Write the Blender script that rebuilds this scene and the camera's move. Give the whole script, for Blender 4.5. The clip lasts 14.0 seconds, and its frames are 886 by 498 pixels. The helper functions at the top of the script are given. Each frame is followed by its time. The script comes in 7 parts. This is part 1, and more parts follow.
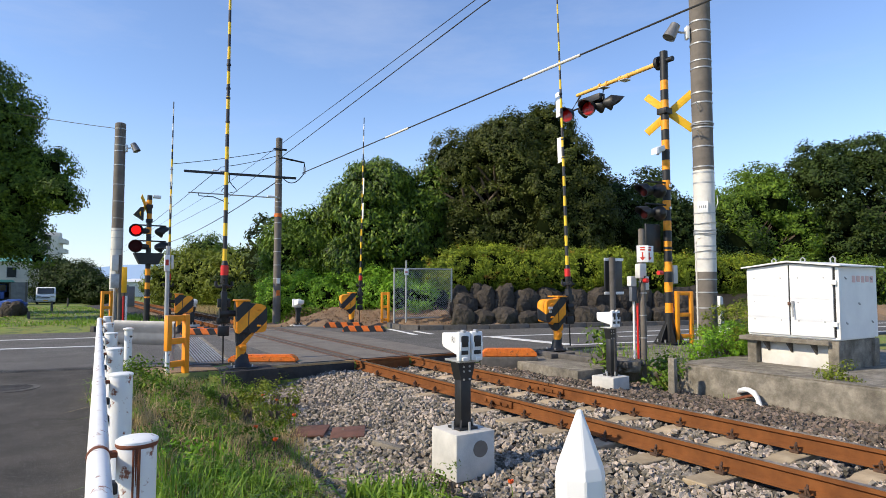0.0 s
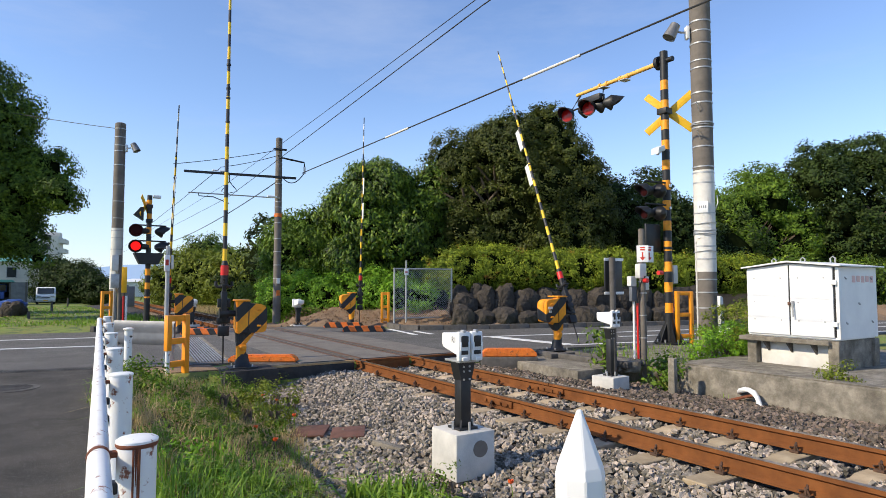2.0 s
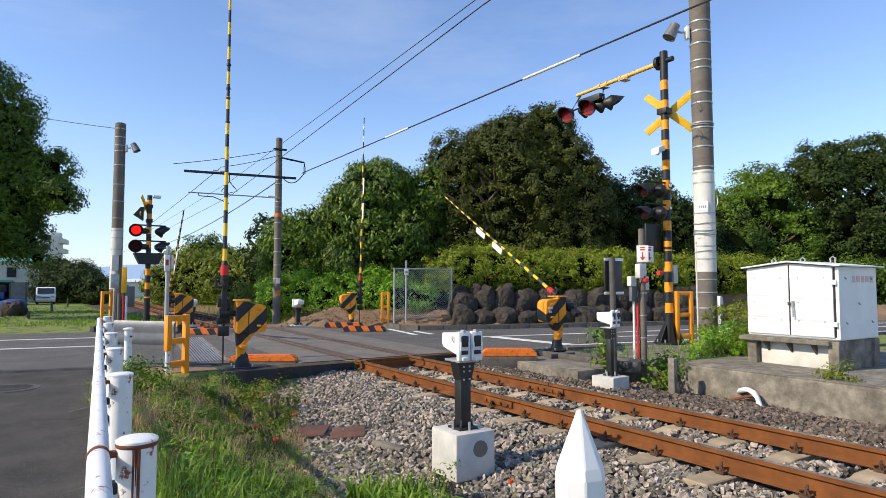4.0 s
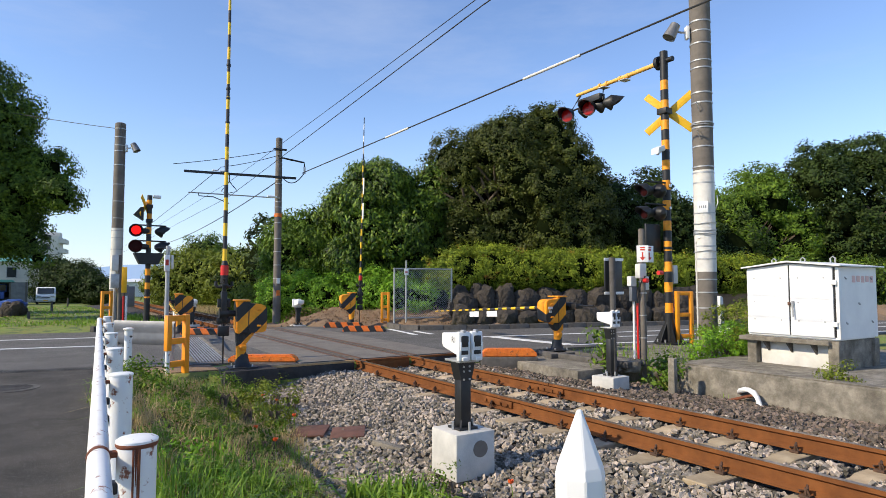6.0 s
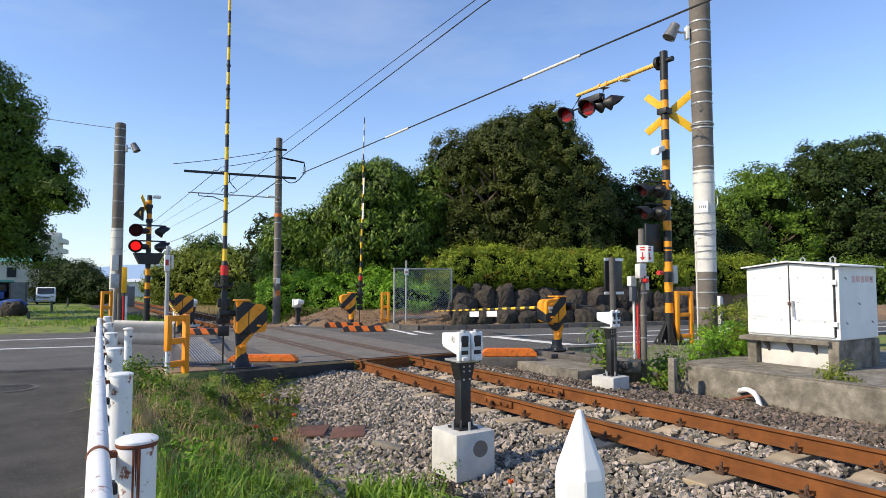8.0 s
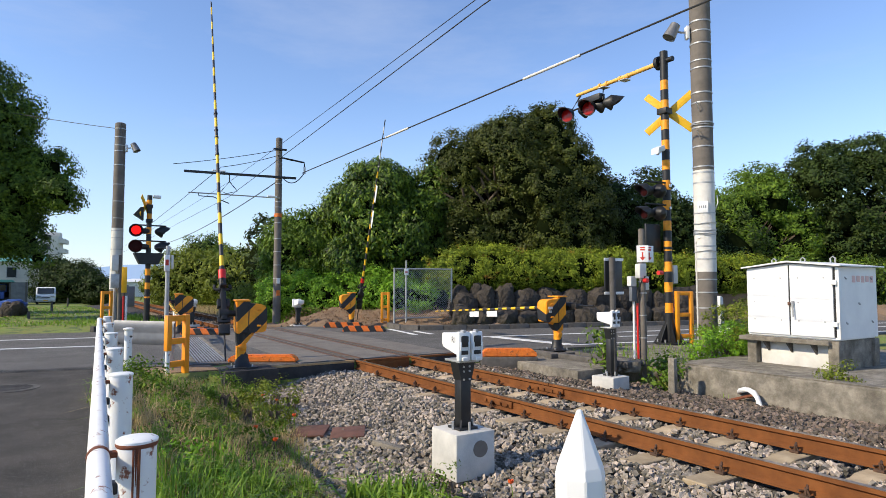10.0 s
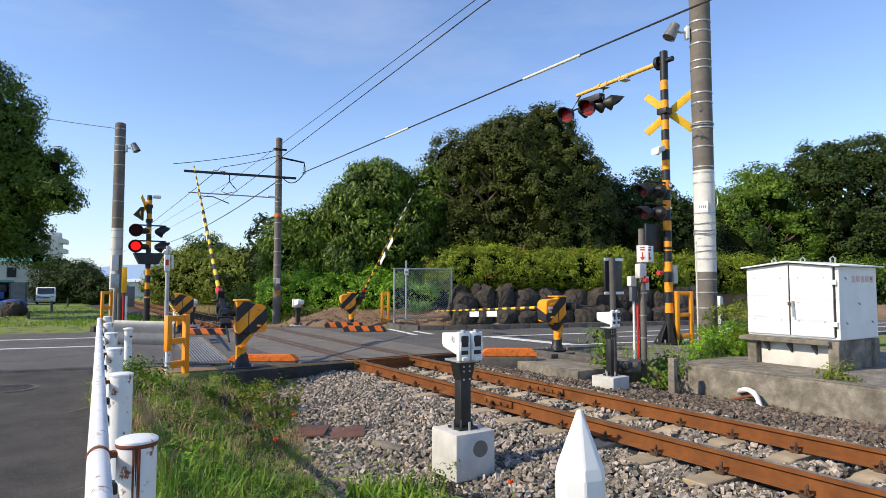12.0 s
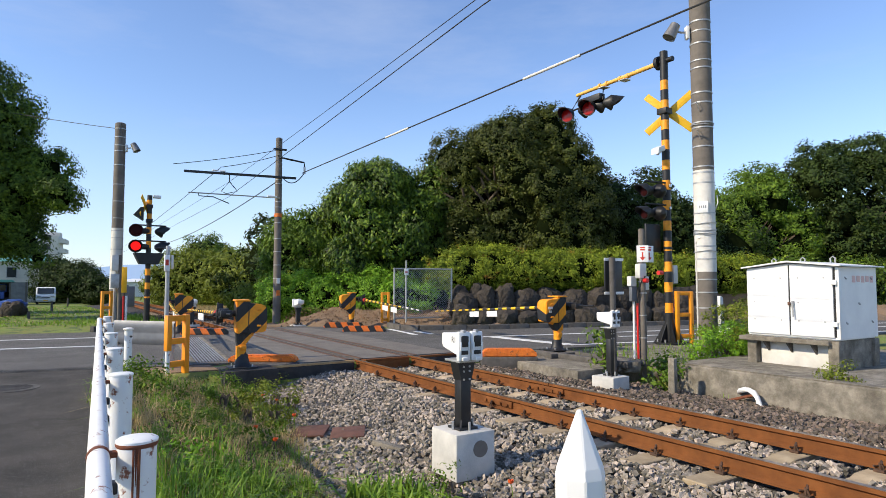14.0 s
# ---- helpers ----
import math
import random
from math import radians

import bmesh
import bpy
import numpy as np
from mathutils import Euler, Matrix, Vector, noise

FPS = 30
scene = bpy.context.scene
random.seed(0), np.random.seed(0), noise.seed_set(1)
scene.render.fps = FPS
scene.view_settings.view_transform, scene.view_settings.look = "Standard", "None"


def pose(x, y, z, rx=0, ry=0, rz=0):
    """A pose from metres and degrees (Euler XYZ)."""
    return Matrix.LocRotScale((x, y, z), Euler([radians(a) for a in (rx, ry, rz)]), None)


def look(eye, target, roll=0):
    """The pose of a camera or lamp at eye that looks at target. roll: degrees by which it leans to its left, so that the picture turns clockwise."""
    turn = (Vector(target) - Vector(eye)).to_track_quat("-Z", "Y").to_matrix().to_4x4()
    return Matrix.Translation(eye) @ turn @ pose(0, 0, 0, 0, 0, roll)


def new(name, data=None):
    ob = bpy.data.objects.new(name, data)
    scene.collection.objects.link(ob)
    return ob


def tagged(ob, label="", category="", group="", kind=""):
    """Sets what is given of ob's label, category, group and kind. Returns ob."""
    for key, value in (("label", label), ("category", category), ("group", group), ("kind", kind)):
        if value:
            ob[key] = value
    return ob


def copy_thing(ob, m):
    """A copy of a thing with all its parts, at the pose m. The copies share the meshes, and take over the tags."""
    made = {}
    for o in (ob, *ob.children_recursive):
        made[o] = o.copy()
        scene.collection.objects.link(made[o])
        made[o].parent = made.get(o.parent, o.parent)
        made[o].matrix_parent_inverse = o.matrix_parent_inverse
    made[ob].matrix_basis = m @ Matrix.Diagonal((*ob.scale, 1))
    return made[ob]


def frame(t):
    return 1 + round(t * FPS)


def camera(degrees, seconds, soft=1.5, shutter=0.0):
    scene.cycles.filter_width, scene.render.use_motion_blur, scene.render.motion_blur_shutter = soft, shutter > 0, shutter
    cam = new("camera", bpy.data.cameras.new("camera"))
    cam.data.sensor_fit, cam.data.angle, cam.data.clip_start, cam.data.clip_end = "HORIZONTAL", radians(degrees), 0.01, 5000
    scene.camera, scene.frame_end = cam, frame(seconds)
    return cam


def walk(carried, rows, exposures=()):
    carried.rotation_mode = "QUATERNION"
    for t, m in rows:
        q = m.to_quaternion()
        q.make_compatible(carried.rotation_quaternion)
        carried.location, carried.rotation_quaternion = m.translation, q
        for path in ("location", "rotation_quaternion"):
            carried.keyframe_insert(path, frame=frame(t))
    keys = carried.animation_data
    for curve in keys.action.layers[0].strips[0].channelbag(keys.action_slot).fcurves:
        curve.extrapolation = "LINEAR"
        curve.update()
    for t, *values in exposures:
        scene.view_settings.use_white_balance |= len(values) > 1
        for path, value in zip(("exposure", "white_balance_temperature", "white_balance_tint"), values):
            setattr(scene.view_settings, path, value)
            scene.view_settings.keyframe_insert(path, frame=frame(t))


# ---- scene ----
cam = camera(71.95, 14.0, soft=0.55)
walk(cam, [(0.0, pose(0, 0, 1.34, 93.39, 0, 0)), (14.0, pose(0, 0, 1.34, 93.39, 0, 0))])

# ---- light ----
SUN_AZ, SUN_EL = 203.0, 35.0        # direction towards the sun, degrees from +x, and its height
world = bpy.data.worlds.new("sky")
scene.world = world
world.use_nodes = True
wn, wl = world.node_tree.nodes, world.node_tree.links
sky = wn.new("ShaderNodeTexSky")
sky.sky_type, sky.sun_disc = "NISHITA", False
sky.sun_elevation, sky.sun_rotation = radians(SUN_EL), radians(90 - SUN_AZ)
sky.air_density, sky.dust_density, sky.ozone_density = 1.0, 0.1, 3.5
wtc = wn.new("ShaderNodeTexCoord")
wmap = wn.new("ShaderNodeMapping")
wmap.inputs["Scale"].default_value = (1.2, 1.2, 5.0)
wmap.inputs["Rotation"].default_value = (0.15, 0.1, 0.4)
wnoise = wn.new("ShaderNodeTexNoise")
wnoise.inputs["Scale"].default_value, wnoise.inputs["Detail"].default_value = 1.6, 7.0
wnoise.inputs["Roughness"].default_value = 0.62
wramp = wn.new("ShaderNodeMapRange")
for key, value in (("From Min", 0.5), ("From Max", 0.85), ("To Min", 0.0), ("To Max", 0.45)):
    wramp.inputs[key].default_value = value
wmix = wn.new("ShaderNodeMix")
wmix.data_type = "RGBA"
wmix.inputs[7].default_value = (4.3, 5.0, 6.7, 1)
wl.new(wtc.outputs["Generated"], wmap.inputs[0])
wl.new(wmap.outputs[0], wnoise.inputs["Vector"])
wl.new(wnoise.outputs[0], wramp.inputs[0])
# haze thickens towards the horizon
wsep = wn.new("ShaderNodeSeparateXYZ")
whaze = wn.new("ShaderNodeMapRange")
whaze.interpolation_type = "SMOOTHSTEP"
for key, value in (("From Min", -0.02), ("From Max", 0.3), ("To Min", 0.56), ("To Max", 0.0)):
    whaze.inputs[key].default_value = value
wmax = wn.new("ShaderNodeMath")
wmax.operation = "MAXIMUM"
wl.new(wtc.outputs["Generated"], wsep.inputs[0])
wl.new(wsep.outputs[2], whaze.inputs[0])
wl.new(whaze.outputs[0], wmax.inputs[0])
wl.new(wramp.outputs[0], wmax.inputs[1])
wl.new(wmax.outputs[0], wmix.inputs[0])
wsat = wn.new("ShaderNodeHueSaturation")
wsat.inputs["Saturation"].default_value, wsat.inputs["Value"].default_value = 1.02, 1.6
wsat.inputs["Hue"].default_value = 0.507
wl.new(sky.outputs[0], wsat.inputs["Color"])
wl.new(wsat.outputs[0], wmix.inputs[6])
wl.new(wmix.outputs[2], wn["Background"].inputs[0])
wn["Background"].inputs[1].default_value = 0.132
sun = new("sun", bpy.data.lights.new("sun", "SUN"))
sun.data.energy, sun.data.angle, sun.data.color = 5.0, radians(0.53), (1.0, 0.86, 0.64)
sun.matrix_world = look((0, 0, 0), (-math.cos(radians(SUN_AZ)) * math.cos(radians(SUN_EL)),
                                    -math.sin(radians(SUN_AZ)) * math.cos(radians(SUN_EL)), -math.sin(radians(SUN_EL))))
scene.view_settings.exposure = 0.06

# ---- materials ----


def mat(name, base, dark=None, scale=8.0, rough=0.7, metal=0.0, bump=0.0, bump_scale=60.0, spots=None, spot_scale=3.0,
        spot_amount=0.0, jitter=0.0, island=False, translucent=0.0, emit=0.0, coat=0.0, gloss=0.5, depth=0.02, spot_soft=0.06):
    """A painted or natural surface: two tones mixed by coarse and fine noise, worn spots, fine relief."""
    m = bpy.data.materials.new(name)
    m.use_nodes = True
    n, l = m.node_tree.nodes, m.node_tree.links
    p = n["Principled BSDF"]
    tc = n.new("ShaderNodeTexCoord")
    dark = dark or tuple(c * 0.72 for c in base)
    n1 = n.new("ShaderNodeTexNoise")
    n1.inputs["Scale"].default_value, n1.inputs["Detail"].default_value = scale, 6.0
    n1.inputs["Roughness"].default_value = 0.65
    l.new(tc.outputs["Object"], n1.inputs["Vector"])
    r1 = n.new("ShaderNodeMapRange")
    r1.inputs["From Min"].default_value, r1.inputs["From Max"].default_value = 0.32, 0.68
    l.new(n1.outputs[0], r1.inputs[0])
    mix = n.new("ShaderNodeMix")
    mix.data_type = "RGBA"
    mix.inputs[6].default_value, mix.inputs[7].default_value = (*dark, 1), (*base, 1)
    l.new(r1.outputs[0], mix.inputs[0])
    out = mix.outputs[2]
    if spots:
        n2 = n.new("ShaderNodeTexNoise")
        n2.inputs["Scale"].default_value, n2.inputs["Detail"].default_value = spot_scale, 8.0
        n2.inputs["Roughness"].default_value = 0.7
        l.new(tc.outputs["Object"], n2.inputs["Vector"])
        r2 = n.new("ShaderNodeMapRange")
        r2.inputs["From Min"].default_value, r2.inputs["From Max"].default_value = 0.69 - spot_amount - spot_soft / 2, 0.69 - spot_amount + spot_soft / 2
        l.new(n2.outputs[0], r2.inputs[0])
        mix2 = n.new("ShaderNodeMix")
        mix2.data_type = "RGBA"
        mix2.inputs[7].default_value = (*spots, 1)
        l.new(r2.outputs[0], mix2.inputs[0])
        l.new(out, mix2.inputs[6])
        out = mix2.outputs[2]
    if jitter:
        hsv = n.new("ShaderNodeHueSaturation")
        if island:
            geo = n.new("ShaderNodeNewGeometry")
            rnd = geo.outputs["Random Per Island"]
        else:
            rnd = n.new("ShaderNodeObjectInfo").outputs["Random"]
        rr = n.new("ShaderNodeMapRange")
        rr.inputs["To Min"].default_value, rr.inputs["To Max"].default_value = 1 - jitter, 1 + jitter
        l.new(rnd, rr.inputs[0])
        l.new(rr.outputs[0], hsv.inputs["Value"])
        hh = n.new("ShaderNodeMapRange")
        hh.inputs["To Min"].default_value, hh.inputs["To Max"].default_value = 0.5 + jitter * 0.025, 0.5 - jitter * 0.025
        l.new(rnd, hh.inputs[0])
        l.new(hh.outputs[0], hsv.inputs["Hue"])
        l.new(out, hsv.inputs["Color"])
        out = hsv.outputs[0]
    l.new(out, p.inputs["Base Color"])
    rv = n.new("ShaderNodeMapRange")
    rv.inputs["To Min"].default_value, rv.inputs["To Max"].default_value = min(1, rough + 0.1), max(0.05, rough - 0.1)
    l.new(n1.outputs[0], rv.inputs[0])
    l.new(rv.outputs[0], p.inputs["Roughness"])
    p.inputs["Metallic"].default_value = metal
    p.inputs["Coat Weight"].default_value = coat
    p.inputs["Specular IOR Level"].default_value = gloss
    if bump:
        n3 = n.new("ShaderNodeTexNoise")
        n3.inputs["Scale"].default_value, n3.inputs["Detail"].default_value = bump_scale, 4.0
        l.new(tc.outputs["Object"], n3.inputs["Vector"])
        b = n.new("ShaderNodeBump")
        b.inputs["Strength"].default_value, b.inputs["Distance"].default_value = bump, depth
        l.new(n3.outputs[0], b.inputs["Height"])
        l.new(b.outputs[0], p.inputs["Normal"])
    if translucent:
        t = n.new("ShaderNodeBsdfTranslucent")
        l.new(out, t.inputs["Color"])
        ms = n.new("ShaderNodeMixShader")
        ms.inputs[0].default_value = translucent
        l.new(p.outputs[0], ms.inputs[1])
        l.new(t.outputs[0], ms.inputs[2])
        l.new(ms.outputs[0], n["Material Output"].inputs[0])
    if emit:
        l.new(out, p.inputs["Emission Color"])
        p.inputs["Emission Strength"].default_value = emit
    return m


ASPHALT = mat("asphalt", (0.12, 0.113, 0.103), (0.072, 0.068, 0.062), 1.1, 0.85, bump=0.35, bump_scale=140, spots=(0.21, 0.2, 0.185), spot_scale=75, spot_amount=0.1)
ASPHALT_PATH = mat("asphalt_path", (0.064, 0.056, 0.046), (0.024, 0.021, 0.017), 1.6, 0.88, bump=0.4, bump_scale=120, spots=(0.2, 0.19, 0.18), spot_scale=70, spot_amount=0.08)
ROADWHITE = mat("road_paint", (0.78, 0.78, 0.76), (0.6, 0.6, 0.58), 5, 0.7, spots=(0.2, 0.2, 0.19), spot_scale=30, spot_amount=0.02)
EARTH = mat("earth", (0.27, 0.18, 0.11), (0.15, 0.1, 0.06), 1.5, 0.95, bump=0.6, bump_scale=30)
TURF = mat("turf", (0.16, 0.24, 0.03), (0.2, 0.19, 0.05), 0.8, 0.95, bump=0.6, bump_scale=25, spots=(0.07, 0.11, 0.025), spot_scale=2.5, spot_amount=0.15)
STONE = mat("ballast_stone", (0.38, 0.33, 0.265), (0.145, 0.122, 0.095), 30, 0.85, jitter=0.75, island=True)
BROWNSTONE = mat("rusty_ballast_stone", (0.18, 0.14, 0.105), (0.075, 0.058, 0.044), 30, 0.85, jitter=0.7, island=True)
# bed colour kept near black to paint the shade between the stones
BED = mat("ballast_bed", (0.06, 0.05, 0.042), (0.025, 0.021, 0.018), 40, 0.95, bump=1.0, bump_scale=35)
RUST = mat("rusty_rail_steel", (0.225, 0.084, 0.026), (0.125, 0.048, 0.018), 4, 0.85, gloss=0.15, bump=0.15, bump_scale=80, spots=(0.09, 0.04, 0.025), spot_scale=9, spot_amount=-0.02)
RAILTOP = mat("worn_rail_head", (0.42, 0.3, 0.2), (0.26, 0.17, 0.1), 6, 0.38, metal=0.8)
CONC = mat("concrete", (0.34, 0.305, 0.245), (0.15, 0.132, 0.104), 7, 0.9, bump=0.8, bump_scale=110, depth=0.014, spots=(0.1, 0.088, 0.068), spot_scale=3.2, spot_amount=0.13, spot_soft=0.26)
CONC_DARK = mat("dirty_concrete", (0.13, 0.12, 0.11), (0.06, 0.055, 0.05), 4, 0.92, bump=0.35, bump_scale=50)
TARRED = mat("tarred_dark_concrete", (0.05, 0.046, 0.042), (0.025, 0.023, 0.021), 5, 0.85, bump=0.5, bump_scale=40)
CONC_NEW = mat("pale_new_concrete", (0.6, 0.58, 0.54), (0.46, 0.45, 0.42), 5, 0.85, bump=0.15, bump_scale=60, spots=(0.35, 0.34, 0.31), spot_scale=9, spot_amount=-0.02)
SLEEPER = mat("sleeper_concrete", (0.48, 0.38, 0.25), (0.32, 0.24, 0.15), 6, 0.9, bump=0.25, bump_scale=60, jitter=0.15)
POLE = mat("grey_pole_concrete", (0.19, 0.165, 0.14), (0.12, 0.105, 0.09), 2.5, 0.88, bump=0.12, bump_scale=50)
POLEWHITE = mat("white_pole_paint", (0.7, 0.68, 0.63), (0.56, 0.54, 0.5), 5, 0.8, spots=(0.33, 0.31, 0.28), spot_scale=6, spot_amount=0.0)
STEEL = mat("galvanised_steel", (0.5, 0.5, 0.49), (0.36, 0.36, 0.36), 9, 0.5, metal=0.6)
BLACK = mat("black_paint", (0.016, 0.016, 0.017), (0.01, 0.01, 0.011), 9, 0.5)
ORANGE = mat("orange_yellow_paint", (0.92, 0.34, 0.01), (0.8, 0.28, 0.01), 4, 0.5, spots=(0.35, 0.1, 0.02), spot_scale=14, spot_amount=-0.04)
YELLOW = mat("yellow_paint", (0.88, 0.52, 0.02), (0.78, 0.44, 0.015), 5, 0.5)
REDORANGE = mat("red_orange_kerb_paint", (0.82, 0.21, 0.02), (0.62, 0.14, 0.02), 6, 0.6, bump=0.8, bump_scale=18, spots=(0.14, 0.06, 0.03), spot_scale=9, spot_amount=0.08)
RED = mat("red_plastic", (0.7, 0.02, 0.015), (0.55, 0.015, 0.012), 6, 0.4)
WHITE = mat("white_paint", (0.82, 0.82, 0.8), (0.74, 0.74, 0.73), 3, 0.45, spots=(0.5, 0.48, 0.44), spot_scale=12, spot_amount=-0.1)
WHITEPOST = mat("chipped_white_paint", (0.82, 0.82, 0.8), (0.72, 0.72, 0.71), 4, 0.5, spots=(0.26, 0.1, 0.06), spot_scale=19, spot_amount=0.08)
BLUEPAINT = mat("blue_machine_paint", (0.02, 0.07, 0.3), (0.015, 0.05, 0.22), 6, 0.45)
RUSTY = mat("brown_rust", (0.22, 0.07, 0.03), (0.12, 0.04, 0.02), 20, 0.9, bump=0.3, bump_scale=90)
CABLE = mat("black_cable", (0.03, 0.03, 0.032), (0.02, 0.02, 0.02), 9, 0.6)
BARK = mat("bark", (0.16, 0.115, 0.08), (0.08, 0.06, 0.042), 6, 0.95, bump=0.8, bump_scale=25)
LEAF = mat("dark_green_leaves", (0.112, 0.195, 0.012), (0.044, 0.08, 0.008), 0.5, 0.5, jitter=0.8, island=True, translucent=0.1, gloss=0.3)
LEAF_LANE = mat("lane_tree_leaves", (0.125, 0.205, 0.016), (0.04, 0.075, 0.01), 0.45, 0.6, jitter=0.6, island=True, translucent=0.13, gloss=0.25)
# real deep green on some trees, painted shade beside the great evergreen
LEAF_DEEP_SHADE = mat("deep_green_leaves", (0.046, 0.078, 0.012), (0.022, 0.04, 0.008), 0.4, 0.6, jitter=0.6, island=True, translucent=0.13, gloss=0.22)
LEAF_BRIGHT = mat("bright_green_leaves", (0.125, 0.21, 0.015), (0.08, 0.145, 0.012), 0.5, 0.55, jitter=0.45, island=True, translucent=0.13, gloss=0.25)
LEAF_OLIVE = mat("olive_green_leaves", (0.088, 0.108, 0.016), (0.04, 0.052, 0.01), 0.35, 0.5, jitter=0.55, island=True, translucent=0.13, gloss=0.22)
LEAF_HEDGE = mat("hedge_leaves", (0.19, 0.37, 0.022), (0.11, 0.24, 0.013), 0.7, 0.55, jitter=0.45, island=True, translucent=0.13, gloss=0.25)
LEAF_YELLOW = mat("yellow_green_leaves", (0.2, 0.24, 0.02), (0.13, 0.17, 0.016), 0.5, 0.55, jitter=0.4, island=True, translucent=0.13, gloss=0.25)
LEAF_AZALEA = mat("azalea_leaves", (0.25, 0.31, 0.022), (0.11, 0.16, 0.012), 0.7, 0.6, jitter=0.5, island=True, translucent=0.13, gloss=0.22, spots=(0.34, 0.13, 0.03), spot_scale=1.6, spot_amount=0.06)
# near-black filler of crowns and hedges, its colour stands for inner shade
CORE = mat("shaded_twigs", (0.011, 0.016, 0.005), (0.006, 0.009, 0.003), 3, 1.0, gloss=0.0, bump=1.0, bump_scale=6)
ROCK = mat("dark_boulder", (0.075, 0.06, 0.047), (0.026, 0.022, 0.018), 2.5, 0.9, bump=0.9, bump_scale=7, depth=0.14, spots=(0.17, 0.15, 0.13), spot_scale=7, spot_amount=0.0)
GRASS = mat("grass_blades", (0.24, 0.39, 0.03), (0.12, 0.22, 0.022), 0.8, 0.6, jitter=0.4, island=True, translucent=0.35)
STRAW = mat("dry_grass_blades", (0.56, 0.44, 0.22), (0.4, 0.3, 0.14), 0.8, 0.8, jitter=0.35, island=True, translucent=0.3)

# ---- building helpers ----
# the track runs along +y of its own frame, x to its right; ROT turns that frame into the world
ROT = 32.3
TRACK = Matrix.Rotation(radians(ROT), 4, "Z")
RAIL_A, RAIL_B = 4.62, 5.75


def place(x, y, z=0.0, turn=0.0):
    """A pose in the track's frame, turned about the vertical."""
    return TRACK @ pose(x, y, z, 0, 0, turn)


def box(bm, x0, x1, y0, y1, z0, z1, bevel=0.0):
    r = bmesh.ops.create_cube(bm, size=1.0)
    vs = r["verts"]
    for v in vs:
        v.co = Vector(((x0 + x1) / 2 + v.co.x * (x1 - x0), (y0 + y1) / 2 + v.co.y * (y1 - y0), (z0 + z1) / 2 + v.co.z * (z1 - z0)))
    if bevel:
        es = list({e for v in vs for e in v.link_edges})
        bmesh.ops.bevel(bm, geom=es, offset=bevel, segments=2, affect="EDGES", profile=0.5)
    return bm


def rod(bm, p, q, r, r2=None, seg=12, caps=True):
    p, q = Vector(p), Vector(q)
    d = q - p
    m = Matrix.Translation((p + q) / 2) @ d.to_track_quat("Z", "Y").to_matrix().to_4x4()
    bmesh.ops.create_cone(bm, cap_ends=caps, segments=seg, radius1=r, radius2=r if r2 is None else r2, depth=d.length, matrix=m)
    return bm


def prism(bm, outline, lo, hi, axis="y"):
    """Extrudes an outline: (x, z) along y, (y, z) along x, or (x, y) along z."""
    def at(a, b, c):
        return {"y": (a, c, b), "x": (c, a, b), "z": (a, b, c)}[axis]
    f = [bm.verts.new(at(a, b, lo)) for a, b in outline]
    g = [bm.verts.new(at(a, b, hi)) for a, b in outline]
    bm.faces.new(f[::-1])
    bm.faces.new(g)
    for i in range(len(f)):
        bm.faces.new((f[i], f[(i + 1) % len(f)], g[(i + 1) % len(f)], g[i]))
    bmesh.ops.recalc_face_normals(bm, faces=bm.faces)
    return bm


def lathe(bm, profile, seg=20, at=(0, 0, 0)):
    """A turned body about z from (radius, z) pairs."""
    rings = []
    for r, z in profile:
        rings.append([bm.verts.new((at[0] + r * math.cos(2 * math.pi * k / seg), at[1] + r * math.sin(2 * math.pi * k / seg), at[2] + z)) for k in range(seg)])
    for a, b in zip(rings, rings[1:]):
        for k in range(seg):
            bm.faces.new((a[k], a[(k + 1) % seg], b[(k + 1) % seg], b[k]))
    bm.faces.new(rings[0][::-1])
    bm.faces.new(rings[-1])
    return bm


def tube(bm, pts, r, seg=8):
    """A bent pipe or wire through points."""
    pts = [Vector(p) for p in pts]
    rings = []
    for i, p in enumerate(pts):
        d = (pts[min(i + 1, len(pts) - 1)] - pts[max(i - 1, 0)]).normalized()
        a = d.orthogonal().normalized() if abs(d.z) > 0.9 else d.cross(Vector((0, 0, 1))).normalized()
        b = d.cross(a)
        rings.append([bm.verts.new(p + r * (a * math.cos(2 * math.pi * k / seg) + b * math.sin(2 * math.pi * k / seg))) for k in range(seg)])
    for a, b in zip(rings, rings[1:]):
        for k in range(seg):
            bm.faces.new((a[k], a[(k + 1) % seg], b[(k + 1) % seg], b[k]))
    bm.faces.new(rings[0][::-1])
    bm.faces.new(rings[-1])
    bmesh.ops.recalc_face_normals(bm, faces=bm.faces)
    return bm


def finish(name, bm, material, smooth=True):
    me = bpy.data.meshes.new(name)
    bm.to_mesh(me)
    bm.free()
    for m in material if isinstance(material, (list, tuple)) else [material]:
        me.materials.append(m)
    if smooth:
        me.shade_smooth()
        me.set_sharp_from_angle(angle=radians(35))
    return me


def part(name, bm, material, parent, label="", m=None, smooth=True):
    ob = new(name, finish(name, bm, material, smooth))
    ob.parent = parent
    if m is not None:
        ob.matrix_local = m
    return tagged(ob, label)


def again(ob, m=None, parent=None):
    """Another part on the same mesh."""
    o = new(ob.name.split(".")[0], ob.data)
    o.parent = parent or ob.parent
    if m is not None:
        o.matrix_local = m
    return o


def thing(name, m, label, category, group="", kind=""):
    ob = new(name)
    ob.empty_display_size = 0.2
    ob.matrix_world = m
    return tagged(ob, label, category, group, kind)


def solo(name, bm, material, m, label, category, group="", kind="", smooth=True):
    ob = new(name, finish(name, bm, material, smooth))
    ob.matrix_world = m
    return tagged(ob, label, category, group, kind)


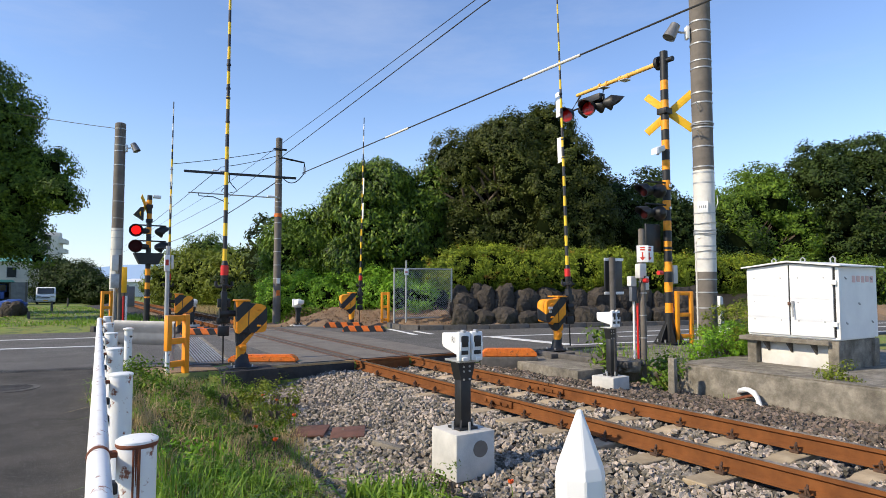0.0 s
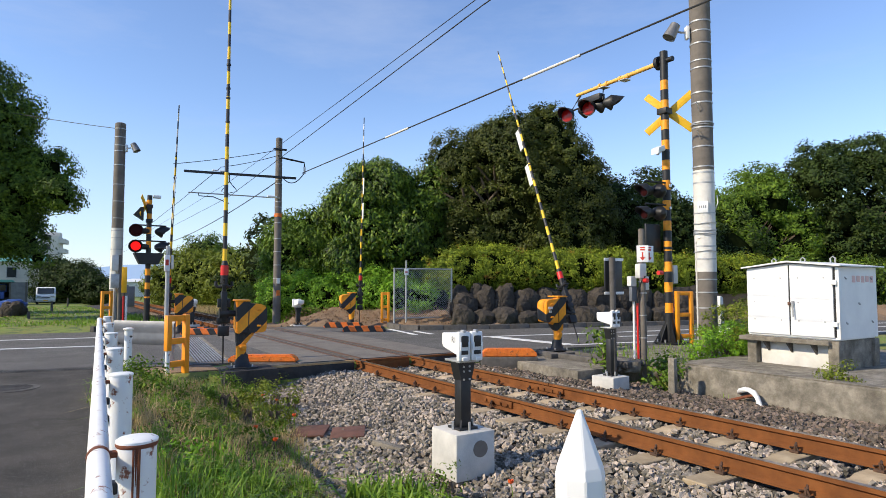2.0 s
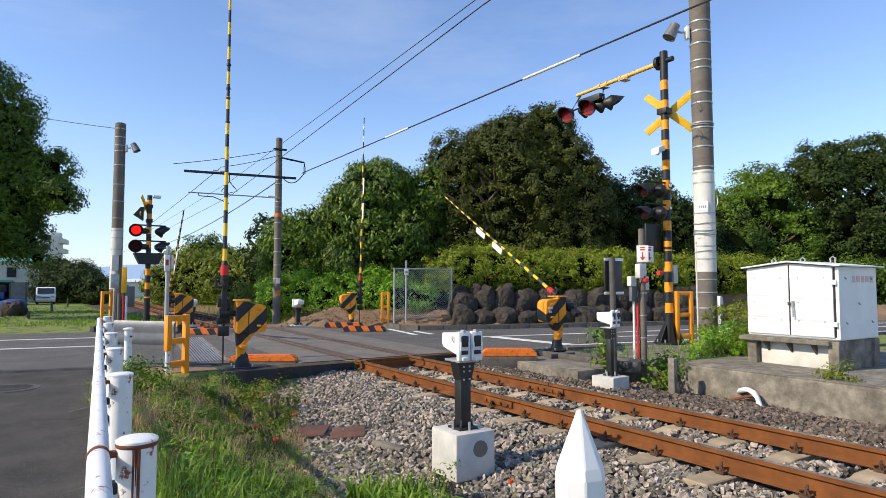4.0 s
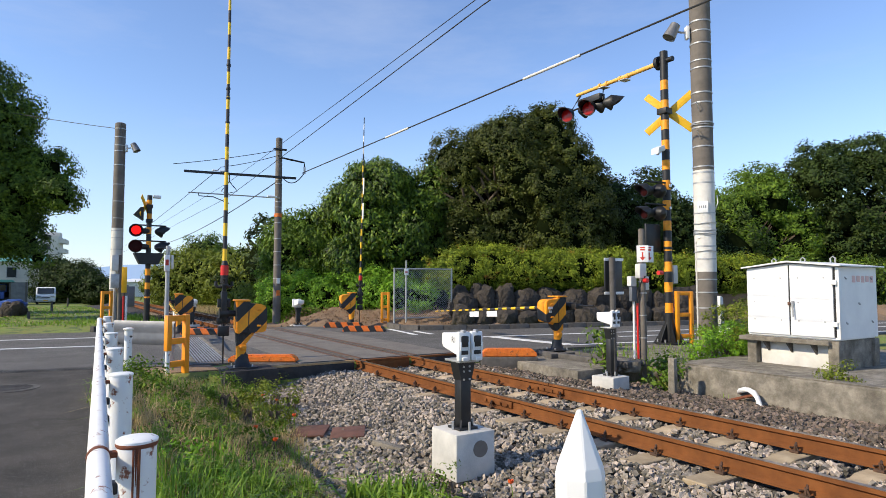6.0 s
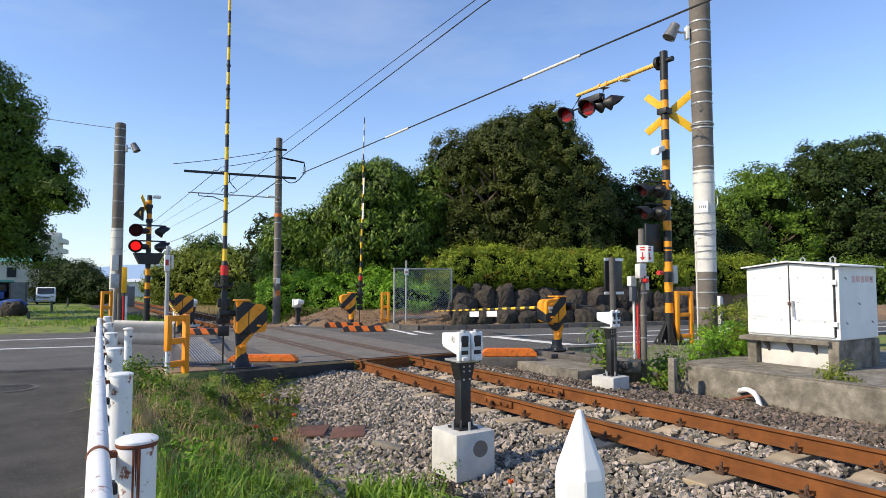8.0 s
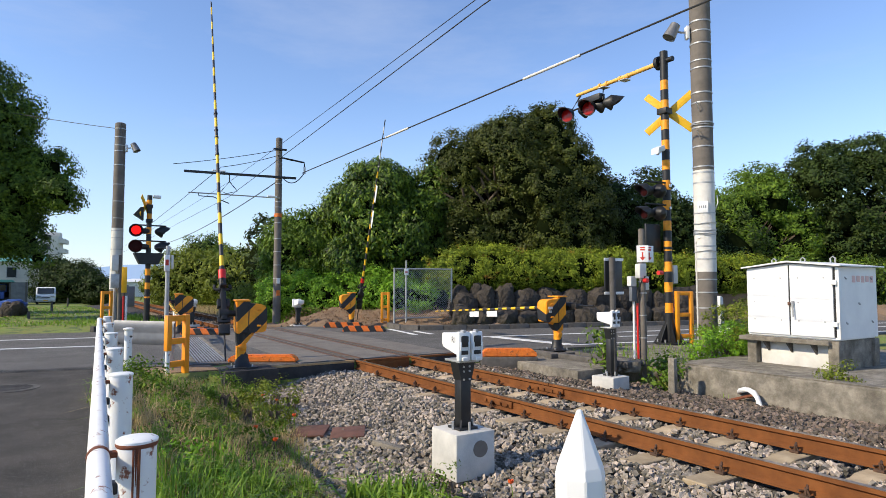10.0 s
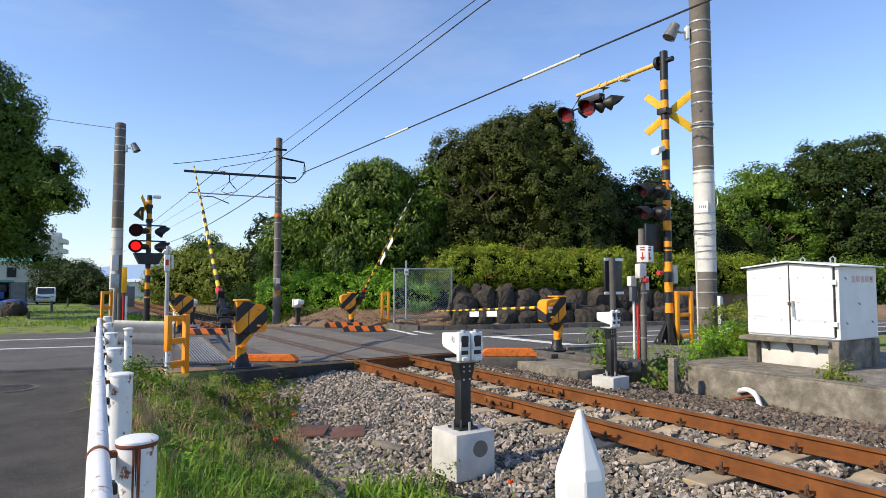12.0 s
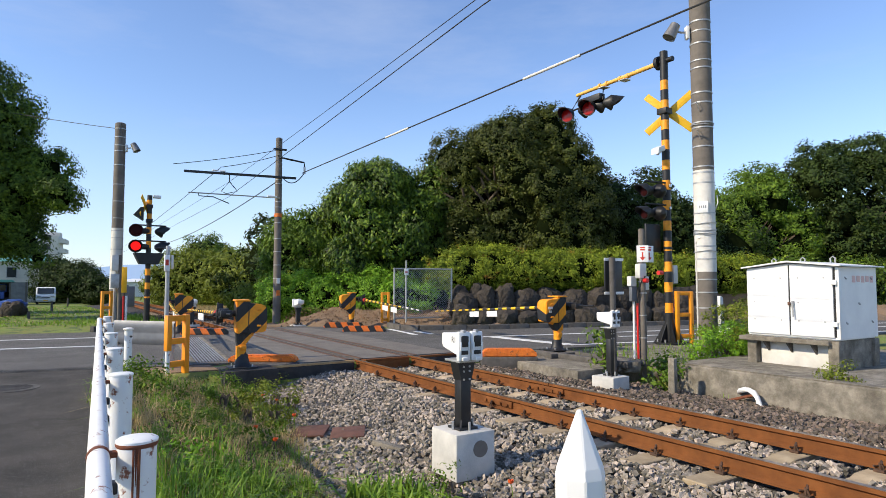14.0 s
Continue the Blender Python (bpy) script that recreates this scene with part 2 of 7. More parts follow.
def mesh_of(name, verts, faces, material, smooth=False):
    me = bpy.data.meshes.new(name)
    me.from_pydata(verts, [], faces)
    for m in material if isinstance(material, (list, tuple)) else [material]:
        me.materials.append(m)
    if smooth:
        me.shade_smooth()
    return me


B = bmesh.new


def groove(v, lo, hi, soft):
    """1 between lo and hi, falling to 0 over soft on either side."""
    return np.clip((v - lo) / soft + 1, 0, 1) * np.clip((hi - v) / soft + 1, 0, 1)


def ground_height(x, y):
    """Height of the ground in the track's frame; the bed lies sunk beside the crossing."""
    edge = np.clip((8.7 - y) * 0.2, 0, 1.1)
    near = groove(x + edge * np.clip((4 - x) / 2, 0, 1), 2.5, 8.7, 1.2) * np.clip((10.25 - y) / 0.1, 0, 1)
    far = groove(x, 3.3, 7.1, 1.5) * np.clip((y - 19.8) / 0.3, 0, 1)
    z = -0.03 - 0.33 * near - 0.22 * far
    bank = groove(x, 0.75, 1.1, 0.5) * np.clip((9.3 - y) / 0.6, 0, 1)
    z = z + 0.1 * bank
    # the park falls gently away from the road
    wx, wy = x * math.cos(radians(ROT)) - y * math.sin(radians(ROT)), x * math.sin(radians(ROT)) + y * math.cos(radians(ROT))
    return z - 0.35 * np.clip((wy - 28) / 22, 0, 1) * np.clip((-wx - 11) / 6, 0, 1)


def build_ground():
    def axis(lo, hi, step):
        core = np.arange(lo, hi + 1e-6, step)
        out = np.array([2, 5, 10, 20, 40, 80, 160, 320, 640, 1300, 2400])
        return np.concatenate([(lo - out)[::-1], core, hi + out])
    xs, ys = axis(-12, 30, 0.25), axis(-6, 34, 0.25)
    gx, gy = np.meshgrid(xs, ys)
    gz = ground_height(gx, gy)
    rng = np.random.default_rng(3)
    gz = gz + rng.normal(0, 0.006, gz.shape) * (np.abs(gx) < 40)
    verts = np.stack([gx, gy, gz], -1).reshape(-1, 3)
    nx, ny = len(xs), len(ys)
    i = (np.arange(ny - 1)[:, None] * nx + np.arange(nx - 1)).ravel()
    faces = np.stack([i, i + 1, i + nx + 1, i + nx], 1)
    ob = new("ground", mesh_of("ground", verts.tolist(), faces.tolist(), TURF, True))
    ob.matrix_world = TRACK
    tagged(ob, "rough green turf with bare earthy patches around the crossing", "ground", kind="structure")


build_ground()

# the road runs 22 degrees off the world's x
ROAD = Matrix.Rotation(radians(22), 4, "Z")


def slab(name, outline, z0, z1, material, m, label, category, kind="structure"):
    bm = prism(B(), outline, z0, z1, "z")
    return solo(name, bm, material, m, label, category, kind=kind, smooth=False)


slab("road", [(-60, 11.25), (60, 11.25), (60, 16.9), (6.4, 17.0), (4.7, 19.5), (3.5, 20.0), (-60, 20.0)], -0.25, 0.0, ASPHALT, ROAD,
     "worn grey asphalt road over the level crossing", "road")
slab("pavement", [(-9, -6), (0.42, -6), (0.6, 8.4), (1.2, 10.6), (1.2, 13.0), (-9, 13.5)], -0.25, -0.004, ASPHALT_PATH, TRACK,
     "cracked grey asphalt lane beside the white guard pipe", "lane")


def road_line(a0, a1, b0, b1, w, name="road_marking"):
    """A painted stripe on the road from (a0, b0) to (a1, b1) in the road's frame."""
    d = Vector((a1 - a0, b1 - b0)).normalized()
    n = Vector((-d.y, d.x)) * w / 2
    c = [(a0 - n.x, b0 - n.y), (a1 - n.x, b1 - n.y), (a1 + n.x, b1 + n.y), (a0 + n.x, b0 + n.y)]
    solo(name, prism(B(), c, 0.0, 0.005, "z"), ROADWHITE, ROAD, "worn white painted line on the asphalt", "road marking",
         "road markings", smooth=False)


road_line(-45, -1.9, 17.95, 17.85, 0.15)
road_line(-45, -1.9, 15.5, 15.4, 0.15)
road_line(6.8, 50, 14.4, 14.2, 0.15)
road_line(10.3, 50, 13.15, 13.0, 0.13)
road_line(7.8, 50, 11.7, 11.9, 0.13)
road_line(7.2, 7.85, 14.3, 11.8, 0.32)
road_line(5.5, 5.55, 18.0, 15.7, 0.14)
road_line(5.95, 6.03, 16.9, 15.7, 0.14)


# ---- the track ----
def rail_profile():
    h = [(0.0325, 0.0), (0.0325, -0.03), (0.008, -0.045), (0.008, -0.12), (0.064, -0.142), (0.064, -0.153)]
    return [(x, z) for x, z in h] + [(-x, z) for x, z in h[::-1]]


def build_rails():
    for x in (RAIL_A, RAIL_B):
        for y0, y1 in ((-14.0, 6.02 if x == RAIL_A else 6.35), (6.03 if x == RAIL_A else 6.36, 75.0)):
            root = thing("rail", place(x, 0), "rust-brown running rail with a worn bright head on the sleepers", "rail", "running rails")
            bm = prism(B(), rail_profile(), y0, y1, "y")
            part("web", bm, RUST, root)
            bm = box(B(), -0.026, 0.026, y0, y1, -0.001, 0.003)
            part("running_surface", bm, RAILTOP, root, "bright worn steel running surface")
            if y1 < 10:
                for side in (-1, 1):
                    part("fishplate", box(B(), side * 0.022 - 0.014, side * 0.022 + 0.014, y1 - 0.28, y1 + 0.28, -0.118, -0.042, 0.006), RUST, root)
                    for k in (-0.21, -0.08, 0.08, 0.21):
                        part("bolt", rod(B(), (side * 0.03, y1 + k, -0.085), (side * 0.06, y1 + k, -0.085), 0.016, seg=6), RUST, root)


build_rails()
SLEEPER_Y = [-3.2 + 0.62 * k for k in range(21)] + [19.9 + 0.64 * k for k in range(28)]


CLIPRUST = mat("dark_clip_rust", (0.12, 0.058, 0.03), (0.05, 0.028, 0.018), 12, 0.8)


def build_sleepers():
    mid = (RAIL_A + RAIL_B) / 2
    first = thing("sleeper", place(mid, SLEEPER_Y[0], -0.165), "weathered concrete sleeper with rusty rail clips in the ballast", "sleeper", "track sleepers")
    out = [(-1.0, -0.16), (1.0, -0.16), (1.0, 0.0), (0.28, 0.0), (0.2, -0.02), (-0.2, -0.02), (-0.28, 0.0), (-1.0, 0.0)]
    bm = prism(B(), out, -0.11, 0.11, "y")
    bmesh.ops.bevel(bm, geom=bm.edges[:], offset=0.008, segments=1, affect="EDGES")
    part("beam", bm, SLEEPER, first)
    for x in (RAIL_A - mid, RAIL_B - mid):
        part("rail_pad", box(B(), x - 0.08, x + 0.08, -0.09, 0.09, 0.0, 0.012), BLACK, first, "black rubber pad")
        for s in (-1, 1):
            c = x + s * 0.09
            clip = part("rail_clip", box(B(), c - 0.03, c + 0.03, -0.04, 0.04, 0.0, 0.022, 0.005), CLIPRUST, first, "rusty steel spring clip")
            bm = tube(B(), [(c + s * 0.03, -0.04, 0.03), (c + s * 0.035, -0.03, 0.075), (c + s * 0.0, -0.01, 0.092), (c - s * 0.03, 0.01, 0.06),
                            (c - s * 0.045, 0.03, 0.035), (c - s * 0.0, 0.05, 0.04)], 0.009, 6)
            part("spring", bm, CLIPRUST, clip)
            part("bolt", rod(B(), (c, 0, 0.02), (c, 0, 0.075), 0.012, seg=6), CLIPRUST, clip)
    for y in SLEEPER_Y[1:]:
        copy_thing(first, place(mid + random.uniform(-0.02, 0.02), y + random.uniform(-0.03, 0.03), -0.165, random.uniform(-0.6, 0.6)))


build_sleepers()


def scatter_stones(name, x0, x1, y0, y1, count, size, top, material, label, seed, keep=None):
    """Loose broken stones, each a squashed uneven eight-corner lump."""
    rng = np.random.default_rng(seed)
    x, y = rng.uniform(x0, x1, count), rng.uniform(y0, y1, count)
    z = np.maximum(top(x, y), ground_height(x, y) - 0.004)
    if keep is not None:
        k = keep(x, y)
        x, y, z = x[k], y[k], z[k]
    n = len(x)
    base = np.array([(-1, -1, -1), (1, -1, -1), (1, 1, -1), (-1, 1, -1), (-1, -1, 1), (1, -1, 1), (1, 1, 1), (-1, 1, 1)], float) * 0.62
    v = base[None] * rng.uniform(0.5, 1.25, (n, 8, 3))
    s = rng.uniform(0.6, 1.5, (n, 1, 1)) * size * np.stack([rng.uniform(0.8, 1.3, n), rng.uniform(0.7, 1.1, n), rng.uniform(0.5, 0.9, n)], 1)[:, None]
    v = v * s
    ax = rng.normal(size=(n, 3))
    ax /= np.linalg.norm(ax, axis=1)[:, None]
    an = rng.uniform(0, 6.28, n)[:, None, None]
    kv = np.cross(ax[:, None], v)
    v = v * np.cos(an) + kv * np.sin(an) + ax[:, None] * (v @ ax[:, :, None]) * (1 - np.cos(an))
    v = v + np.stack([x, y, z + rng.uniform(-0.012, 0.014, n)], 1)[:, None]
    f = np.array([(0, 3, 2, 1), (4, 5, 6, 7), (0, 1, 5, 4), (1, 2, 6, 5), (2, 3, 7, 6), (3, 0, 4, 7)])
    faces = (np.arange(n)[:, None, None] * 8 + f[None]).reshape(-1, 4)
    ob = new(name, mesh_of(name, v.reshape(-1, 3).tolist(), faces.tolist(), material))
    ob.matrix_world = TRACK
    return tagged(ob, label, "ballast", kind="stuff")


def ballast_top(x, y):
    """Ballast surface: level with the sleepers, sloping off at the shoulders."""
    d = np.where(x > 5.18, (x - 5.18) * 0.72, 5.18 - x)
    z = -0.185 - 0.14 * np.clip((d - 1.15) / 1.0, 0, 1) - 0.05 * np.clip((d - 2.1) / 0.8, 0, 1)
    return z + 0.02 * np.sin(x * 3.1 + y * 1.7) * np.cos(y * 2.3)


def off_rail(x, y):
    k = (np.abs(x - RAIL_A) > 0.09) & (np.abs(x - RAIL_B) > 0.09)
    on = np.min(np.abs(y[:, None] - np.array(SLEEPER_Y)[None]), 1) < 0.12
    return k & ~(on & (np.abs(x - 5.185) < 0.98))


def build_ballast():
    xs = np.linspace(1.1, 8.5, 46)
    for y0, y1, name in ((-8, 10.2, "ballast_bed"), (19.6, 60, "ballast_bed")):
        ys = np.linspace(y0, y1, 80)
        gx, gy = np.meshgrid(xs, ys)
        gz = ballast_top(gx, gy) - 0.02
        nx, ny = len(xs), len(ys)
        i = (np.arange(ny - 1)[:, None] * nx + np.arange(nx - 1)).ravel()
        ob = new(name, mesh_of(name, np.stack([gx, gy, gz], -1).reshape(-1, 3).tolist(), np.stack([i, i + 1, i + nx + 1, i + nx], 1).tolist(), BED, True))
        ob.matrix_world = TRACK
        tagged(ob, "bed of packed ballast under the track, gap shade put into its colour", "track bed", kind="structure")
    scatter_stones("ballast", 1.2, 4.55, -1.0, 10.15, 31000, 0.031, ballast_top, STONE, "loose grey and buff broken stone ballast", 1, lambda x, y: off_rail(x, y) & (x > 2.35 - np.clip((8.7 - y) * 0.2, 0, 1.1)))
    scatter_stones("ballast", 4.55, 6.6, -3.0, 10.1, 12000, 0.034, ballast_top, STONE, "loose grey broken stone between the rails", 2, off_rail)
    scatter_stones("ballast", 6.0, 8.45, -5.0, 10.0, 17000, 0.034, ballast_top, BROWNSTONE, "rust-stained brown ballast stones beside the rail", 4, off_rail)
    scatter_stones("ballast", 3.0, 7.6, 19.7, 34, 9000, 0.06, ballast_top, BROWNSTONE, "far rust-stained ballast along the line", 5, off_rail)


build_ballast()


# ---- planting ----
def leaves(lobes, count, size, seed, fold=0.35, droop=0.0, shell=0.16):
    """Leaf quads in tufts spread over a crown of overlapping lobes; returns verts and faces."""
    rng = np.random.default_rng(seed)
    c = np.array([l[:3] for l in lobes], float)
    r = np.array([l[3:6] for l in lobes], float)
    w = (r[:, 0] * r[:, 1] + r[:, 0] * r[:, 2] + r[:, 1] * r[:, 2])
    tufts = max(12, count // 60)
    k = rng.choice(len(lobes), tufts * 2, p=w / w.sum())
    d = rng.normal(size=(len(k), 3))
    d /= np.linalg.norm(d, axis=1)[:, None]
    rad = 0.9 + rng.normal(0, 0.1, len(k)) + shell * 0.3
    p = c[k] + r[k] * d * rad[:, None]
    inside = np.zeros(len(k), bool)
    for j in range(len(lobes)):
        q = ((p - c[j]) / (r[j] * 0.85)) ** 2
        inside |= (q.sum(1) < 1) & (k != j)
    p, d, k = p[~inside][:tufts], d[~inside][:tufts], k[~inside][:tufts]
    # each tuft is a flattened spray of leaves that leans outwards and up
    t = rng.integers(0, len(p), count)
    reach = (size * 5.4 * rng.uniform(0.6, 1.5, len(p)))[t][:, None]
    off = rng.normal(size=(count, 3))
    off /= np.linalg.norm(off, axis=1)[:, None]
    off *= rng.random((count, 1)) ** 0.4
    off[:, 2] *= 0.75
    lean = d[t] + np.array([0, 0, 0.35])
    pos = p[t] + (off + lean * 0.25) * reach
    out = off * 0.9 + lean * 0.7 + rng.normal(0, 0.45, (count, 3))
    out /= np.linalg.norm(out, axis=1)[:, None]
    a = np.cross(out, rng.normal(size=(count, 3)) + np.array([0, 0, 0.01]))
    a /= np.linalg.norm(a, axis=1)[:, None]
    a[:, 2] -= droop
    b = np.cross(out, a)
    s = (size * rng.uniform(0.6, 1.35, count))[:, None]
    v = np.stack([pos - a * s, pos + b * s * 0.5 - out * s * fold * 0.4, pos + a * s, pos - b * s * 0.5 - out * s * fold * 0.4], 1)
    i = np.arange(count)[:, None] * 4
    f = np.concatenate([i + np.array([[0, 1, 2]]), i + np.array([[0, 2, 3]])])
    return v.reshape(-1, 3), f


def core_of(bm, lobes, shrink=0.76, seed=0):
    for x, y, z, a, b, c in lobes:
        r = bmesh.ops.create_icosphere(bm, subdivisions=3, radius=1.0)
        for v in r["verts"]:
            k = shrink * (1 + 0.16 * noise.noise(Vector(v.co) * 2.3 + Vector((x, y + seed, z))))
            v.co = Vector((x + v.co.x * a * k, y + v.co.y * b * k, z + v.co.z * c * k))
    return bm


def branch(bm, p, d, length, r, depth, rng):
    q = p + d * length
    rod(bm, p, q, r, r * 0.62, 7, False)
    if depth:
        for _ in range(3):
            nd = (d + Vector((rng.uniform(-0.8, 0.8), rng.uniform(-0.8, 0.8), rng.uniform(-0.1, 0.5)))).normalized()
            branch(bm, q, nd, length * rng.uniform(0.6, 0.85), r * 0.6, depth - 1, rng)


def tree(name, x, y, z, lobes, count, size, material, label, category="tree", seed=1, trunk=0.22, shell=0.16, droop=0.0, core=0.66, stems=1):
    """Trunk with limbs and a crown of many leaves; lobes in the tree's own space."""
    root = thing(name, pose(x, y, z), label, category)
    rng = random.Random(seed)
    bm = B()
    low = min(l[2] - l[5] for l in lobes)
    top = max(l[2] for l in lobes)
    for k in range(stems):
        base = Vector((rng.uniform(-0.3, 0.3), rng.uniform(-0.3, 0.3), -0.1)) if stems > 1 else Vector((0, 0, -0.1))
        h = max(0.35, low + 0.3 * (top - low))
        rod(bm, base, base + Vector((0, 0, h)), trunk, trunk * 0.7, 10, False)
        for _ in range(4):
            d = Vector((rng.uniform(-0.8, 0.8), rng.uniform(-0.8, 0.8), 0.9)).normalized()
            branch(bm, base + Vector((0, 0, h * 0.9)), d, (top - low) * 0.22 + 0.1, trunk * 0.55, 2, rng)
    part("trunk", bm, BARK, root, "brown trunk and limbs")
    part("inner_foliage", core_of(B(), lobes, core, seed), CORE, root, "near-black core painted as the shade inside the crown")
    v, f = leaves(lobes, count, size, seed, shell=shell, droop=droop)
    ob = new("crown", mesh_of("crown", v.tolist(), f.tolist(), material))
    ob.parent = root
    return root


def mound(cx, cy, w, d, h, n, seed, z0=0.0, lump=0.33):
    """Lobes that together fill a half-ellipsoid of width w, depth d and height h."""
    rng = random.Random(seed)
    out = [(cx, cy, z0 + h * 0.42, w * 0.36, d * 0.36, h * 0.44)]
    for _ in range(n):
        a, e = rng.uniform(0, 6.283), rng.uniform(-0.25, 1.35)
        s = rng.uniform(0.75, 1.2) * lump
        out.append((cx + math.cos(a) * math.cos(e) * w * 0.5 * (1 - s * 0.75), cy + math.sin(a) * math.cos(e) * d * 0.5 * (1 - s * 0.75),
                    z0 + h * (0.42 + 0.58 * math.sin(e) * (1 - s * 0.7)), w * 0.5 * s, d * 0.5 * s, h * 0.5 * s))
    return out


def build_trees():
    # great evergreen mass behind the boulders: two grown into one
    tree("tree", 3.2, 27.5, 0.4, mound(0.3, 0, 8.2, 6.0, 8.4, 52, 5, 0.0, 0.22) + mound(1.55, 0.3, 4.6, 4.5, 9.1, 16, 6, 0.0, 0.26) + mound(-2.1, 0, 4.4, 4.2, 8.1, 10, 66, 0.0, 0.28), 165000, 0.06, LEAF_OLIVE,
         "huge dense dark olive evergreen tree above the boulders", seed=11, trunk=0.35)
    tree("tree", -2.7, 26.5, 0.2, mound(0, 0, 5.2, 5.0, 6.3, 40, 7, 0.0, 0.23) + mound(1.9, 0.4, 3.4, 3.4, 6.2, 12, 71, 0.0, 0.28), 125000, 0.062, LEAF,
         "broad leafy dark green cherry tree with drooping leaves", seed=12, trunk=0.2, droop=0.5)
    tree("tree", -6.9, 30.0, 0.0, mound(0, 0, 4.0, 4.0, 4.9, 12, 8), 32000, 0.07, LEAF_BRIGHT,
         "young bright green tree at the edge of the hedge", seed=13, trunk=0.14, droop=0.4)
    # leaf colour of the next two is darkened for the great tree's shaded side
    tree("tree", 10.9, 30.0, 0.0, mound(0, 0, 5.0, 4.0, 6.9, 10, 9), 32000, 0.075, LEAF_DEEP_SHADE,
         "green tree standing behind the crossing signal, leaves darkened as shade", seed=14, trunk=0.2)
    tree("tree", 8.1, 29.3, 0.0, mound(0, 0, 4.6, 4.0, 6.2, 10, 91), 26000, 0.075, LEAF_DEEP_SHADE,
         "added evergreen, leaves darkened as the shaded flank of the great tree", seed=24, trunk=0.2)
    tree("tree", -29.5, 28.5, -0.2, mound(0, 0, 7.0, 7.0, 6.0, 12, 92, 2.6), 12000, 0.14, LEAF_LANE,
         "broadleaf tree beside the lane, shading the park", seed=25, trunk=0.3)
    tree("tree", 17.0, 35.0, 0.0, mound(0.6, 0, 7.2, 5.0, 8.0, 18, 10), 44000, 0.08, LEAF_BRIGHT,
         "lighter green leafy tree behind the clipped hedge", seed=15, trunk=0.22)
    tree("tree", 24.5, 36.0, 0.0, mound(0.3, 0, 11.0, 8.0, 10.0, 40, 12, 0.0, 0.25), 78000, 0.09, LEAF_DEEP_SHADE,
         "large rounded dark evergreen tree beyond the cabinet", seed=16, trunk=0.4, core=0.55)
    tree("tree", 12.5, 33.0, 0.0, mound(0, 0, 5.0, 4.0, 5.4, 10, 15), 34000, 0.075, LEAF,
         "green leafy tree in the gap behind the pole", seed=17, trunk=0.2)
    # big tree by the lane, its crown hanging over the park
    tree("tree", -19.4, 24.0, 0.0, [(1.45, -0.4, 7.15, 1.55, 1.5, 1.6), (2.1, -0.1, 8.0, 0.8, 0.8, 0.85), (3.4, 0.2, 5.9, 0.95, 0.9, 0.95), (4.47, -0.4, 4.83, 0.67, 0.6, 0.67), (0.42, -0.1, 8.12, 2.22, 2, 2.22), (0.64, 0.2, 5.01, 2.44, 2.2, 2.44), (1.98, -0.4, 4.01, 1.33, 1.2, 1.33), (2.98, -0.1, 2.96, 0.67, 0.6, 0.67), (3.71, -0.4, 2.38, 0.29, 0.26, 0.29), (2.7, -0.1, 5.23, 1.1, 1.0, 1.1), (0.42, 0.2, 3.2, 1.11, 1, 1.11)], 85000, 0.065, LEAF_LANE,
         "large green broadleaf tree overhanging the park lane", seed=18, trunk=0.3)
    tree("tree", -24.2, 62.0, 0.0, mound(0, 0, 5.4, 5.0, 6.1, 12, 20), 15000, 0.13, LEAF, "dark rounded tree far along the line", seed=19, trunk=0.2)
    tree("tree", -20.5, 60.0, 0.0, mound(0, 0, 3.4, 4.0, 5.0, 8, 21), 6000, 0.13, LEAF_BRIGHT, "slim green tree far along the line", seed=20, trunk=0.15)


build_trees()
# ---- THINGS ----


def striped(name, a, b, period, direction, rough=0.5, duty=0.5, wear=True):
    """Two-colour painted bands along a direction of the part's own space."""
    m = bpy.data.materials.new(name)
    m.use_nodes = True
    n, l = m.node_tree.nodes, m.node_tree.links
    p = n["Principled BSDF"]
    tc = n.new("ShaderNodeTexCoord")
    dot = n.new("ShaderNodeVectorMath")
    dot.operation = "DOT_PRODUCT"
    dot.inputs[1].default_value = tuple(c / period for c in direction)
    l.new(tc.outputs["Object"], dot.inputs[0])
    fr = n.new("ShaderNodeMath")
    fr.operation = "FRACT"
    l.new(dot.outputs["Value"], fr.inputs[0])
    gt = n.new("ShaderNodeMath")
    gt.operation = "GREATER_THAN"
    gt.inputs[1].default_value = duty
    l.new(fr.outputs[0], gt.inputs[0])
    mix = n.new("ShaderNodeMix")
    mix.data_type = "RGBA"
    mix.inputs[6].default_value, mix.inputs[7].default_value = (*a, 1), (*b, 1)
    l.new(gt.outputs[0], mix.inputs[0])
    nz = n.new("ShaderNodeTexNoise")
    nz.inputs["Scale"].default_value, nz.inputs["Detail"].default_value = 9.0, 8.0
    l.new(tc.outputs["Object"], nz.inputs["Vector"])
    hs = n.new("ShaderNodeHueSaturation")
    mr = n.new("ShaderNodeMapRange")
    mr.inputs["From Min"].default_value, mr.inputs["From Max"].default_value = 0.3, 0.6
    mr.inputs["To Min"].default_value, mr.inputs["To Max"].default_value = (0.78 if wear else 0.9), 1.0
    l.new(nz.outputs[0], mr.inputs[0])
    l.new(mr.outputs[0], hs.inputs["Value"])
    l.new(mix.outputs[2], hs.inputs["Color"])
    l.new(hs.outputs[0], p.inputs["Base Color"])
    p.inputs["Roughness"].default_value = rough
    return m


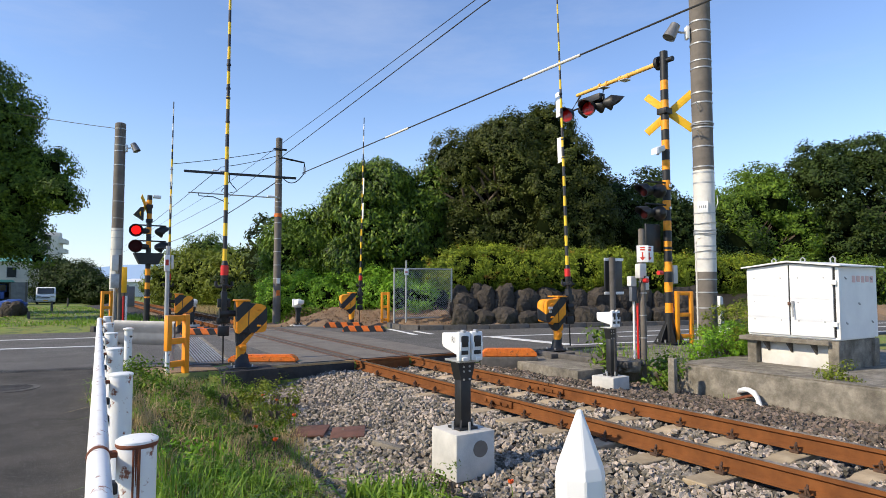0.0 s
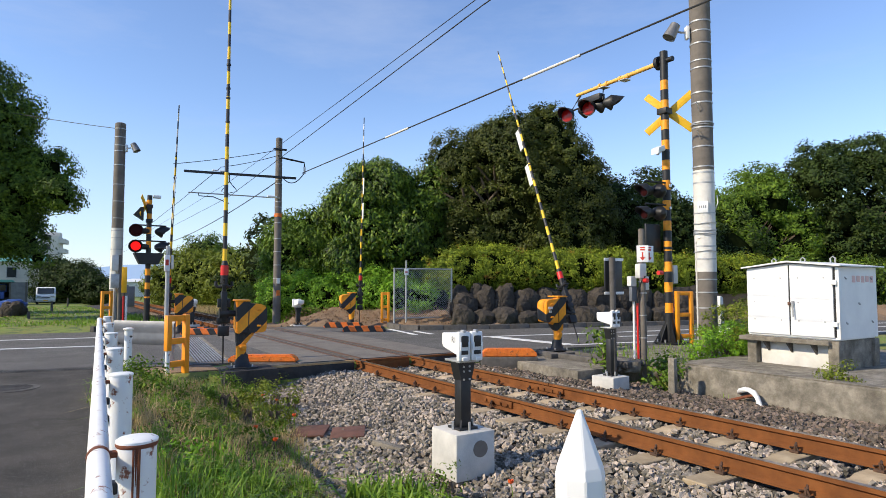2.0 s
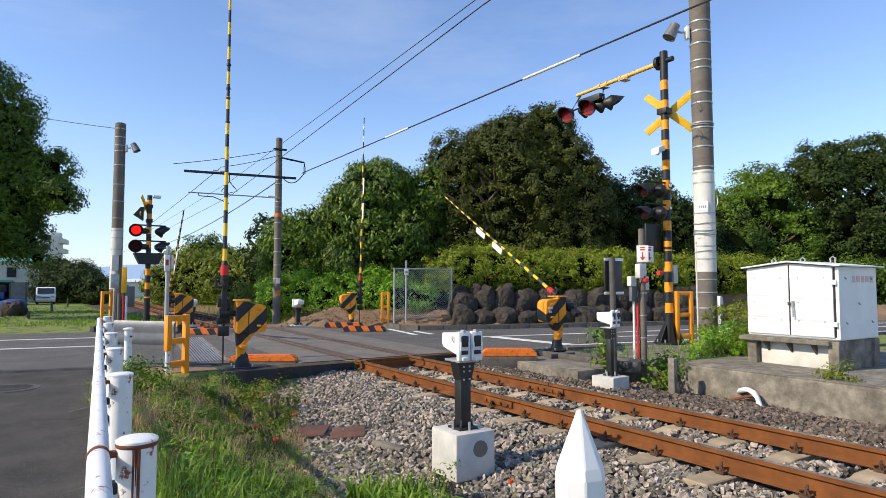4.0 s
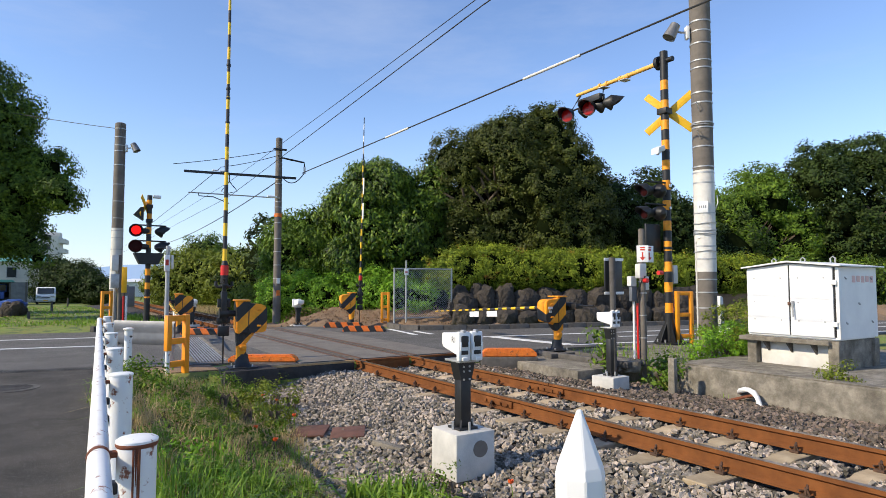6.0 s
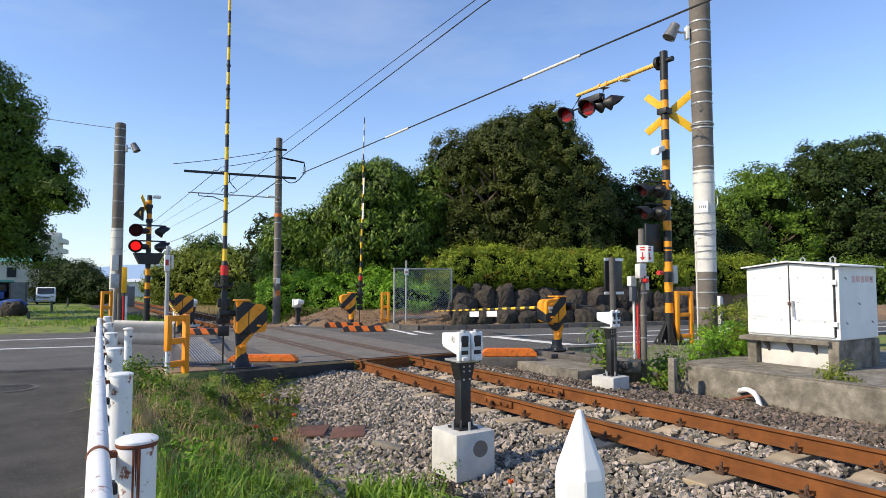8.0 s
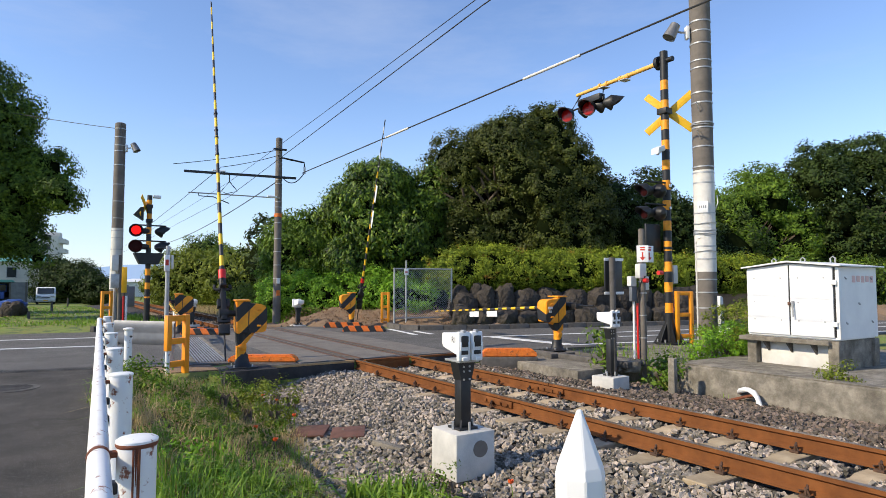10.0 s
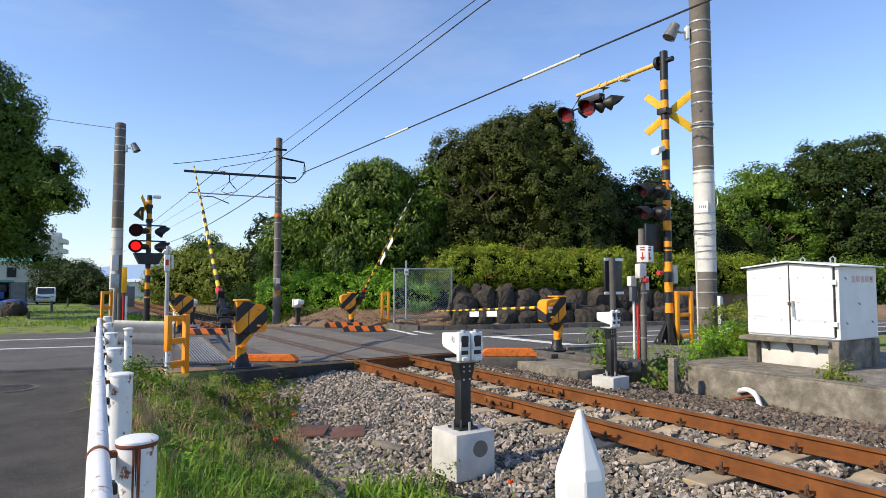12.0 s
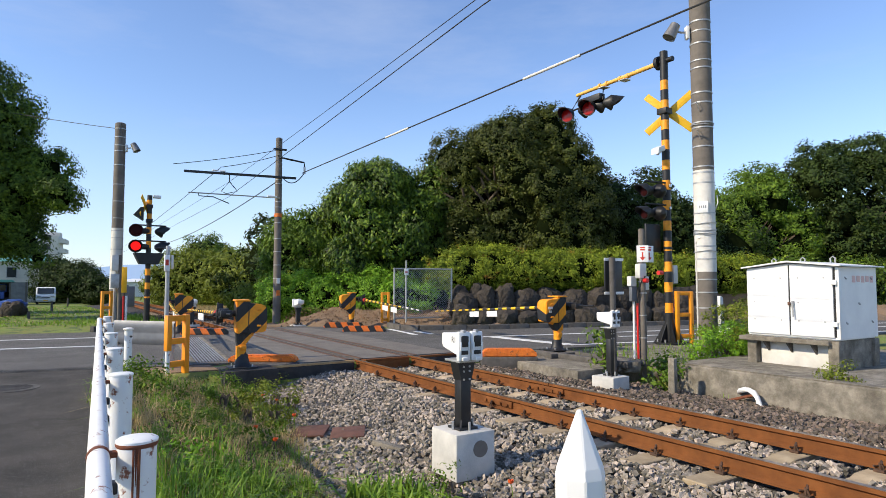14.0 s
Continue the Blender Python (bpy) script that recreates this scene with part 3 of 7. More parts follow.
OY, BK = (0.94, 0.35, 0.01), (0.018, 0.018, 0.02)
HAZARD = striped("hazard_stripes", OY, BK, 0.33, (0.71, 0.3, -0.71))
HAZARD_M = striped("hazard_stripes_mirrored", OY, BK, 0.33, (-0.71, -0.3, -0.71))
HAZARD_KERB = striped("hazard_kerb_stripes", (0.75, 0.17, 0.02), BK, 0.34, (0.9, 0, 0.5))
ARM_BANDS = striped("barrier_arm_bands", (0.88, 0.55, 0.02), (0.03, 0.03, 0.035), 0.42, (0, 0, 1), wear=False)
ARM_TIP = striped("barrier_tip_bands", (0.8, 0.76, 0.7), (0.03, 0.03, 0.035), 0.4, (0, 0, 1), wear=False)
POLE_BANDS = striped("signal_pole_bands", BK, OY, 0.476, (0, 0, 1), duty=0.52)
LENS = mat("dark_red_lens", (0.035, 0.004, 0.004), (0.02, 0.003, 0.003), 8, 0.55, gloss=0.1)
LENS_RED = mat("red_lens", (0.5, 0.012, 0.012), (0.35, 0.008, 0.008), 8, 0.3)
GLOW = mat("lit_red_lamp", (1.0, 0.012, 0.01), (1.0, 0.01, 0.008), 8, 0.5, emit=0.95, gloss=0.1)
PLATE_GREY = mat("weathered_grey_sheet", (0.17, 0.18, 0.2), (0.11, 0.12, 0.135), 3, 0.5, metal=0.2)
TEXT_RED = mat("red_lettering", (0.6, 0.05, 0.03), (0.5, 0.05, 0.03), 8, 0.6)
TEXT_BLACK = mat("black_lettering", (0.03, 0.03, 0.03), (0.02, 0.02, 0.02), 8, 0.6)
FADED_RED = mat("faded_red_lettering", (0.76, 0.52, 0.47), (0.7, 0.46, 0.42), 8, 0.6)


def bar(bm, x0, x1, z0, z1, y=0.0, t=0.002):
    return box(bm, x0, x1, y - t, y, z0, z1)


# ---- barrier machines ----
ARMS = []


def barrier(x, y, z, turn, h, arm_len, label, plates=(0.4, 0.56), pale=False):
    """Barrier machine on a pedestal; h is the side on which the motor box sits, the arm swings on the other."""
    root = thing("barrier_machine", place(x, y, z, turn), label, "crossing barrier", "barrier machines")
    paint = HAZARD if abs(turn) < 90 else HAZARD_M
    bm = B()
    lathe(bm, [(0.17, 0.0), (0.17, 0.02), (0.13, 0.05), (0.105, 0.12), (0.088, 0.22)], 16)
    part("pedestal", bm, BLACK, root, "black cast pedestal foot")
    for k in range(4):
        a = math.pi / 4 + k * math.pi / 2
        part("anchor_bolt", rod(B(), (0.2 * math.cos(a), 0.2 * math.sin(a), 0), (0.2 * math.cos(a), 0.2 * math.sin(a), 0.06), 0.014, seg=6), STEEL, root)
    part("foot_plate", box(B(), -0.22, 0.22, -0.22, 0.22, 0.0, 0.022, 0.005), BLACK, root)
    bm = rod(B(), (-h * 0.02, 0, 0.13), (-h * 0.02, 0, 0.58), 0.082, 0.086, 20)
    prism(bm, [(h * a, b) for a, b in ([(-0.1, 0.4), (0.06, 0.4), (0.17, 0.54), (0.17, 0.575), (-0.11, 0.575)] if h > 0 else [(-0.11, 0.575), (0.17, 0.575), (0.17, 0.54), (0.06, 0.4), (-0.1, 0.4)])], -0.075, 0.075, "y")
    part("column", bm, paint, root, "column with orange and black hazard stripes")
    part("inspection_lid", box(B(), -0.05, 0.05, -0.125, -0.085, 0.3, 0.36, 0.008), ORANGE, root)
    bm = B()
    out = [(-0.12, 0.56), (0.31, 0.57), (0.355, 0.61), (0.365, 0.92), (0.345, 0.99), (0.29, 1.025), (0.09, 1.05), (0.07, 1.08), (-0.12, 1.08)]
    prism(bm, [(h * a, b) for a, b in (out if h > 0 else out[::-1])], -0.17, 0.17, "y")
    bmesh.ops.bevel(bm, geom=bm.edges[:], offset=0.014, segments=2, affect="EDGES")
    body = part("motor_box", bm, paint, root, "motor box with orange and black diagonal stripes")
    part("lid", box(B(), min(-h * 0.14, h * 0.09), max(-h * 0.14, h * 0.09), -0.19, 0.19, 1.075, 1.105, 0.01), ORANGE, body)
    for zz in (0.68, 0.94):
        part("hinge", rod(B(), (h * 0.2, -0.185, zz), (h * 0.26, -0.185, zz), 0.016, seg=8), ORANGE, body)
    if abs(turn) < 90 and h < 0:
        for k in range(3):
            part("number_bar", box(B(), -0.31 + 0.035 * k, -0.285 + 0.035 * k, -0.176, -0.169, 0.84, 0.89), WHITE, body, "small white painted mark")
        for k in range(2):
            part("number_bar", box(B(), -0.295 + 0.035 * k, -0.27 + 0.035 * k, -0.176, -0.169, 0.77, 0.815), WHITE, body, "small white painted mark")
    part("top_seam", box(B(), min(h * 0.06, h * 0.075), max(h * 0.06, h * 0.075), -0.178, 0.178, 0.58, 1.04, 0.003), BLACK, body)
    part("latch", box(B(), h * 0.22 - 0.02, h * 0.22 + 0.02, -0.195, -0.168, 0.79, 0.84, 0.006), BLACK, body)
    part("shaft", rod(B(), (-h * 0.1, 0, 0.88), (-h * 0.36, 0, 0.88), 0.05, seg=16), BLACK, root, "black steel drive shaft")
    arm = new("barrier_arm")
    arm.parent = root
    tagged(arm, "yellow and black banded barrier pole with hanging plates")
    bm = box(B(), -0.045, 0.045, -0.07, 0.07, -0.12, 0.36, 0.012)
    box(bm, -0.03, 0.03, -0.05, 0.05, 0.34, 0.5, 0.01)
    rod(bm, (-0.07, 0, 0), (0.07, 0, 0), 0.085, seg=18)
    part("hub", bm, BLACK, arm, "black cast arm hub")
    bm = tube(B(), [(-0.02, -0.17, 0.56), (-0.02, -0.15, 0.5), (-0.02, 0, 0.48), (-0.02, 0.15, 0.5), (-0.02, 0.17, 0.56)], 0.022, 8)
    box(bm, -0.05, 0.05, -0.16, 0.16, 0.44, 0.47, 0.006)
    part("fork", bm, BLACK, arm)
    for sx in (-1, 1):
        part("prong", tube(B(), [(sx * 0.03, 0, 0.44), (sx * 0.09, 0.02, 0.43), (sx * 0.125, 0.03, 0.46), (sx * 0.12, 0.03, 0.52)], 0.026, 8), BLACK, arm)
        part("hub_block", box(B(), sx * 0.07 - 0.025, sx * 0.07 + 0.025, -0.06, 0.06, 0.1, 0.24, 0.006), BLACK, arm)
    part("hub_bracket", box(B(), -0.1, 0.1, -0.035, 0.035, -0.16, -0.07, 0.008), BLACK, arm)
    part("breakaway_sleeve", rod(B(), (0, 0, 0.47), (0, 0, 0.62), 0.052, 0.06, 16), BLACK, arm)
    part("red_sleeve", rod(B(), (0, 0, 0.62), (0, 0, 0.78), 0.062, seg=16), RED, arm, "bright red collar")
    part("collar", rod(B(), (0, 0, 0.78), (0, 0, 0.86), 0.055, 0.035, 16), BLACK, arm)
    # the pole bows a little; short straight pieces
    n = 5
    tip = arm_len
    cut = 0.84 + (tip - 0.84) * 0.72
    pts = [(0, 0.0, 0.84 + (cut - 0.84) * k / n) for k in range(n + 1)]
    r = lambda q: 0.036 - 0.02 * (q - 0.84) / (tip - 0.84)
    bm = B()
    rod(bm, pts[0], pts[-1], r(0.84), r(cut), 12)
    part("pole", bm, ARM_BANDS, arm, "tapered pole with yellow and black bands")
    part("pole_tip", rod(B(), (0, 0, cut), (0, 0, tip), r(cut), 0.014, 10), ARM_TIP if pale else ARM_BANDS, arm)
    for q in plates:
        zz = 0.84 + (tip - 0.84) * q
        part("hanging_plate", box(B(), -0.004, 0.004, 0.045, 0.19, zz - 0.27, zz + 0.27, 0.002), WHITE, arm, "white reflective hanging plate")
        for dz in (-0.2, 0.2):
            part("strap", rod(B(), (0, 0, zz + dz - 0.015), (0, 0, zz + dz + 0.015), 0.036, seg=12), BLACK, arm)
    part("weight_rod", rod(B(), (0, 0, -0.1), (0, 0, -0.8), 0.014), BLACK, arm)
    part("counterweight", box(B(), -0.085, 0.085, -0.05, 0.05, -0.36, -0.2, 0.012), BLACK, arm, "black counterweight block")
    ARMS.append((arm, -h * 0.3))
    return root


barrier(2.6, 10.26, 0.0, -5.3, 1, 7.1, "orange and black striped barrier machine on a dark concrete block", (0.4, 0.49))
barrier(8.64, 9.33, 0.02, -8.3, -1, 7.05, "orange and black striped barrier machine on steel beams")
barrier(8.2, 18.63, 0.0, 169.7, 1, 6.0, "distant orange and black barrier machine before the hedge", (0.4, 0.56), True)
barrier(2.95, 18.6, 0.0, 174.7, -1, 5.6, "orange and black barrier machine beside the far signal", (0.4, 0.56), True)

bm = box(B(), -0.42, 0.42, -0.36, 0.36, -0.42, 0.0, 0.012)
solo("foundation_block", bm, TARRED, place(2.66, 10.2, 0.0), "dark weathered concrete foundation block", "foundation")
root = thing("foundation_block", place(8.15, 8.55, 0.0), "grey concrete foundation with steel beams on top", "foundation")
part("block", box(B(), -0.85, 0.75, -1.15, 1.05, -0.4, -0.07, 0.02), CONC, root)
for k in (-0.25, 0.25):
    part("steel_beam", box(B(), 0.35 + k * 0.9 - 0.06, 0.35 + k * 0.9 + 0.06, -1.4, 1.05, -0.07, 0.03, 0.006), CONC_DARK, root, "dark steel channel")
part("steel_beam", box(B(), -0.1, 0.95, 0.3, 0.45, -0.07, 0.02, 0.006), CONC_DARK, root)
part("steel_beam", box(B(), -0.1, 0.95, 0.95, 1.04, -0.07, 0.02, 0.006), CONC_DARK, root)
for x, y, t in ((8.2, 18.63, 0), (2.95, 18.6, 0)):
    solo("foundation_block", box(B(), -0.35, 0.35, -0.3, 0.3, -0.35, 0.0, 0.012), CONC, place(x, y, 0.0), "low concrete footing under a barrier machine", "foundation")


def hazard_kerb(x, y, length, turn, material, label, hgt=0.17, base=True):
    root = thing("hazard_kerb", place(x, y, 0, turn), label, "kerb", "painted kerbs")
    out = [(-length / 2, 0), (length / 2, 0), (length / 2, hgt * 0.4), (length / 2 - 0.1, hgt), (-length / 2 + 0.1, hgt), (-length / 2, hgt * 0.4)]
    bm = prism(B(), out, -0.13, 0.13, "y")
    bmesh.ops.bevel(bm, geom=bm.edges[:], offset=0.02, segments=2, affect="EDGES")
    part("painted_top", bm, material, root)
    if base:
        part("footing", box(B(), -length / 2, length / 2, -0.14, 0.14, -0.3, 0.0, 0.01), CONC_DARK, root)


hazard_kerb(3.12, 10.85, 1.2, -32, REDORANGE, "chipped orange-red concrete kerb at the crossing edge", 0.12)
hazard_kerb(7.25, 9.15, 1.05, -32, REDORANGE, "chipped orange-red concrete kerb at the crossing edge", 0.15)
for x, y in ((7.75, 18.15), (7.6, 16.3), (3.2, 18.6), (3.45, 17.6)):
    hazard_kerb(x, y, 1.25, -32, HAZARD_KERB, "orange and black striped kerb block on the road edge", 0.16, False)


# ---- crossing deck ----
def build_deck():
    root = thing("crossing_edge", TRACK.copy(), "dark timber edge of the crossing deck with a rusty angle", "crossing edge", kind="structure")
    for x0, x1, y in ((3.05, RAIL_A - 0.1, 10.22), (RAIL_A + 0.12, RAIL_B - 0.12, 10.2), (RAIL_B + 0.1, 7.0, 10.18)):
        part("edge_beam", box(B(), x0, x1, y - 0.12, y + 0.12, -0.36, -0.012, 0.01), TARRED if x0 != RAIL_A + 0.12 else RUST, root)
        part("steel_angle", box(B(), x0, x1, y - 0.125, y - 0.06, -0.03, 0.006, 0.003), RUST if x0 > 4 else YELLOWRUST, root)
    part("fill_slab", box(B(), 3.0, 7.0, 10.3, 19.7, -0.3, -0.012), ASPHALT, root)
    for x in (RAIL_A, RAIL_B):
        for s in (-1, 1):
            part("guard_strip", box(B(), x + s * 0.13 - 0.045, x + s * 0.13 + 0.045, 10.3, 19.7, -0.05, 0.006, 0.002), RUSTDARK, root, "rusty steel guard strip along the flangeway")
        part("flangeway", box(B(), x - 0.085, x + 0.085, 10.3, 19.7, -0.05, 0.002), CONC_DARK, root)
    for x0, x1 in ((RAIL_A + 0.18, RAIL_B - 0.18), (3.6, RAIL_A - 0.18), (RAIL_B + 0.18, 6.8)):
        part("deck_panel", box(B(), x0, x1, 10.3, 18.6, -0.05, 0.004), DECK, root, "worn concrete-grey deck surface")


YELLOWRUST = mat("yellowed_steel", (0.55, 0.36, 0.16), (0.35, 0.2, 0.08), 6, 0.7)
RUSTDARK = mat("dark_rust", (0.16, 0.085, 0.045), (0.08, 0.045, 0.03), 6, 0.75)
DECK = mat("deck_asphalt", (0.2, 0.178, 0.15), (0.125, 0.112, 0.098), 1.8, 0.85, bump=0.3, bump_scale=110, spots=(0.2, 0.14, 0.085), spot_scale=3, spot_amount=0.0)
build_deck()


# ---- obstacle sensors ----
def letters(text, size, material, parent, m, name="lettering"):
    cu = bpy.data.curves.new(name, "FONT")
    cu.body, cu.size, cu.extrude = text, size, 0.001
    cu.align_x, cu.align_y = "CENTER", "CENTER"
    tmp = bpy.data.objects.new("tmp", cu)
    scene.collection.objects.link(tmp)
    me = bpy.data.meshes.new_from_object(tmp.evaluated_get(bpy.context.evaluated_depsgraph_get()))
    bpy.data.objects.remove(tmp)
    me.materials.clear()
    me.materials.append(material)
    ob = new(name, me)
    ob.parent = parent
    ob.matrix_local = m
    return ob


def sensor(x, y, z, turn, label, base_h=0.42, post_h=0.52, s=1.0, text="", swivel=0.0):
    """Optical obstacle sensor: pale base block, black flanged column, two housings side by side."""
    root = thing("obstacle_sensor", place(x, y, z, turn), label, "crossing sensor", "obstacle sensors")
    w = 0.25 * max(s, 0.8)
    part("base_block", box(B(), -w, w, -w, w, -0.1, base_h, 0.012), CONC_NEW, root, "pale new concrete base block")
    t = base_h
    bm = box(B(), -0.078 * s, 0.078 * s, -0.078 * s, 0.078 * s, t + 0.02, t + post_h - 0.16, 0.008)
    box(bm, -0.14 * s, 0.14 * s, -0.14 * s, 0.14 * s, t, t + 0.02, 0.003)
    part("column", bm, BLACK, root, "black painted steel column")
    for k in range(4):
        a = k * math.pi / 2
        g = prism(B(), [(0.07 * s, t + 0.02), (0.14 * s, t + 0.02), (0.07 * s, t + 0.14)], -0.006, 0.006, "y")
        bmesh.ops.rotate(g, verts=g.verts, matrix=Matrix.Rotation(a + math.pi / 4, 3, "Z"))
        part("gusset", g, BLACK, root)
        part("anchor_bolt", rod(B(), (0.15 * s * math.cos(a), 0.15 * s * math.sin(a), t), (0.15 * s * math.cos(a), 0.15 * s * math.sin(a), t + 0.07), 0.012, seg=6), STEEL, root)
    top = t + post_h
    bm = prism(B(), [(-0.078 * s, top - 0.18), (0.078 * s, top - 0.18), (0.135 * s, top - 0.02), (-0.135 * s, top - 0.02)], -0.09 * s, 0.09 * s, "y")
    part("bracket", bm, BLACK, root)
    for bx in (-0.03, 0.03):
        for bz in (top - 0.17, top - 0.1, top - 0.06):
            part("bolt", rod(B(), (bx, -0.075 * s, bz), (bx, -0.1 * s, bz), 0.01, seg=8), STEEL, root)
    part("head_plate", box(B(), -0.15 * s, 0.15 * s, -0.16 * s, 0.2 * s, top - 0.02, top, 0.004), STEEL, root)
    before = set(root.children)
    bm = prism(B(), [(-0.15 * s, top + 0.03), (0.3 * s, top + 0.09), (0.34 * s, top + 0.12), (0.34 * s, top + 0.22), (-0.15 * s, top + 0.235)], -0.13 * s, 0.12 * s, "x")
    bmesh.ops.bevel(bm, geom=bm.edges[:], offset=0.008, segments=1, affect="EDGES")
    head = part("housing", bm, WHITE, root, "pale grey sensor housing")
    for mx in (-0.092, 0.092):
        e = part("sensor_module", box(B(), (mx - 0.083) * s, (mx + 0.083) * s, -0.22 * s, -0.14 * s, top, top + 0.25, 0.012), WHITE, root, "grey sensor module with dark windows")
        part("window", box(B(), (mx - 0.05) * s, (mx + 0.05) * s, -0.235 * s, -0.215 * s, top + 0.12, top + 0.215, 0.01), BLACK, e)
        part("window", box(B(), (mx - 0.05) * s, (mx + 0.05) * s, -0.23 * s, -0.215 * s, top + 0.055, top + 0.09, 0.006), BLACK, e)
        part("clamp", rod(B(), (mx * s, -0.22 * s, top + 0.252), (mx * s, -0.14 * s, top + 0.252), 0.014, seg=8), STEEL, e)
        part("clamp", box(B(), (mx - 0.04) * s, (mx + 0.04) * s, -0.245 * s, -0.22 * s, top + 0.0, top + 0.035, 0.006), WHITE, e)
        for cx in (-0.06, 0.06):
            part("latch", box(B(), (mx + cx - 0.012) * s, (mx + cx + 0.012) * s, -0.24 * s, -0.22 * s, top + 0.09, top + 0.16, 0.004), WHITE, e)
    if text:
        part("lifting_recess", rod(B(), (0.06, -w - 0.004, base_h - 0.14), (0.06, -w + 0.02, base_h - 0.14), 0.07, seg=24), POLE, root, "round recess in the base block")
        letters(text, 0.075, TEXT_BLACK, head, Matrix.Translation((-0.132 * s, 0.0, top + 0.17)) @ pose(0, 0, 0, 90, 0, -90))
    for ob in root.children:
        if ob not in before:
            ob.matrix_local = pose(0, 0, 0, 0, 0, swivel)
    return root


sensor(3.05, 4.5, -0.2, 0, "white-headed obstacle sensor on a black post and pale block", 0.29, 0.6, 0.68, "R1", -5)
r = sensor(7.2, 6.6, -0.16, 6, "grey obstacle sensor on a tall black post by the track", 0.12, 0.74, 0.56)
sensor(6.85, 19.9, -0.1, 180, "small white-headed sensor on a black post", 0.12, 0.6, 0.85)
sensor(3.9, 22.0, -0.1, 180, "small far sensor on a black post", 0.12, 0.6, 0.85)


# ---- foreground ----
def stake():
    bm = B()
    lathe(bm, [(0.056, -0.1), (0.058, 1.025), (0.053, 1.05), (0.008, 1.168), (0.004, 1.173)], 8)
    bmesh.ops.rotate(bm, verts=bm.verts, matrix=Matrix.Rotation(radians(12), 3, "Z"))
    bmesh.ops.bevel(bm, geom=[e for e in bm.edges if abs(e.verts[0].co.z - e.verts[1].co.z) > 0.03], offset=0.003, segments=1, affect="EDGES")
    solo("marker_stake", bm, WHITE, place(1.03, 1.04, -0.12), "white painted pointed concrete marker stake", "marker post", smooth=False)


stake()


def guard_fence():
    root = thing("guard_pipe_fence", TRACK.copy(), "white guard pipe fence with chipped rusty paint along the lane", "fence")
    posts = [(0.2 + 0.052 * (y - 1.88), y) for y in (1.88, 3.28, 4.62, 6.1, 7.7, 9.3)]
    first = None
    for x, y in posts:
        m = Matrix.Translation((x, y, 0))
        if first is None:
            bm = lathe(B(), [(0.05, -0.15), (0.05, 0.913)], 28)
            first = part("post", bm, WHITEPOST, root, "white painted steel post with rust runs", m)
            cap = part("cap", lathe(B(), [(0.051, 0.913), (0.0535, 0.915), (0.0535, 0.921), (0.046, 0.926), (0.02, 0.928)], 28), WHITEPOST, first, "white cap with a rusty rim")
            rim = part("cap_rim", lathe(B(), [(0.0505, 0.903), (0.0535, 0.907), (0.0543, 0.913), (0.0525, 0.917)], 28), RUSTY, first, "rusty rim")
            for k, (a, w, ln) in enumerate(((-73, 0.0035, 0.34), (-58, 0.005, 0.62), (-66, 0.003, 0.1))):
                ca, sa = math.cos(radians(a - ROT)), math.sin(radians(a - ROT))
                bm = rod(B(), (0.0487 * ca, 0.0487 * sa, 0.906), (0.0478 * ca, 0.0478 * sa, 0.906 - ln), w, 0.0025, 6)
                part("rust_run", bm, RUSTY, first, "brown rust run")
        else:
            p = again(first, m)
            again(cap, None, p)
        part("bracket", box(B(), x - 0.1, x - 0.04, y - 0.014, y + 0.014, 0.88, 0.896, 0.003), RUSTY if y < 5 else WHITEPOST, root, "rusty rail bracket")
        part("clamp", rod(B(), (x - 0.092, y - 0.013, 0.884), (x - 0.092, y + 0.013, 0.884), 0.0292, seg=16), RUSTY if y < 3 else WHITEPOST, root)
    for x, y in posts:
        for zz in (0.8, 0.72, 0.5):
            part("bolt", box(B(), x - 0.075, x - 0.045, y - 0.02, y + 0.02, zz - 0.015, zz + 0.015, 0.004), BLACK, root, "black steel bolt")
    pts = [(0.034, 0.3, 0.884)] + [(x - 0.092, y, 0.884) for x, y in posts]
    part("rail", tube(B(), pts, 0.027, 16), WHITEPOST, root, "white painted tubular rail with rust patches")
    pts = [(px + 0.035, py, 0.42) for px, py, _ in pts]
    part("rail", tube(B(), pts, 0.0295, 16), WHITEPOST, root, "white painted tubular rail with rust patches")
    # slimmer end post with bolts
    p = part("end_post", lathe(B(), [(0.045, -0.1), (0.045, 0.78), (0.062, 0.785), (0.062, 0.8), (0.03, 0.81)], 20), WHITEPOST, root, "slim white end post", Matrix.Translation((0.78, 8.6, 0)))
    for zz in (0.7, 0.45, 0.2):
        part("bolt", rod(B(), (0.02, -0.04, zz), (0.03, -0.065, zz), 0.012, seg=6), BLACK, p)


guard_fence()


def plate_guard():
    root = thing("guardrail", place(0.84, 11.7, 0, -50), "dull galvanised steel guardrail plate at the road edge", "guardrail")
    bm = prism(B(), [(0.0, 0.36), (-0.02, 0.4), (-0.03, 0.47), (-0.012, 0.54), (-0.012, 0.57), (-0.03, 0.64), (-0.02, 0.71), (0.0, 0.75), (0.02, 0.75), (0.02, 0.36)], 0.0, 1.25, "x")
    part("beam", bm, PLATE_GREY, root)
    for px in (0.12, 1.1):
        part("post", rod(B(), (px, 0.1, -0.2), (px, 0.1, 0.7), 0.05), STEEL, root)
        for zz in (0.37, 0.62):
            part("bolt", rod(B(), (px, -0.02, zz), (px, 0.05, zz), 0.022, seg=8), BLACK, root)


plate_guard()


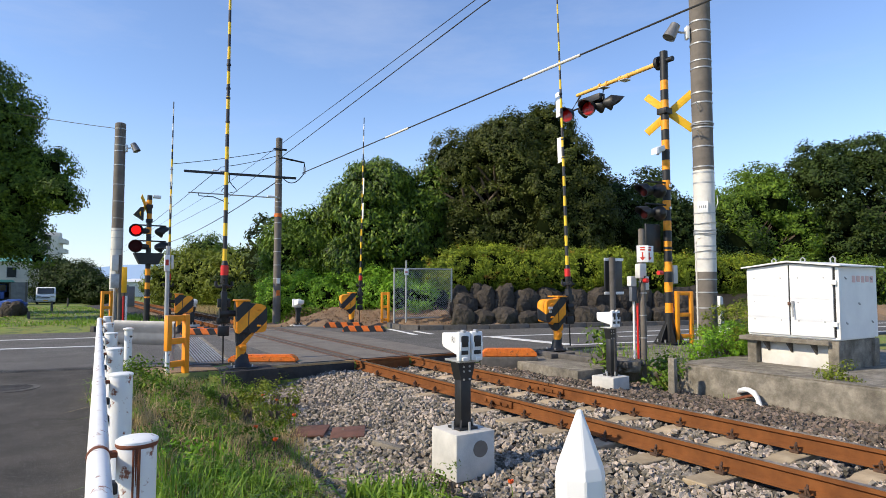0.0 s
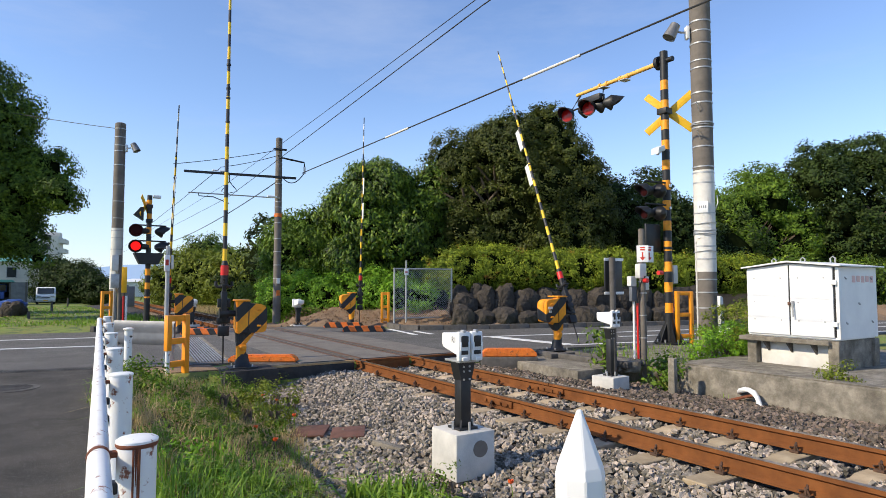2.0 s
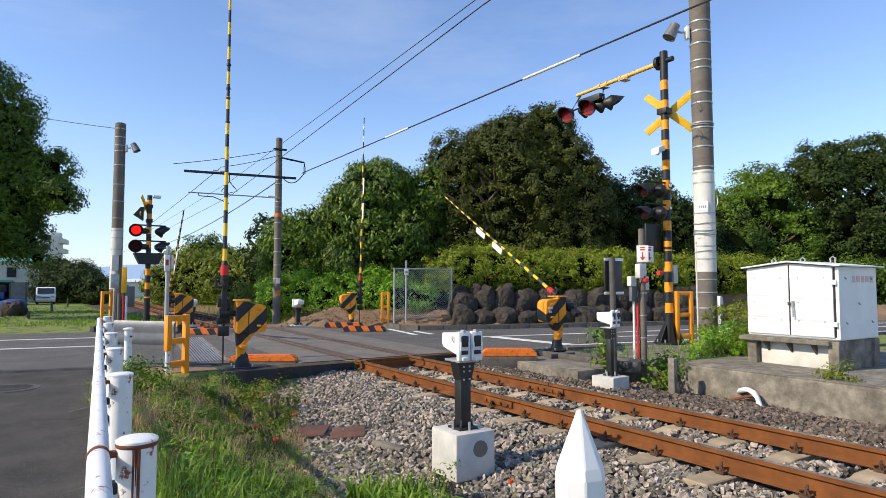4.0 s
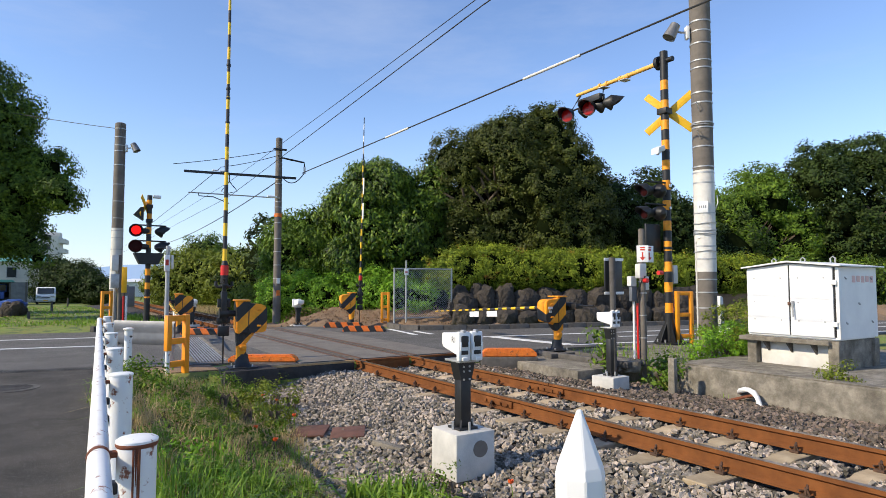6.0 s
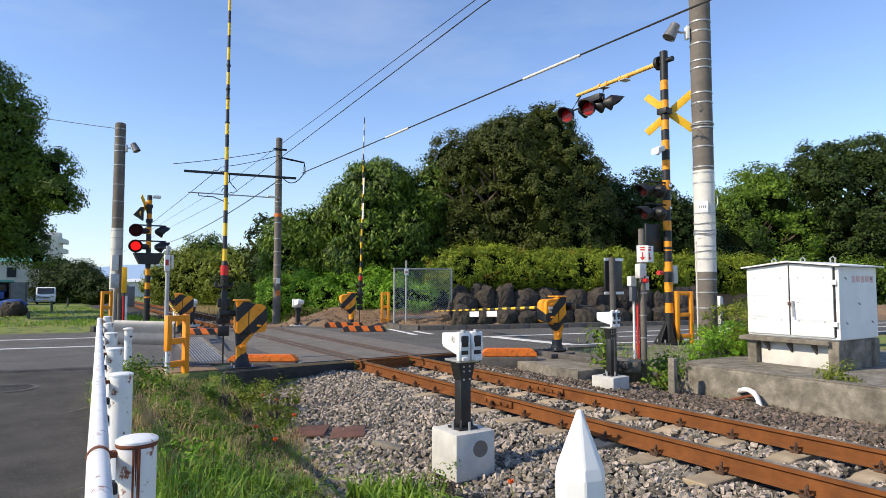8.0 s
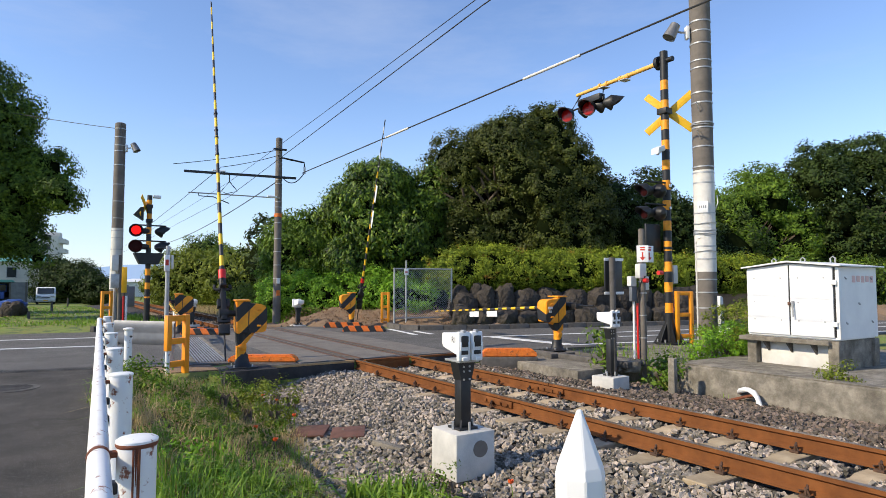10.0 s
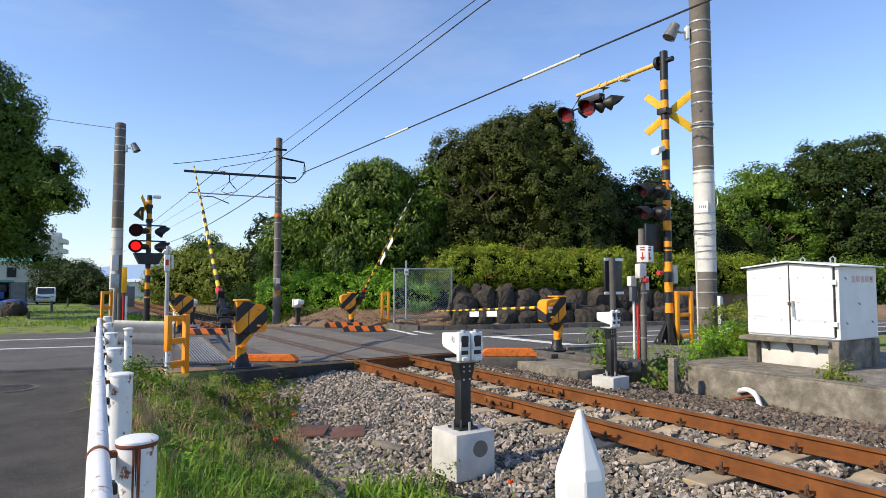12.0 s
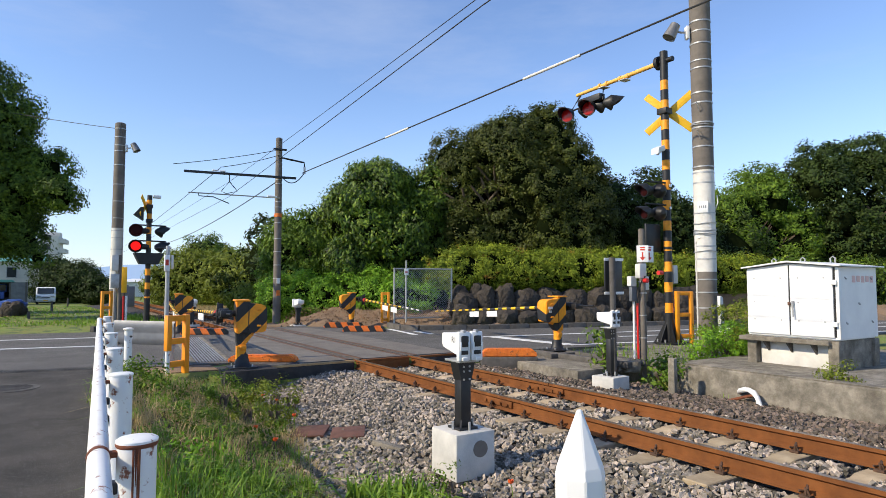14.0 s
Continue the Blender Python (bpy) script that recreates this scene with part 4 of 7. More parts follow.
def ladder_frame(x, y, turn, w, h, label, z=0.0, rungs=3, white_foot=False):
    root = thing("footway_barrier", place(x, y, z, turn), label, "barrier", "orange footway barriers")
    bm = box(B(), 0, 0.085, -0.04, 0.04, (0.36 if white_foot else -0.2), h, 0.008)
    part("upright", bm, ORANGE, root)
    if white_foot:
        part("foot_pipe", rod(B(), (0.04, 0, -0.3), (0.04, 0, 0.36), 0.034), WHITEPOST, root, "white painted pipe foot")
    part("upright", box(B(), w - 0.085, w, -0.04, 0.04, -0.2, h, 0.008), ORANGE, root)
    for k in range(rungs):
        zz = h - 0.05 - k * (h - 0.15) / (rungs - 0.85)
        part("rung", box(B(), 0.08, w - 0.08, -0.03, 0.03, zz - 0.045, zz + 0.045, 0.006), ORANGE, root)
    return root


ladder_frame(1.42, 10.1, 32, 0.42, 0.9, "orange painted steel guard frame beside the footway", -0.02, 3, True)
ladder_frame(12.05, 9.05, -18, 0.45, 1.2, "orange painted steel guard frame behind the signal pole", 0.0, 3)
ladder_frame(9.35, 18.75, -20, 0.3, 1.1, "orange painted guard frame beside the mesh fence", 0.0, 3)
ladder_frame(1.2, 22.1, 20, 0.35, 1.15, "far orange painted guard frame by the footway", 0.0, 3)


def cover_plates():
    solo("kerb_fragment", box(B(), -0.06, 0.06, -0.2, 0.2, 0.0, 0.06, 0.012), CONC, TRACK @ pose(2.95, 5.7, -0.35, 3, 4, 20), "weathered fragment of concrete lying in the ballast", "rubble")
    for x, y, t, mt in ((2.5, 6.78, -32, RUSTPLATE), (2.84, 6.5, -27, RUSTPLATE)):
        bm = box(B(), -0.19, 0.19, -0.22, 0.22, 0.0, 0.025, 0.006)
        solo("cover_plate", bm, mt, TRACK @ pose(x, y, -0.335, 2, -3, t), "rusty brown steel cable trough cover on the ballast", "cover plate", "trough covers")
    for x, y, t in ((2.35, 9.1, 5), (2.1, 8.7, 10)):
        solo("cover_plate", box(B(), -0.2, 0.2, -0.25, 0.25, 0.0, 0.03, 0.006), RUSTPLATE, TRACK @ pose(x, y, -0.28, 4, 3, t), "small rusty trough cover half hidden in weeds", "cover plate", "trough covers")


RUSTPLATE = mat("brown_rusty_plate", (0.17, 0.075, 0.05), (0.1, 0.05, 0.035), 5, 0.8, bump=0.15, bump_scale=60, spots=(0.06, 0.04, 0.035), spot_scale=8, spot_amount=0.0)
cover_plates()


# ---- platform and equipment cabinet ----
def platform():
    root = thing("platform", TRACK.copy(), "weathered concrete platform edge with a stained retaining face", "platform", kind="structure")
    bm = prism(B(), [(8.36, -0.6), (13.5, -0.6), (13.5, 0.1), (8.44, 0.1), (8.4, 0.07)], -9.0, 6.4, "y")
    part("retaining_wall", bm, CONC, root, smooth=False)
    part("coping", box(B(), 8.42, 8.62, -9.0, 6.4, 0.096, 0.108, 0.004), CONC, root)
    solo("stub_post", box(B(), -0.052, 0.052, -0.052, 0.052, -0.2, 0.5, 0.012), CONC, place(7.82, 5.95, -0.25, 10), "short weathered concrete marker post in weeds", "marker post")
    for x, y, l, t in ((9.0, 6.9, 1.0, 30), (8.6, 7.6, 0.8, 60)):
        solo("concrete_slab", box(B(), -l / 2, l / 2, -0.2, 0.2, -0.15, 0.04, 0.015), CONC, place(x, y, -0.02, t), "grey concrete slab lying by the footing", "slab", "loose slabs")
    bm = tube(B(), [(8.42, 5.27, -0.2), (8.3, 5.19, -0.165), (8.27, 5.1, -0.13), (8.25, 5.02, -0.125), (8.24, 4.95, -0.15), (8.23, 4.89, -0.22), (8.22, 4.86, -0.33)], 0.037, 14)
    for v in bm.verts:
        v.co += v.normal * 0.02 * noise.noise(v.co * 23)
    solo("drain_pipe", bm, WHITE, TRACK, "crumpled white plastic drain pipe elbow at the wall foot", "drain pipe")
    solo("drain_pipe", tube(B(), [(8.3, 5.36, -0.33), (8.3, 5.1, -0.235), (8.28, 4.98, -0.2)], 0.022, 10), RUSTY, TRACK, "rusty steel pipe end lying against the wall", "drain pipe")
    bm = box(B(), 8.345, 8.36, 3.15, 3.22, -0.28, -0.2, 0.004)
    solo("paint_patch", bm, WHITE, TRACK, "flaked white paint patch on the wall", "paint mark")


platform()


def cabinet():
    x0, x1, y0, y1 = 9.57, 10.76, 4.43, 5.8
    st = thing("cabinet_stand", TRACK.copy(), "concrete stand with legs and a recessed panel", "stand")
    part("top_slab", box(B(), x0 - 0.12, x1 + 0.02, y0 + 0.1, y1 + 0.1, 0.46, 0.53, 0.012), CONC, st)
    for yy in (y0, y1 - 0.14):
        for xx in (x0 - 0.04, x1 - 0.12):
            part("leg", box(B(), xx, xx + 0.16, yy, yy + 0.15, 0.08, 0.47 if yy > y0 else 0.525, 0.01), CONC, st)
    part("panel", box(B(), x0 + 0.08, x0 + 0.14, y0 + 0.15, y1 - 0.15, 0.1, 0.44, 0.004), POLEWHITE, st, "pale plastered panel")
    part("panel", box(B(), x0 + 0.16, x1 - 0.1, y0 + 0.04, y0 + 0.1, 0.1, 0.525, 0.004), CONC, st)
    for k in range(3):
        yy = y0 + 0.35 + k * 0.36
        part("brace", prism(B(), [(x0 - 0.08, 0.455), (x0 + 0.08, 0.455), (x0 + 0.08, 0.3)], yy, yy + 0.03, "y"), CONC_DARK, st)
    root = thing("equipment_cabinet", TRACK.copy(), "white double-door trackside equipment cabinet on a concrete stand", "cabinet")
    zb, zt, mid = 0.55, 1.6, (y0 + y1) / 2
    part("plinth", box(B(), x0 + 0.03, x1 - 0.03, y0 + 0.03, y1 - 0.03, 0.53, zb + 0.01, 0.004), WHITE, root)
    gable = [(y0, zb), (y1, zb), (y1, zt), (mid + 0.02, zt + 0.075), (y0, zt + 0.01)]
    bm = prism(B(), gable, x0, x1, "x")
    part("body", bm, WHITE, root, smooth=False)
    for a, b, za, zc in ((mid + 0.012, y1 - 0.01, zt + 0.05, zt - 0.02), (y0 + 0.06, mid - 0.012, zt, zt + 0.055)):
        d = part("door", prism(B(), [(a, zb + 0.03), (b, zb + 0.03), (b, zc), (a, za)], x0 - 0.03, x0 - 0.004, "x"), WHITE, root, "white sheet steel door", smooth=False)
        for yy in (a + 0.12, b - 0.12):
            for zz in (zb + 0.25, (zb + zt) / 2, zt - 0.15):
                if abs(zz - (zb + zt) / 2) < 0.05 and yy == a + 0.12:
                    continue
                part("rivet", rod(B(), (x0 - 0.028, yy, zz), (x0 - 0.037, yy, zz), 0.011, seg=8), STEEL, d)
    part("door_gap", box(B(), x0 - 0.002, x0 - 0.012, mid - 0.012, mid + 0.012, zb + 0.03, zt + 0.05), BLACK, root, "dark gap between the doors")
    part("door_gap", box(B(), x0 - 0.001, x0 - 0.006, y0 + 0.035, y0 + 0.06, zb + 0.03, zt), BLACK, root)
    for zz in (zb + 0.22, zt - 0.22):
        part("hinge", box(B(), x0 - 0.055, x0 - 0.02, y0 + 0.0, y0 + 0.075, zz - 0.035, zz + 0.035, 0.006), WHITE, root, "white strap hinge")
    part("edge_strip", box(B(), x0 - 0.02, x0 + 0.03, y0 - 0.022, y0 - 0.002, zb, zt, 0.004), WHITE, root)
    h = part("handle", box(B(), x0 - 0.07, x0 - 0.03, mid - 0.075, mid - 0.035, 1.02, 1.1, 0.008), STEEL, root, "steel handle with a padlock")
    part("lever", rod(B(), (x0 - 0.075, mid - 0.06, 1.1), (x0 - 0.075, mid - 0.075, 0.86), 0.012), STEEL, h)
    part("padlock", box(B(), x0 - 0.075, x0 - 0.035, mid - 0.03, mid + 0.01, 1.03, 1.08, 0.006), RUSTPLATE, h)
    out = [(y0 - 0.08, zt + 0.03), (mid, zt + 0.115), (y1 + 0.05, zt + 0.03), (y1 + 0.05, zt + 0.01), (mid, zt + 0.092), (y0 - 0.08, zt + 0.012)]
    part("roof", prism(B(), out, x0 - 0.1, x1 + 0.1, "x"), WHITE, root, "thin overhanging sheet roof", smooth=False)
    for yy in (y0 + 0.15, mid - 0.1, mid + 0.35):
        bm = B()
        tube(bm, [(x0 + 0.2, yy - 0.03, zt + 0.07), (x0 + 0.2, yy - 0.035, zt + 0.14), (x0 + 0.2, yy, zt + 0.17), (x0 + 0.2, yy + 0.035, zt + 0.14), (x0 + 0.2, yy + 0.03, zt + 0.07)], 0.012, 6)
        part("lifting_eye", bm, STEEL, root)
    for xx in (x0 + 0.2, x1 - 0.2):
        for zz in (zb + 0.25, zt - 0.14):
            part("rivet", rod(B(), (xx, y0, zz), (xx + 0.03, y0 - 0.012, zz - 0.03), 0.012, seg=8), STEEL, root)
    part("rivet", rod(B(), ((x0 + x1) / 2, y0, 1.08), ((x0 + x1) / 2 + 0.03, y0 - 0.012, 1.05), 0.012, seg=8), STEEL, root)
    # worn lettering too faint to read
    for k in range(5):
        part("lettering", box(B(), x0 + 0.42 + k * 0.14, x0 + 0.52 + k * 0.14, y0 - 0.004, y0 - 0.001, 1.38 + 0.01 * (k % 2), 1.48), FADED_RED, root, "faded red lettering")


cabinet()


# ---- poles ----
def band(bm, r, z, hgt=0.025):
    rod(bm, (0, 0, z - hgt / 2), (0, 0, z + hgt / 2), r, seg=28)
    return bm


def utility_pole(x, y, z, hgt, r0, r1, white, bands, label, lean=0.0):
    root = thing("utility_pole", TRACK @ pose(x, y, z, 0, lean, 0), label, "utility pole", "utility poles")
    rr = lambda q: r0 + (r1 - r0) * q / hgt
    part("shaft", rod(B(), (0, 0, -0.3), (0, 0, hgt), r0, r1, 32), POLE, root, "grey spun concrete shaft")
    if white:
        a, b = white
        part("painted_section", rod(B(), (0, 0, a), (0, 0, b), rr(a) + 0.004, rr(b) + 0.004, 32), POLEWHITE, root, "flaking white painted section")
    for q in bands:
        part("steel_band", band(B(), rr(q) + 0.009, q), STEEL, root)
    part("pole_cap", rod(B(), (0, 0, hgt), (0, 0, hgt + 0.03), r1, r1 * 0.7, 24), POLE, root)
    return root


LAMPGREY = mat("dull_lamp_metal", (0.26, 0.25, 0.24), (0.17, 0.165, 0.16), 9, 0.45, metal=0.5)


def floodlight(parent, m):
    """Bracketed tin spot lamp."""
    f = new("floodlight")
    f.parent = parent
    f.matrix_local = m
    tagged(f, "grey metal spot lamp on a bracket")
    part("bracket", box(B(), -0.06, 0.0, -0.06, 0.06, -0.14, 0.12, 0.006), WHITE, f)
    part("arm", tube(B(), [(-0.04, 0, 0), (-0.16, 0, 0.0), (-0.24, 0, 0.03)], 0.022), STEEL, f)
    bm = lathe(B(), [(0.07, 0.17), (0.1, 0.15), (0.108, 0.04), (0.125, -0.1), (0.13, -0.15), (0.11, -0.12)], 20)
    bmesh.ops.rotate(bm, verts=bm.verts, matrix=Matrix.Rotation(radians(28), 3, "Y"))
    bmesh.ops.translate(bm, verts=bm.verts, vec=(-0.33, 0, 0.02))
    part("lamp_housing", bm, LAMPGREY, f, "ribbed grey lamp housing")


near_pole = utility_pole(10.78, 7.38, 0.05, 10.5, 0.19, 0.2, (1.55, 3.55),
                         (0.85, 1.15, 1.4, 1.8, 2.05, 2.35, 2.7, 3.3, 3.5, 3.62, 4.02, 4.4, 4.5, 4.9, 5.1, 5.6, 5.75, 6.1, 6.35, 6.55),
                         "tall grey concrete utility pole with a white painted band")
floodlight(near_pole, Matrix.Translation((-0.2, 0.12, 6.36)) @ pose(0, 0, 0, 0, 0, -32.3))
part("conduit", tube(B(), [(-0.18, 0.08, -0.1), (-0.18, 0.08, 2.1), (-0.19, 0.03, 2.2), (-0.19, -0.04, 2.22)], 0.016, 10), POLEWHITE, near_pole, "pale plastic cable conduit")
for k in range(4):
    part("number_plate_bar", box(B(), -0.06 + k * 0.036, -0.045 + k * 0.036, -0.214, -0.2, 2.79, 2.84), PLATE_GREY, near_pole, "", pose(0, 0, 0, 0, 0, -64))
part("sign_sheet", box(B(), -0.09, 0.1, -0.209, -0.196, 2.7, 2.92, 0.002), WHITE, near_pole, "white sheet metal plate", pose(0, 0, 0, 0, 0, -64))
for q in (2.28, 2.31, 2.36, 2.5, 1.95, 4.46):
    bm = tube(B(), [(0.212 * math.cos(a * math.pi / 12), 0.212 * math.sin(a * math.pi / 12), q + 0.012 * math.sin(a * 0.6 + q * 9)) for a in range(25)], 0.008, 6)
    part("cable_loop", bm, STEEL, near_pole, "thin cable wound round the pole")
part("cable_clip", tube(B(), [(0.08, -0.17, 2.75), (0.1, -0.23, 2.9), (0.12, -0.2, 3.05)], 0.012, 6), STEEL, near_pole)
for q in (4.3, 4.85):
    part("hook", tube(B(), [(-0.18, -0.08, q), (-0.32, -0.1, q + 0.02), (-0.2, -0.08, q - 0.14)], 0.008, 6), STEEL, near_pole)

far_pole = utility_pole(1.76, 24.35, 0, 7.1, 0.2, 0.175, (1.2, 3.35), (1.5, 1.9, 2.6, 3.0, 3.25, 3.7, 4.3, 4.9, 5.6, 6.1, 6.3, 6.6, 6.9),
                        "grey concrete utility pole with a white lower section")
floodlight(far_pole, Matrix.Translation((0.17, -0.12, 6.22)) @ pose(0, 0, 0, 0, 0, 150))

mid_pole = utility_pole(7.05, 22.91, 0, 6.95, 0.15, 0.12, None, (1.6, 2.1, 2.6, 3.1, 3.7, 4.3, 4.5, 5.2, 5.35), "slim concrete catenary mast beside the line")
part("orange_band", rod(B(), (0, 0, 3.92), (0, 0, 4.06), 0.142, seg=20), REDORANGE, mid_pole)
part("red_plate", box(B(), -0.06, 0.06, -0.17, -0.14, 0.95, 1.15), REDORANGE, mid_pole)
part("white_plate", box(B(), -0.06, 0.06, -0.17, -0.14, 1.4, 1.6), WHITE, mid_pole)
bm = prism(B(), [(-3.4, 5.3), (0.62, 5.41), (0.62, 5.49), (-3.4, 5.38)], -0.2, -0.12, "y")
part("cross_beam", bm, BLACK, mid_pole, "black steel cross beam")
part("pull_off_rod", rod(B(), (-3.25, -0.15, 4.6), (0, -0.15, 4.64), 0.022), STEEL, mid_pole)
part("insulator", rod(B(), (-0.45, -0.15, 4.67), (-0.12, -0.15, 4.662), 0.05), WHITE, mid_pole, "white porcelain insulator")
part("bracket_arm", tube(B(), [(0, -0.14, 6.2), (0.95, -0.14, 6.1), (0.97, -0.14, 5.9)], 0.035), BLACK, mid_pole)
part("insulator", rod(B(), (0.97, -0.14, 5.92), (0.97, -0.14, 5.66), 0.045), WHITE, mid_pole, "white porcelain insulator")
part("top_bracket", box(B(), -0.25, 0.25, -0.18, -0.1, 6.48, 6.54), BLACK, mid_pole)
for xx in (-2.2, -2.45, -0.5):
    part("insulator", rod(B(), (xx, -0.16, 5.46), (xx + 0.2, -0.16, 5.46), 0.028), WHITE, mid_pole, "white porcelain insulator")
part("hanger", tube(B(), [(-1.85, -0.15, 5.4), (-1.85, -0.15, 5.1), (-1.6, -0.3, 4.75), (-1.95, -0.15, 4.65), (-2.1, 0, 4.75), (-1.85, -0.15, 5.1)], 0.018, 6), BLACK, mid_pole)
part("steady_arm", tube(B(), [(-2.9, -0.15, 4.61), (-2.9, -0.15, 4.5), (-2.4, -0.15, 4.5), (-1.85, -0.15, 4.3)], 0.018, 6), BLACK, mid_pole)


def wire(name, pts, r, label, material=None, sag=0.0, n=14):
    """A hanging cable in the track's frame through points with some sag between them."""
    out = []
    for p, q in zip(pts, pts[1:]):
        p, q = Vector(p), Vector(q)
        for k in range(n):
            u = k / n
            out.append(p.lerp(q, u) - Vector((0, 0, sag * 4 * u * (1 - u))))
    out.append(Vector(pts[-1]))
    return solo(name, tube(B(), out, r, 6), material or CABLE, TRACK, label, "overhead wire", "overhead wires")


wire("feeder_cable", [(7.92, 22.76, 5.68), (8.5, 6.1, 5.8), (9.1, -12, 5.9)], 0.017, "thick grey feeder cable over the road", CABLE, 0.0)
for a, b in ((0.4, 0.48), (0.767, 0.865)):
    p, q = Vector((7.92, 22.76, 5.68)), Vector((8.5, 6.1, 5.8))
    solo("cable_sleeve", rod(B(), p.lerp(q, a), p.lerp(q, b), 0.03), POLEWHITE, TRACK, "white insulating sleeve on the feeder cable", "cable sleeve", "cable sleeves")
wire("contact_wire", [(5.2, 80, 4.4), (5.2, 22.8, 4.55), (4.15, 5.7, 4.64), (3.8, -14, 4.8)], 0.0075, "thin dark contact wire above the track")
wire("messenger_wire", [(5.2, 80, 4.9), (5.2, 22.8, 5.1), (4.27, 5.7, 4.875), (4.0, -14, 5.1)], 0.006, "thin dark messenger wire above the contact wire", None, 0.02)
wire("stay_wire", [(7.05, 22.8, 6.5), (3.3, 22.75, 5.55)], 0.012, "thin stay wire from the mast head", None, 0.05)
wire("stay_wire", [(7.05, 22.8, 6.3), (4.9, 22.75, 5.6), (5.0, 50, 5.2)], 0.012, "thin wire strung from the mast", None, 0.05)
wire("far_feeder_cable", [(8.02, 22.76, 5.72), (7.1, 22.6, 5.4), (6.9, 50, 4.5)], 0.018, "feeder cable running on along the line", None, 0.3)
wire("service_wire", [(1.86, 24.3, 6.9), (-9, 36, 10.6)], 0.012, "thin service wire to the concrete pole", None, 0.25)


# ---- crossing signals ----
def lamp(parent, m, lens=LENS, r=0.15, hood=0.26):
    """Hooded round signal lamp facing -y of its own space."""
    root = new("signal_lamp")
    root.parent = parent
    root.matrix_local = m
    tagged(root, "black hooded signal lamp")
    bm = lathe(B(), [(0.05, -0.2), (0.09, -0.17), (r * 0.8, -0.06), (r, 0.0), (r, 0.03)], 24)
    bmesh.ops.rotate(bm, verts=bm.verts, matrix=Matrix.Rotation(radians(90), 3, "X"))
    part("housing", bm, BLACK, root)
    bm = lathe(B(), [(r * 0.93, 0.0), (r * 0.85, 0.02), (r * 0.4, 0.04), (0.01, 0.045)], 24)
    bmesh.ops.rotate(bm, verts=bm.verts, matrix=Matrix.Rotation(radians(90), 3, "X"))
    bmesh.ops.translate(bm, verts=bm.verts, vec=(0, -0.022, 0))
    part("lens", bm, lens, root, "round red lens")
    bm = B()
    seg = 18
    outer = []
    for k in range(seg + 1):
        a = radians(-25 + 230 * k / seg)
        d = hood * (0.35 + 0.65 * max(0.0, math.sin(a)) ** 0.7) if math.sin(a) > 0 else hood * 0.25
        row = []
        for rr in (r * 1.02, r * 1.02 - 0.008):
            row.append(bm.verts.new((rr * math.cos(a), 0.0, rr * math.sin(a))))
            row.append(bm.verts.new((rr * math.cos(a), -d, rr * math.sin(a) - d * 0.12)))
        outer.append(row)
    for a, b in zip(outer, outer[1:]):
        bm.faces.new((a[0], b[0], b[1], a[1]))
        bm.faces.new((a[2], a[3], b[3], b[2]))
        bm.faces.new((a[1], b[1], b[3], a[3]))
    part("hood", bm, BLACK, root, "black sun hood")
    return root


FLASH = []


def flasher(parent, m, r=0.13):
    """A thin added disc behind the lens opening, glowing on one face and dark on the other; turning it over imitates
    blinking.
    """
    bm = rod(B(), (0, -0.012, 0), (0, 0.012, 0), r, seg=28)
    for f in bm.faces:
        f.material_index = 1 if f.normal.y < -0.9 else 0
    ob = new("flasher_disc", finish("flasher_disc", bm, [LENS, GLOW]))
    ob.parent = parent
    return tagged(ob, "added red disc imitating the blinking of the lamp")


def crossbuck(parent, z, turn, size=0.52):
    for k, a in enumerate((45, -45)):
        bm = box(B(), -size, size, -0.012, 0.012, -0.085, 0.085, 0.004)
        bmesh.ops.rotate(bm, verts=bm.verts, matrix=Matrix.Rotation(radians(a * 0.9), 3, "Y"))
        part("crossbuck_board", bm, YELLOW, parent, "yellow crossbuck board", Matrix.Translation((0, 0, z)) @ pose(0, 0, 0, 0, 0, turn) @ Matrix.Translation((0.1 if size > 0.6 else 0, 0, 0)) @ Matrix.Translation((0, 0.12 + 0.026 * k, 0)))


ARMPAINT = mat("faded_orange_arm_paint", (0.9, 0.5, 0.12), (0.82, 0.42, 0.07), 5, 0.5)


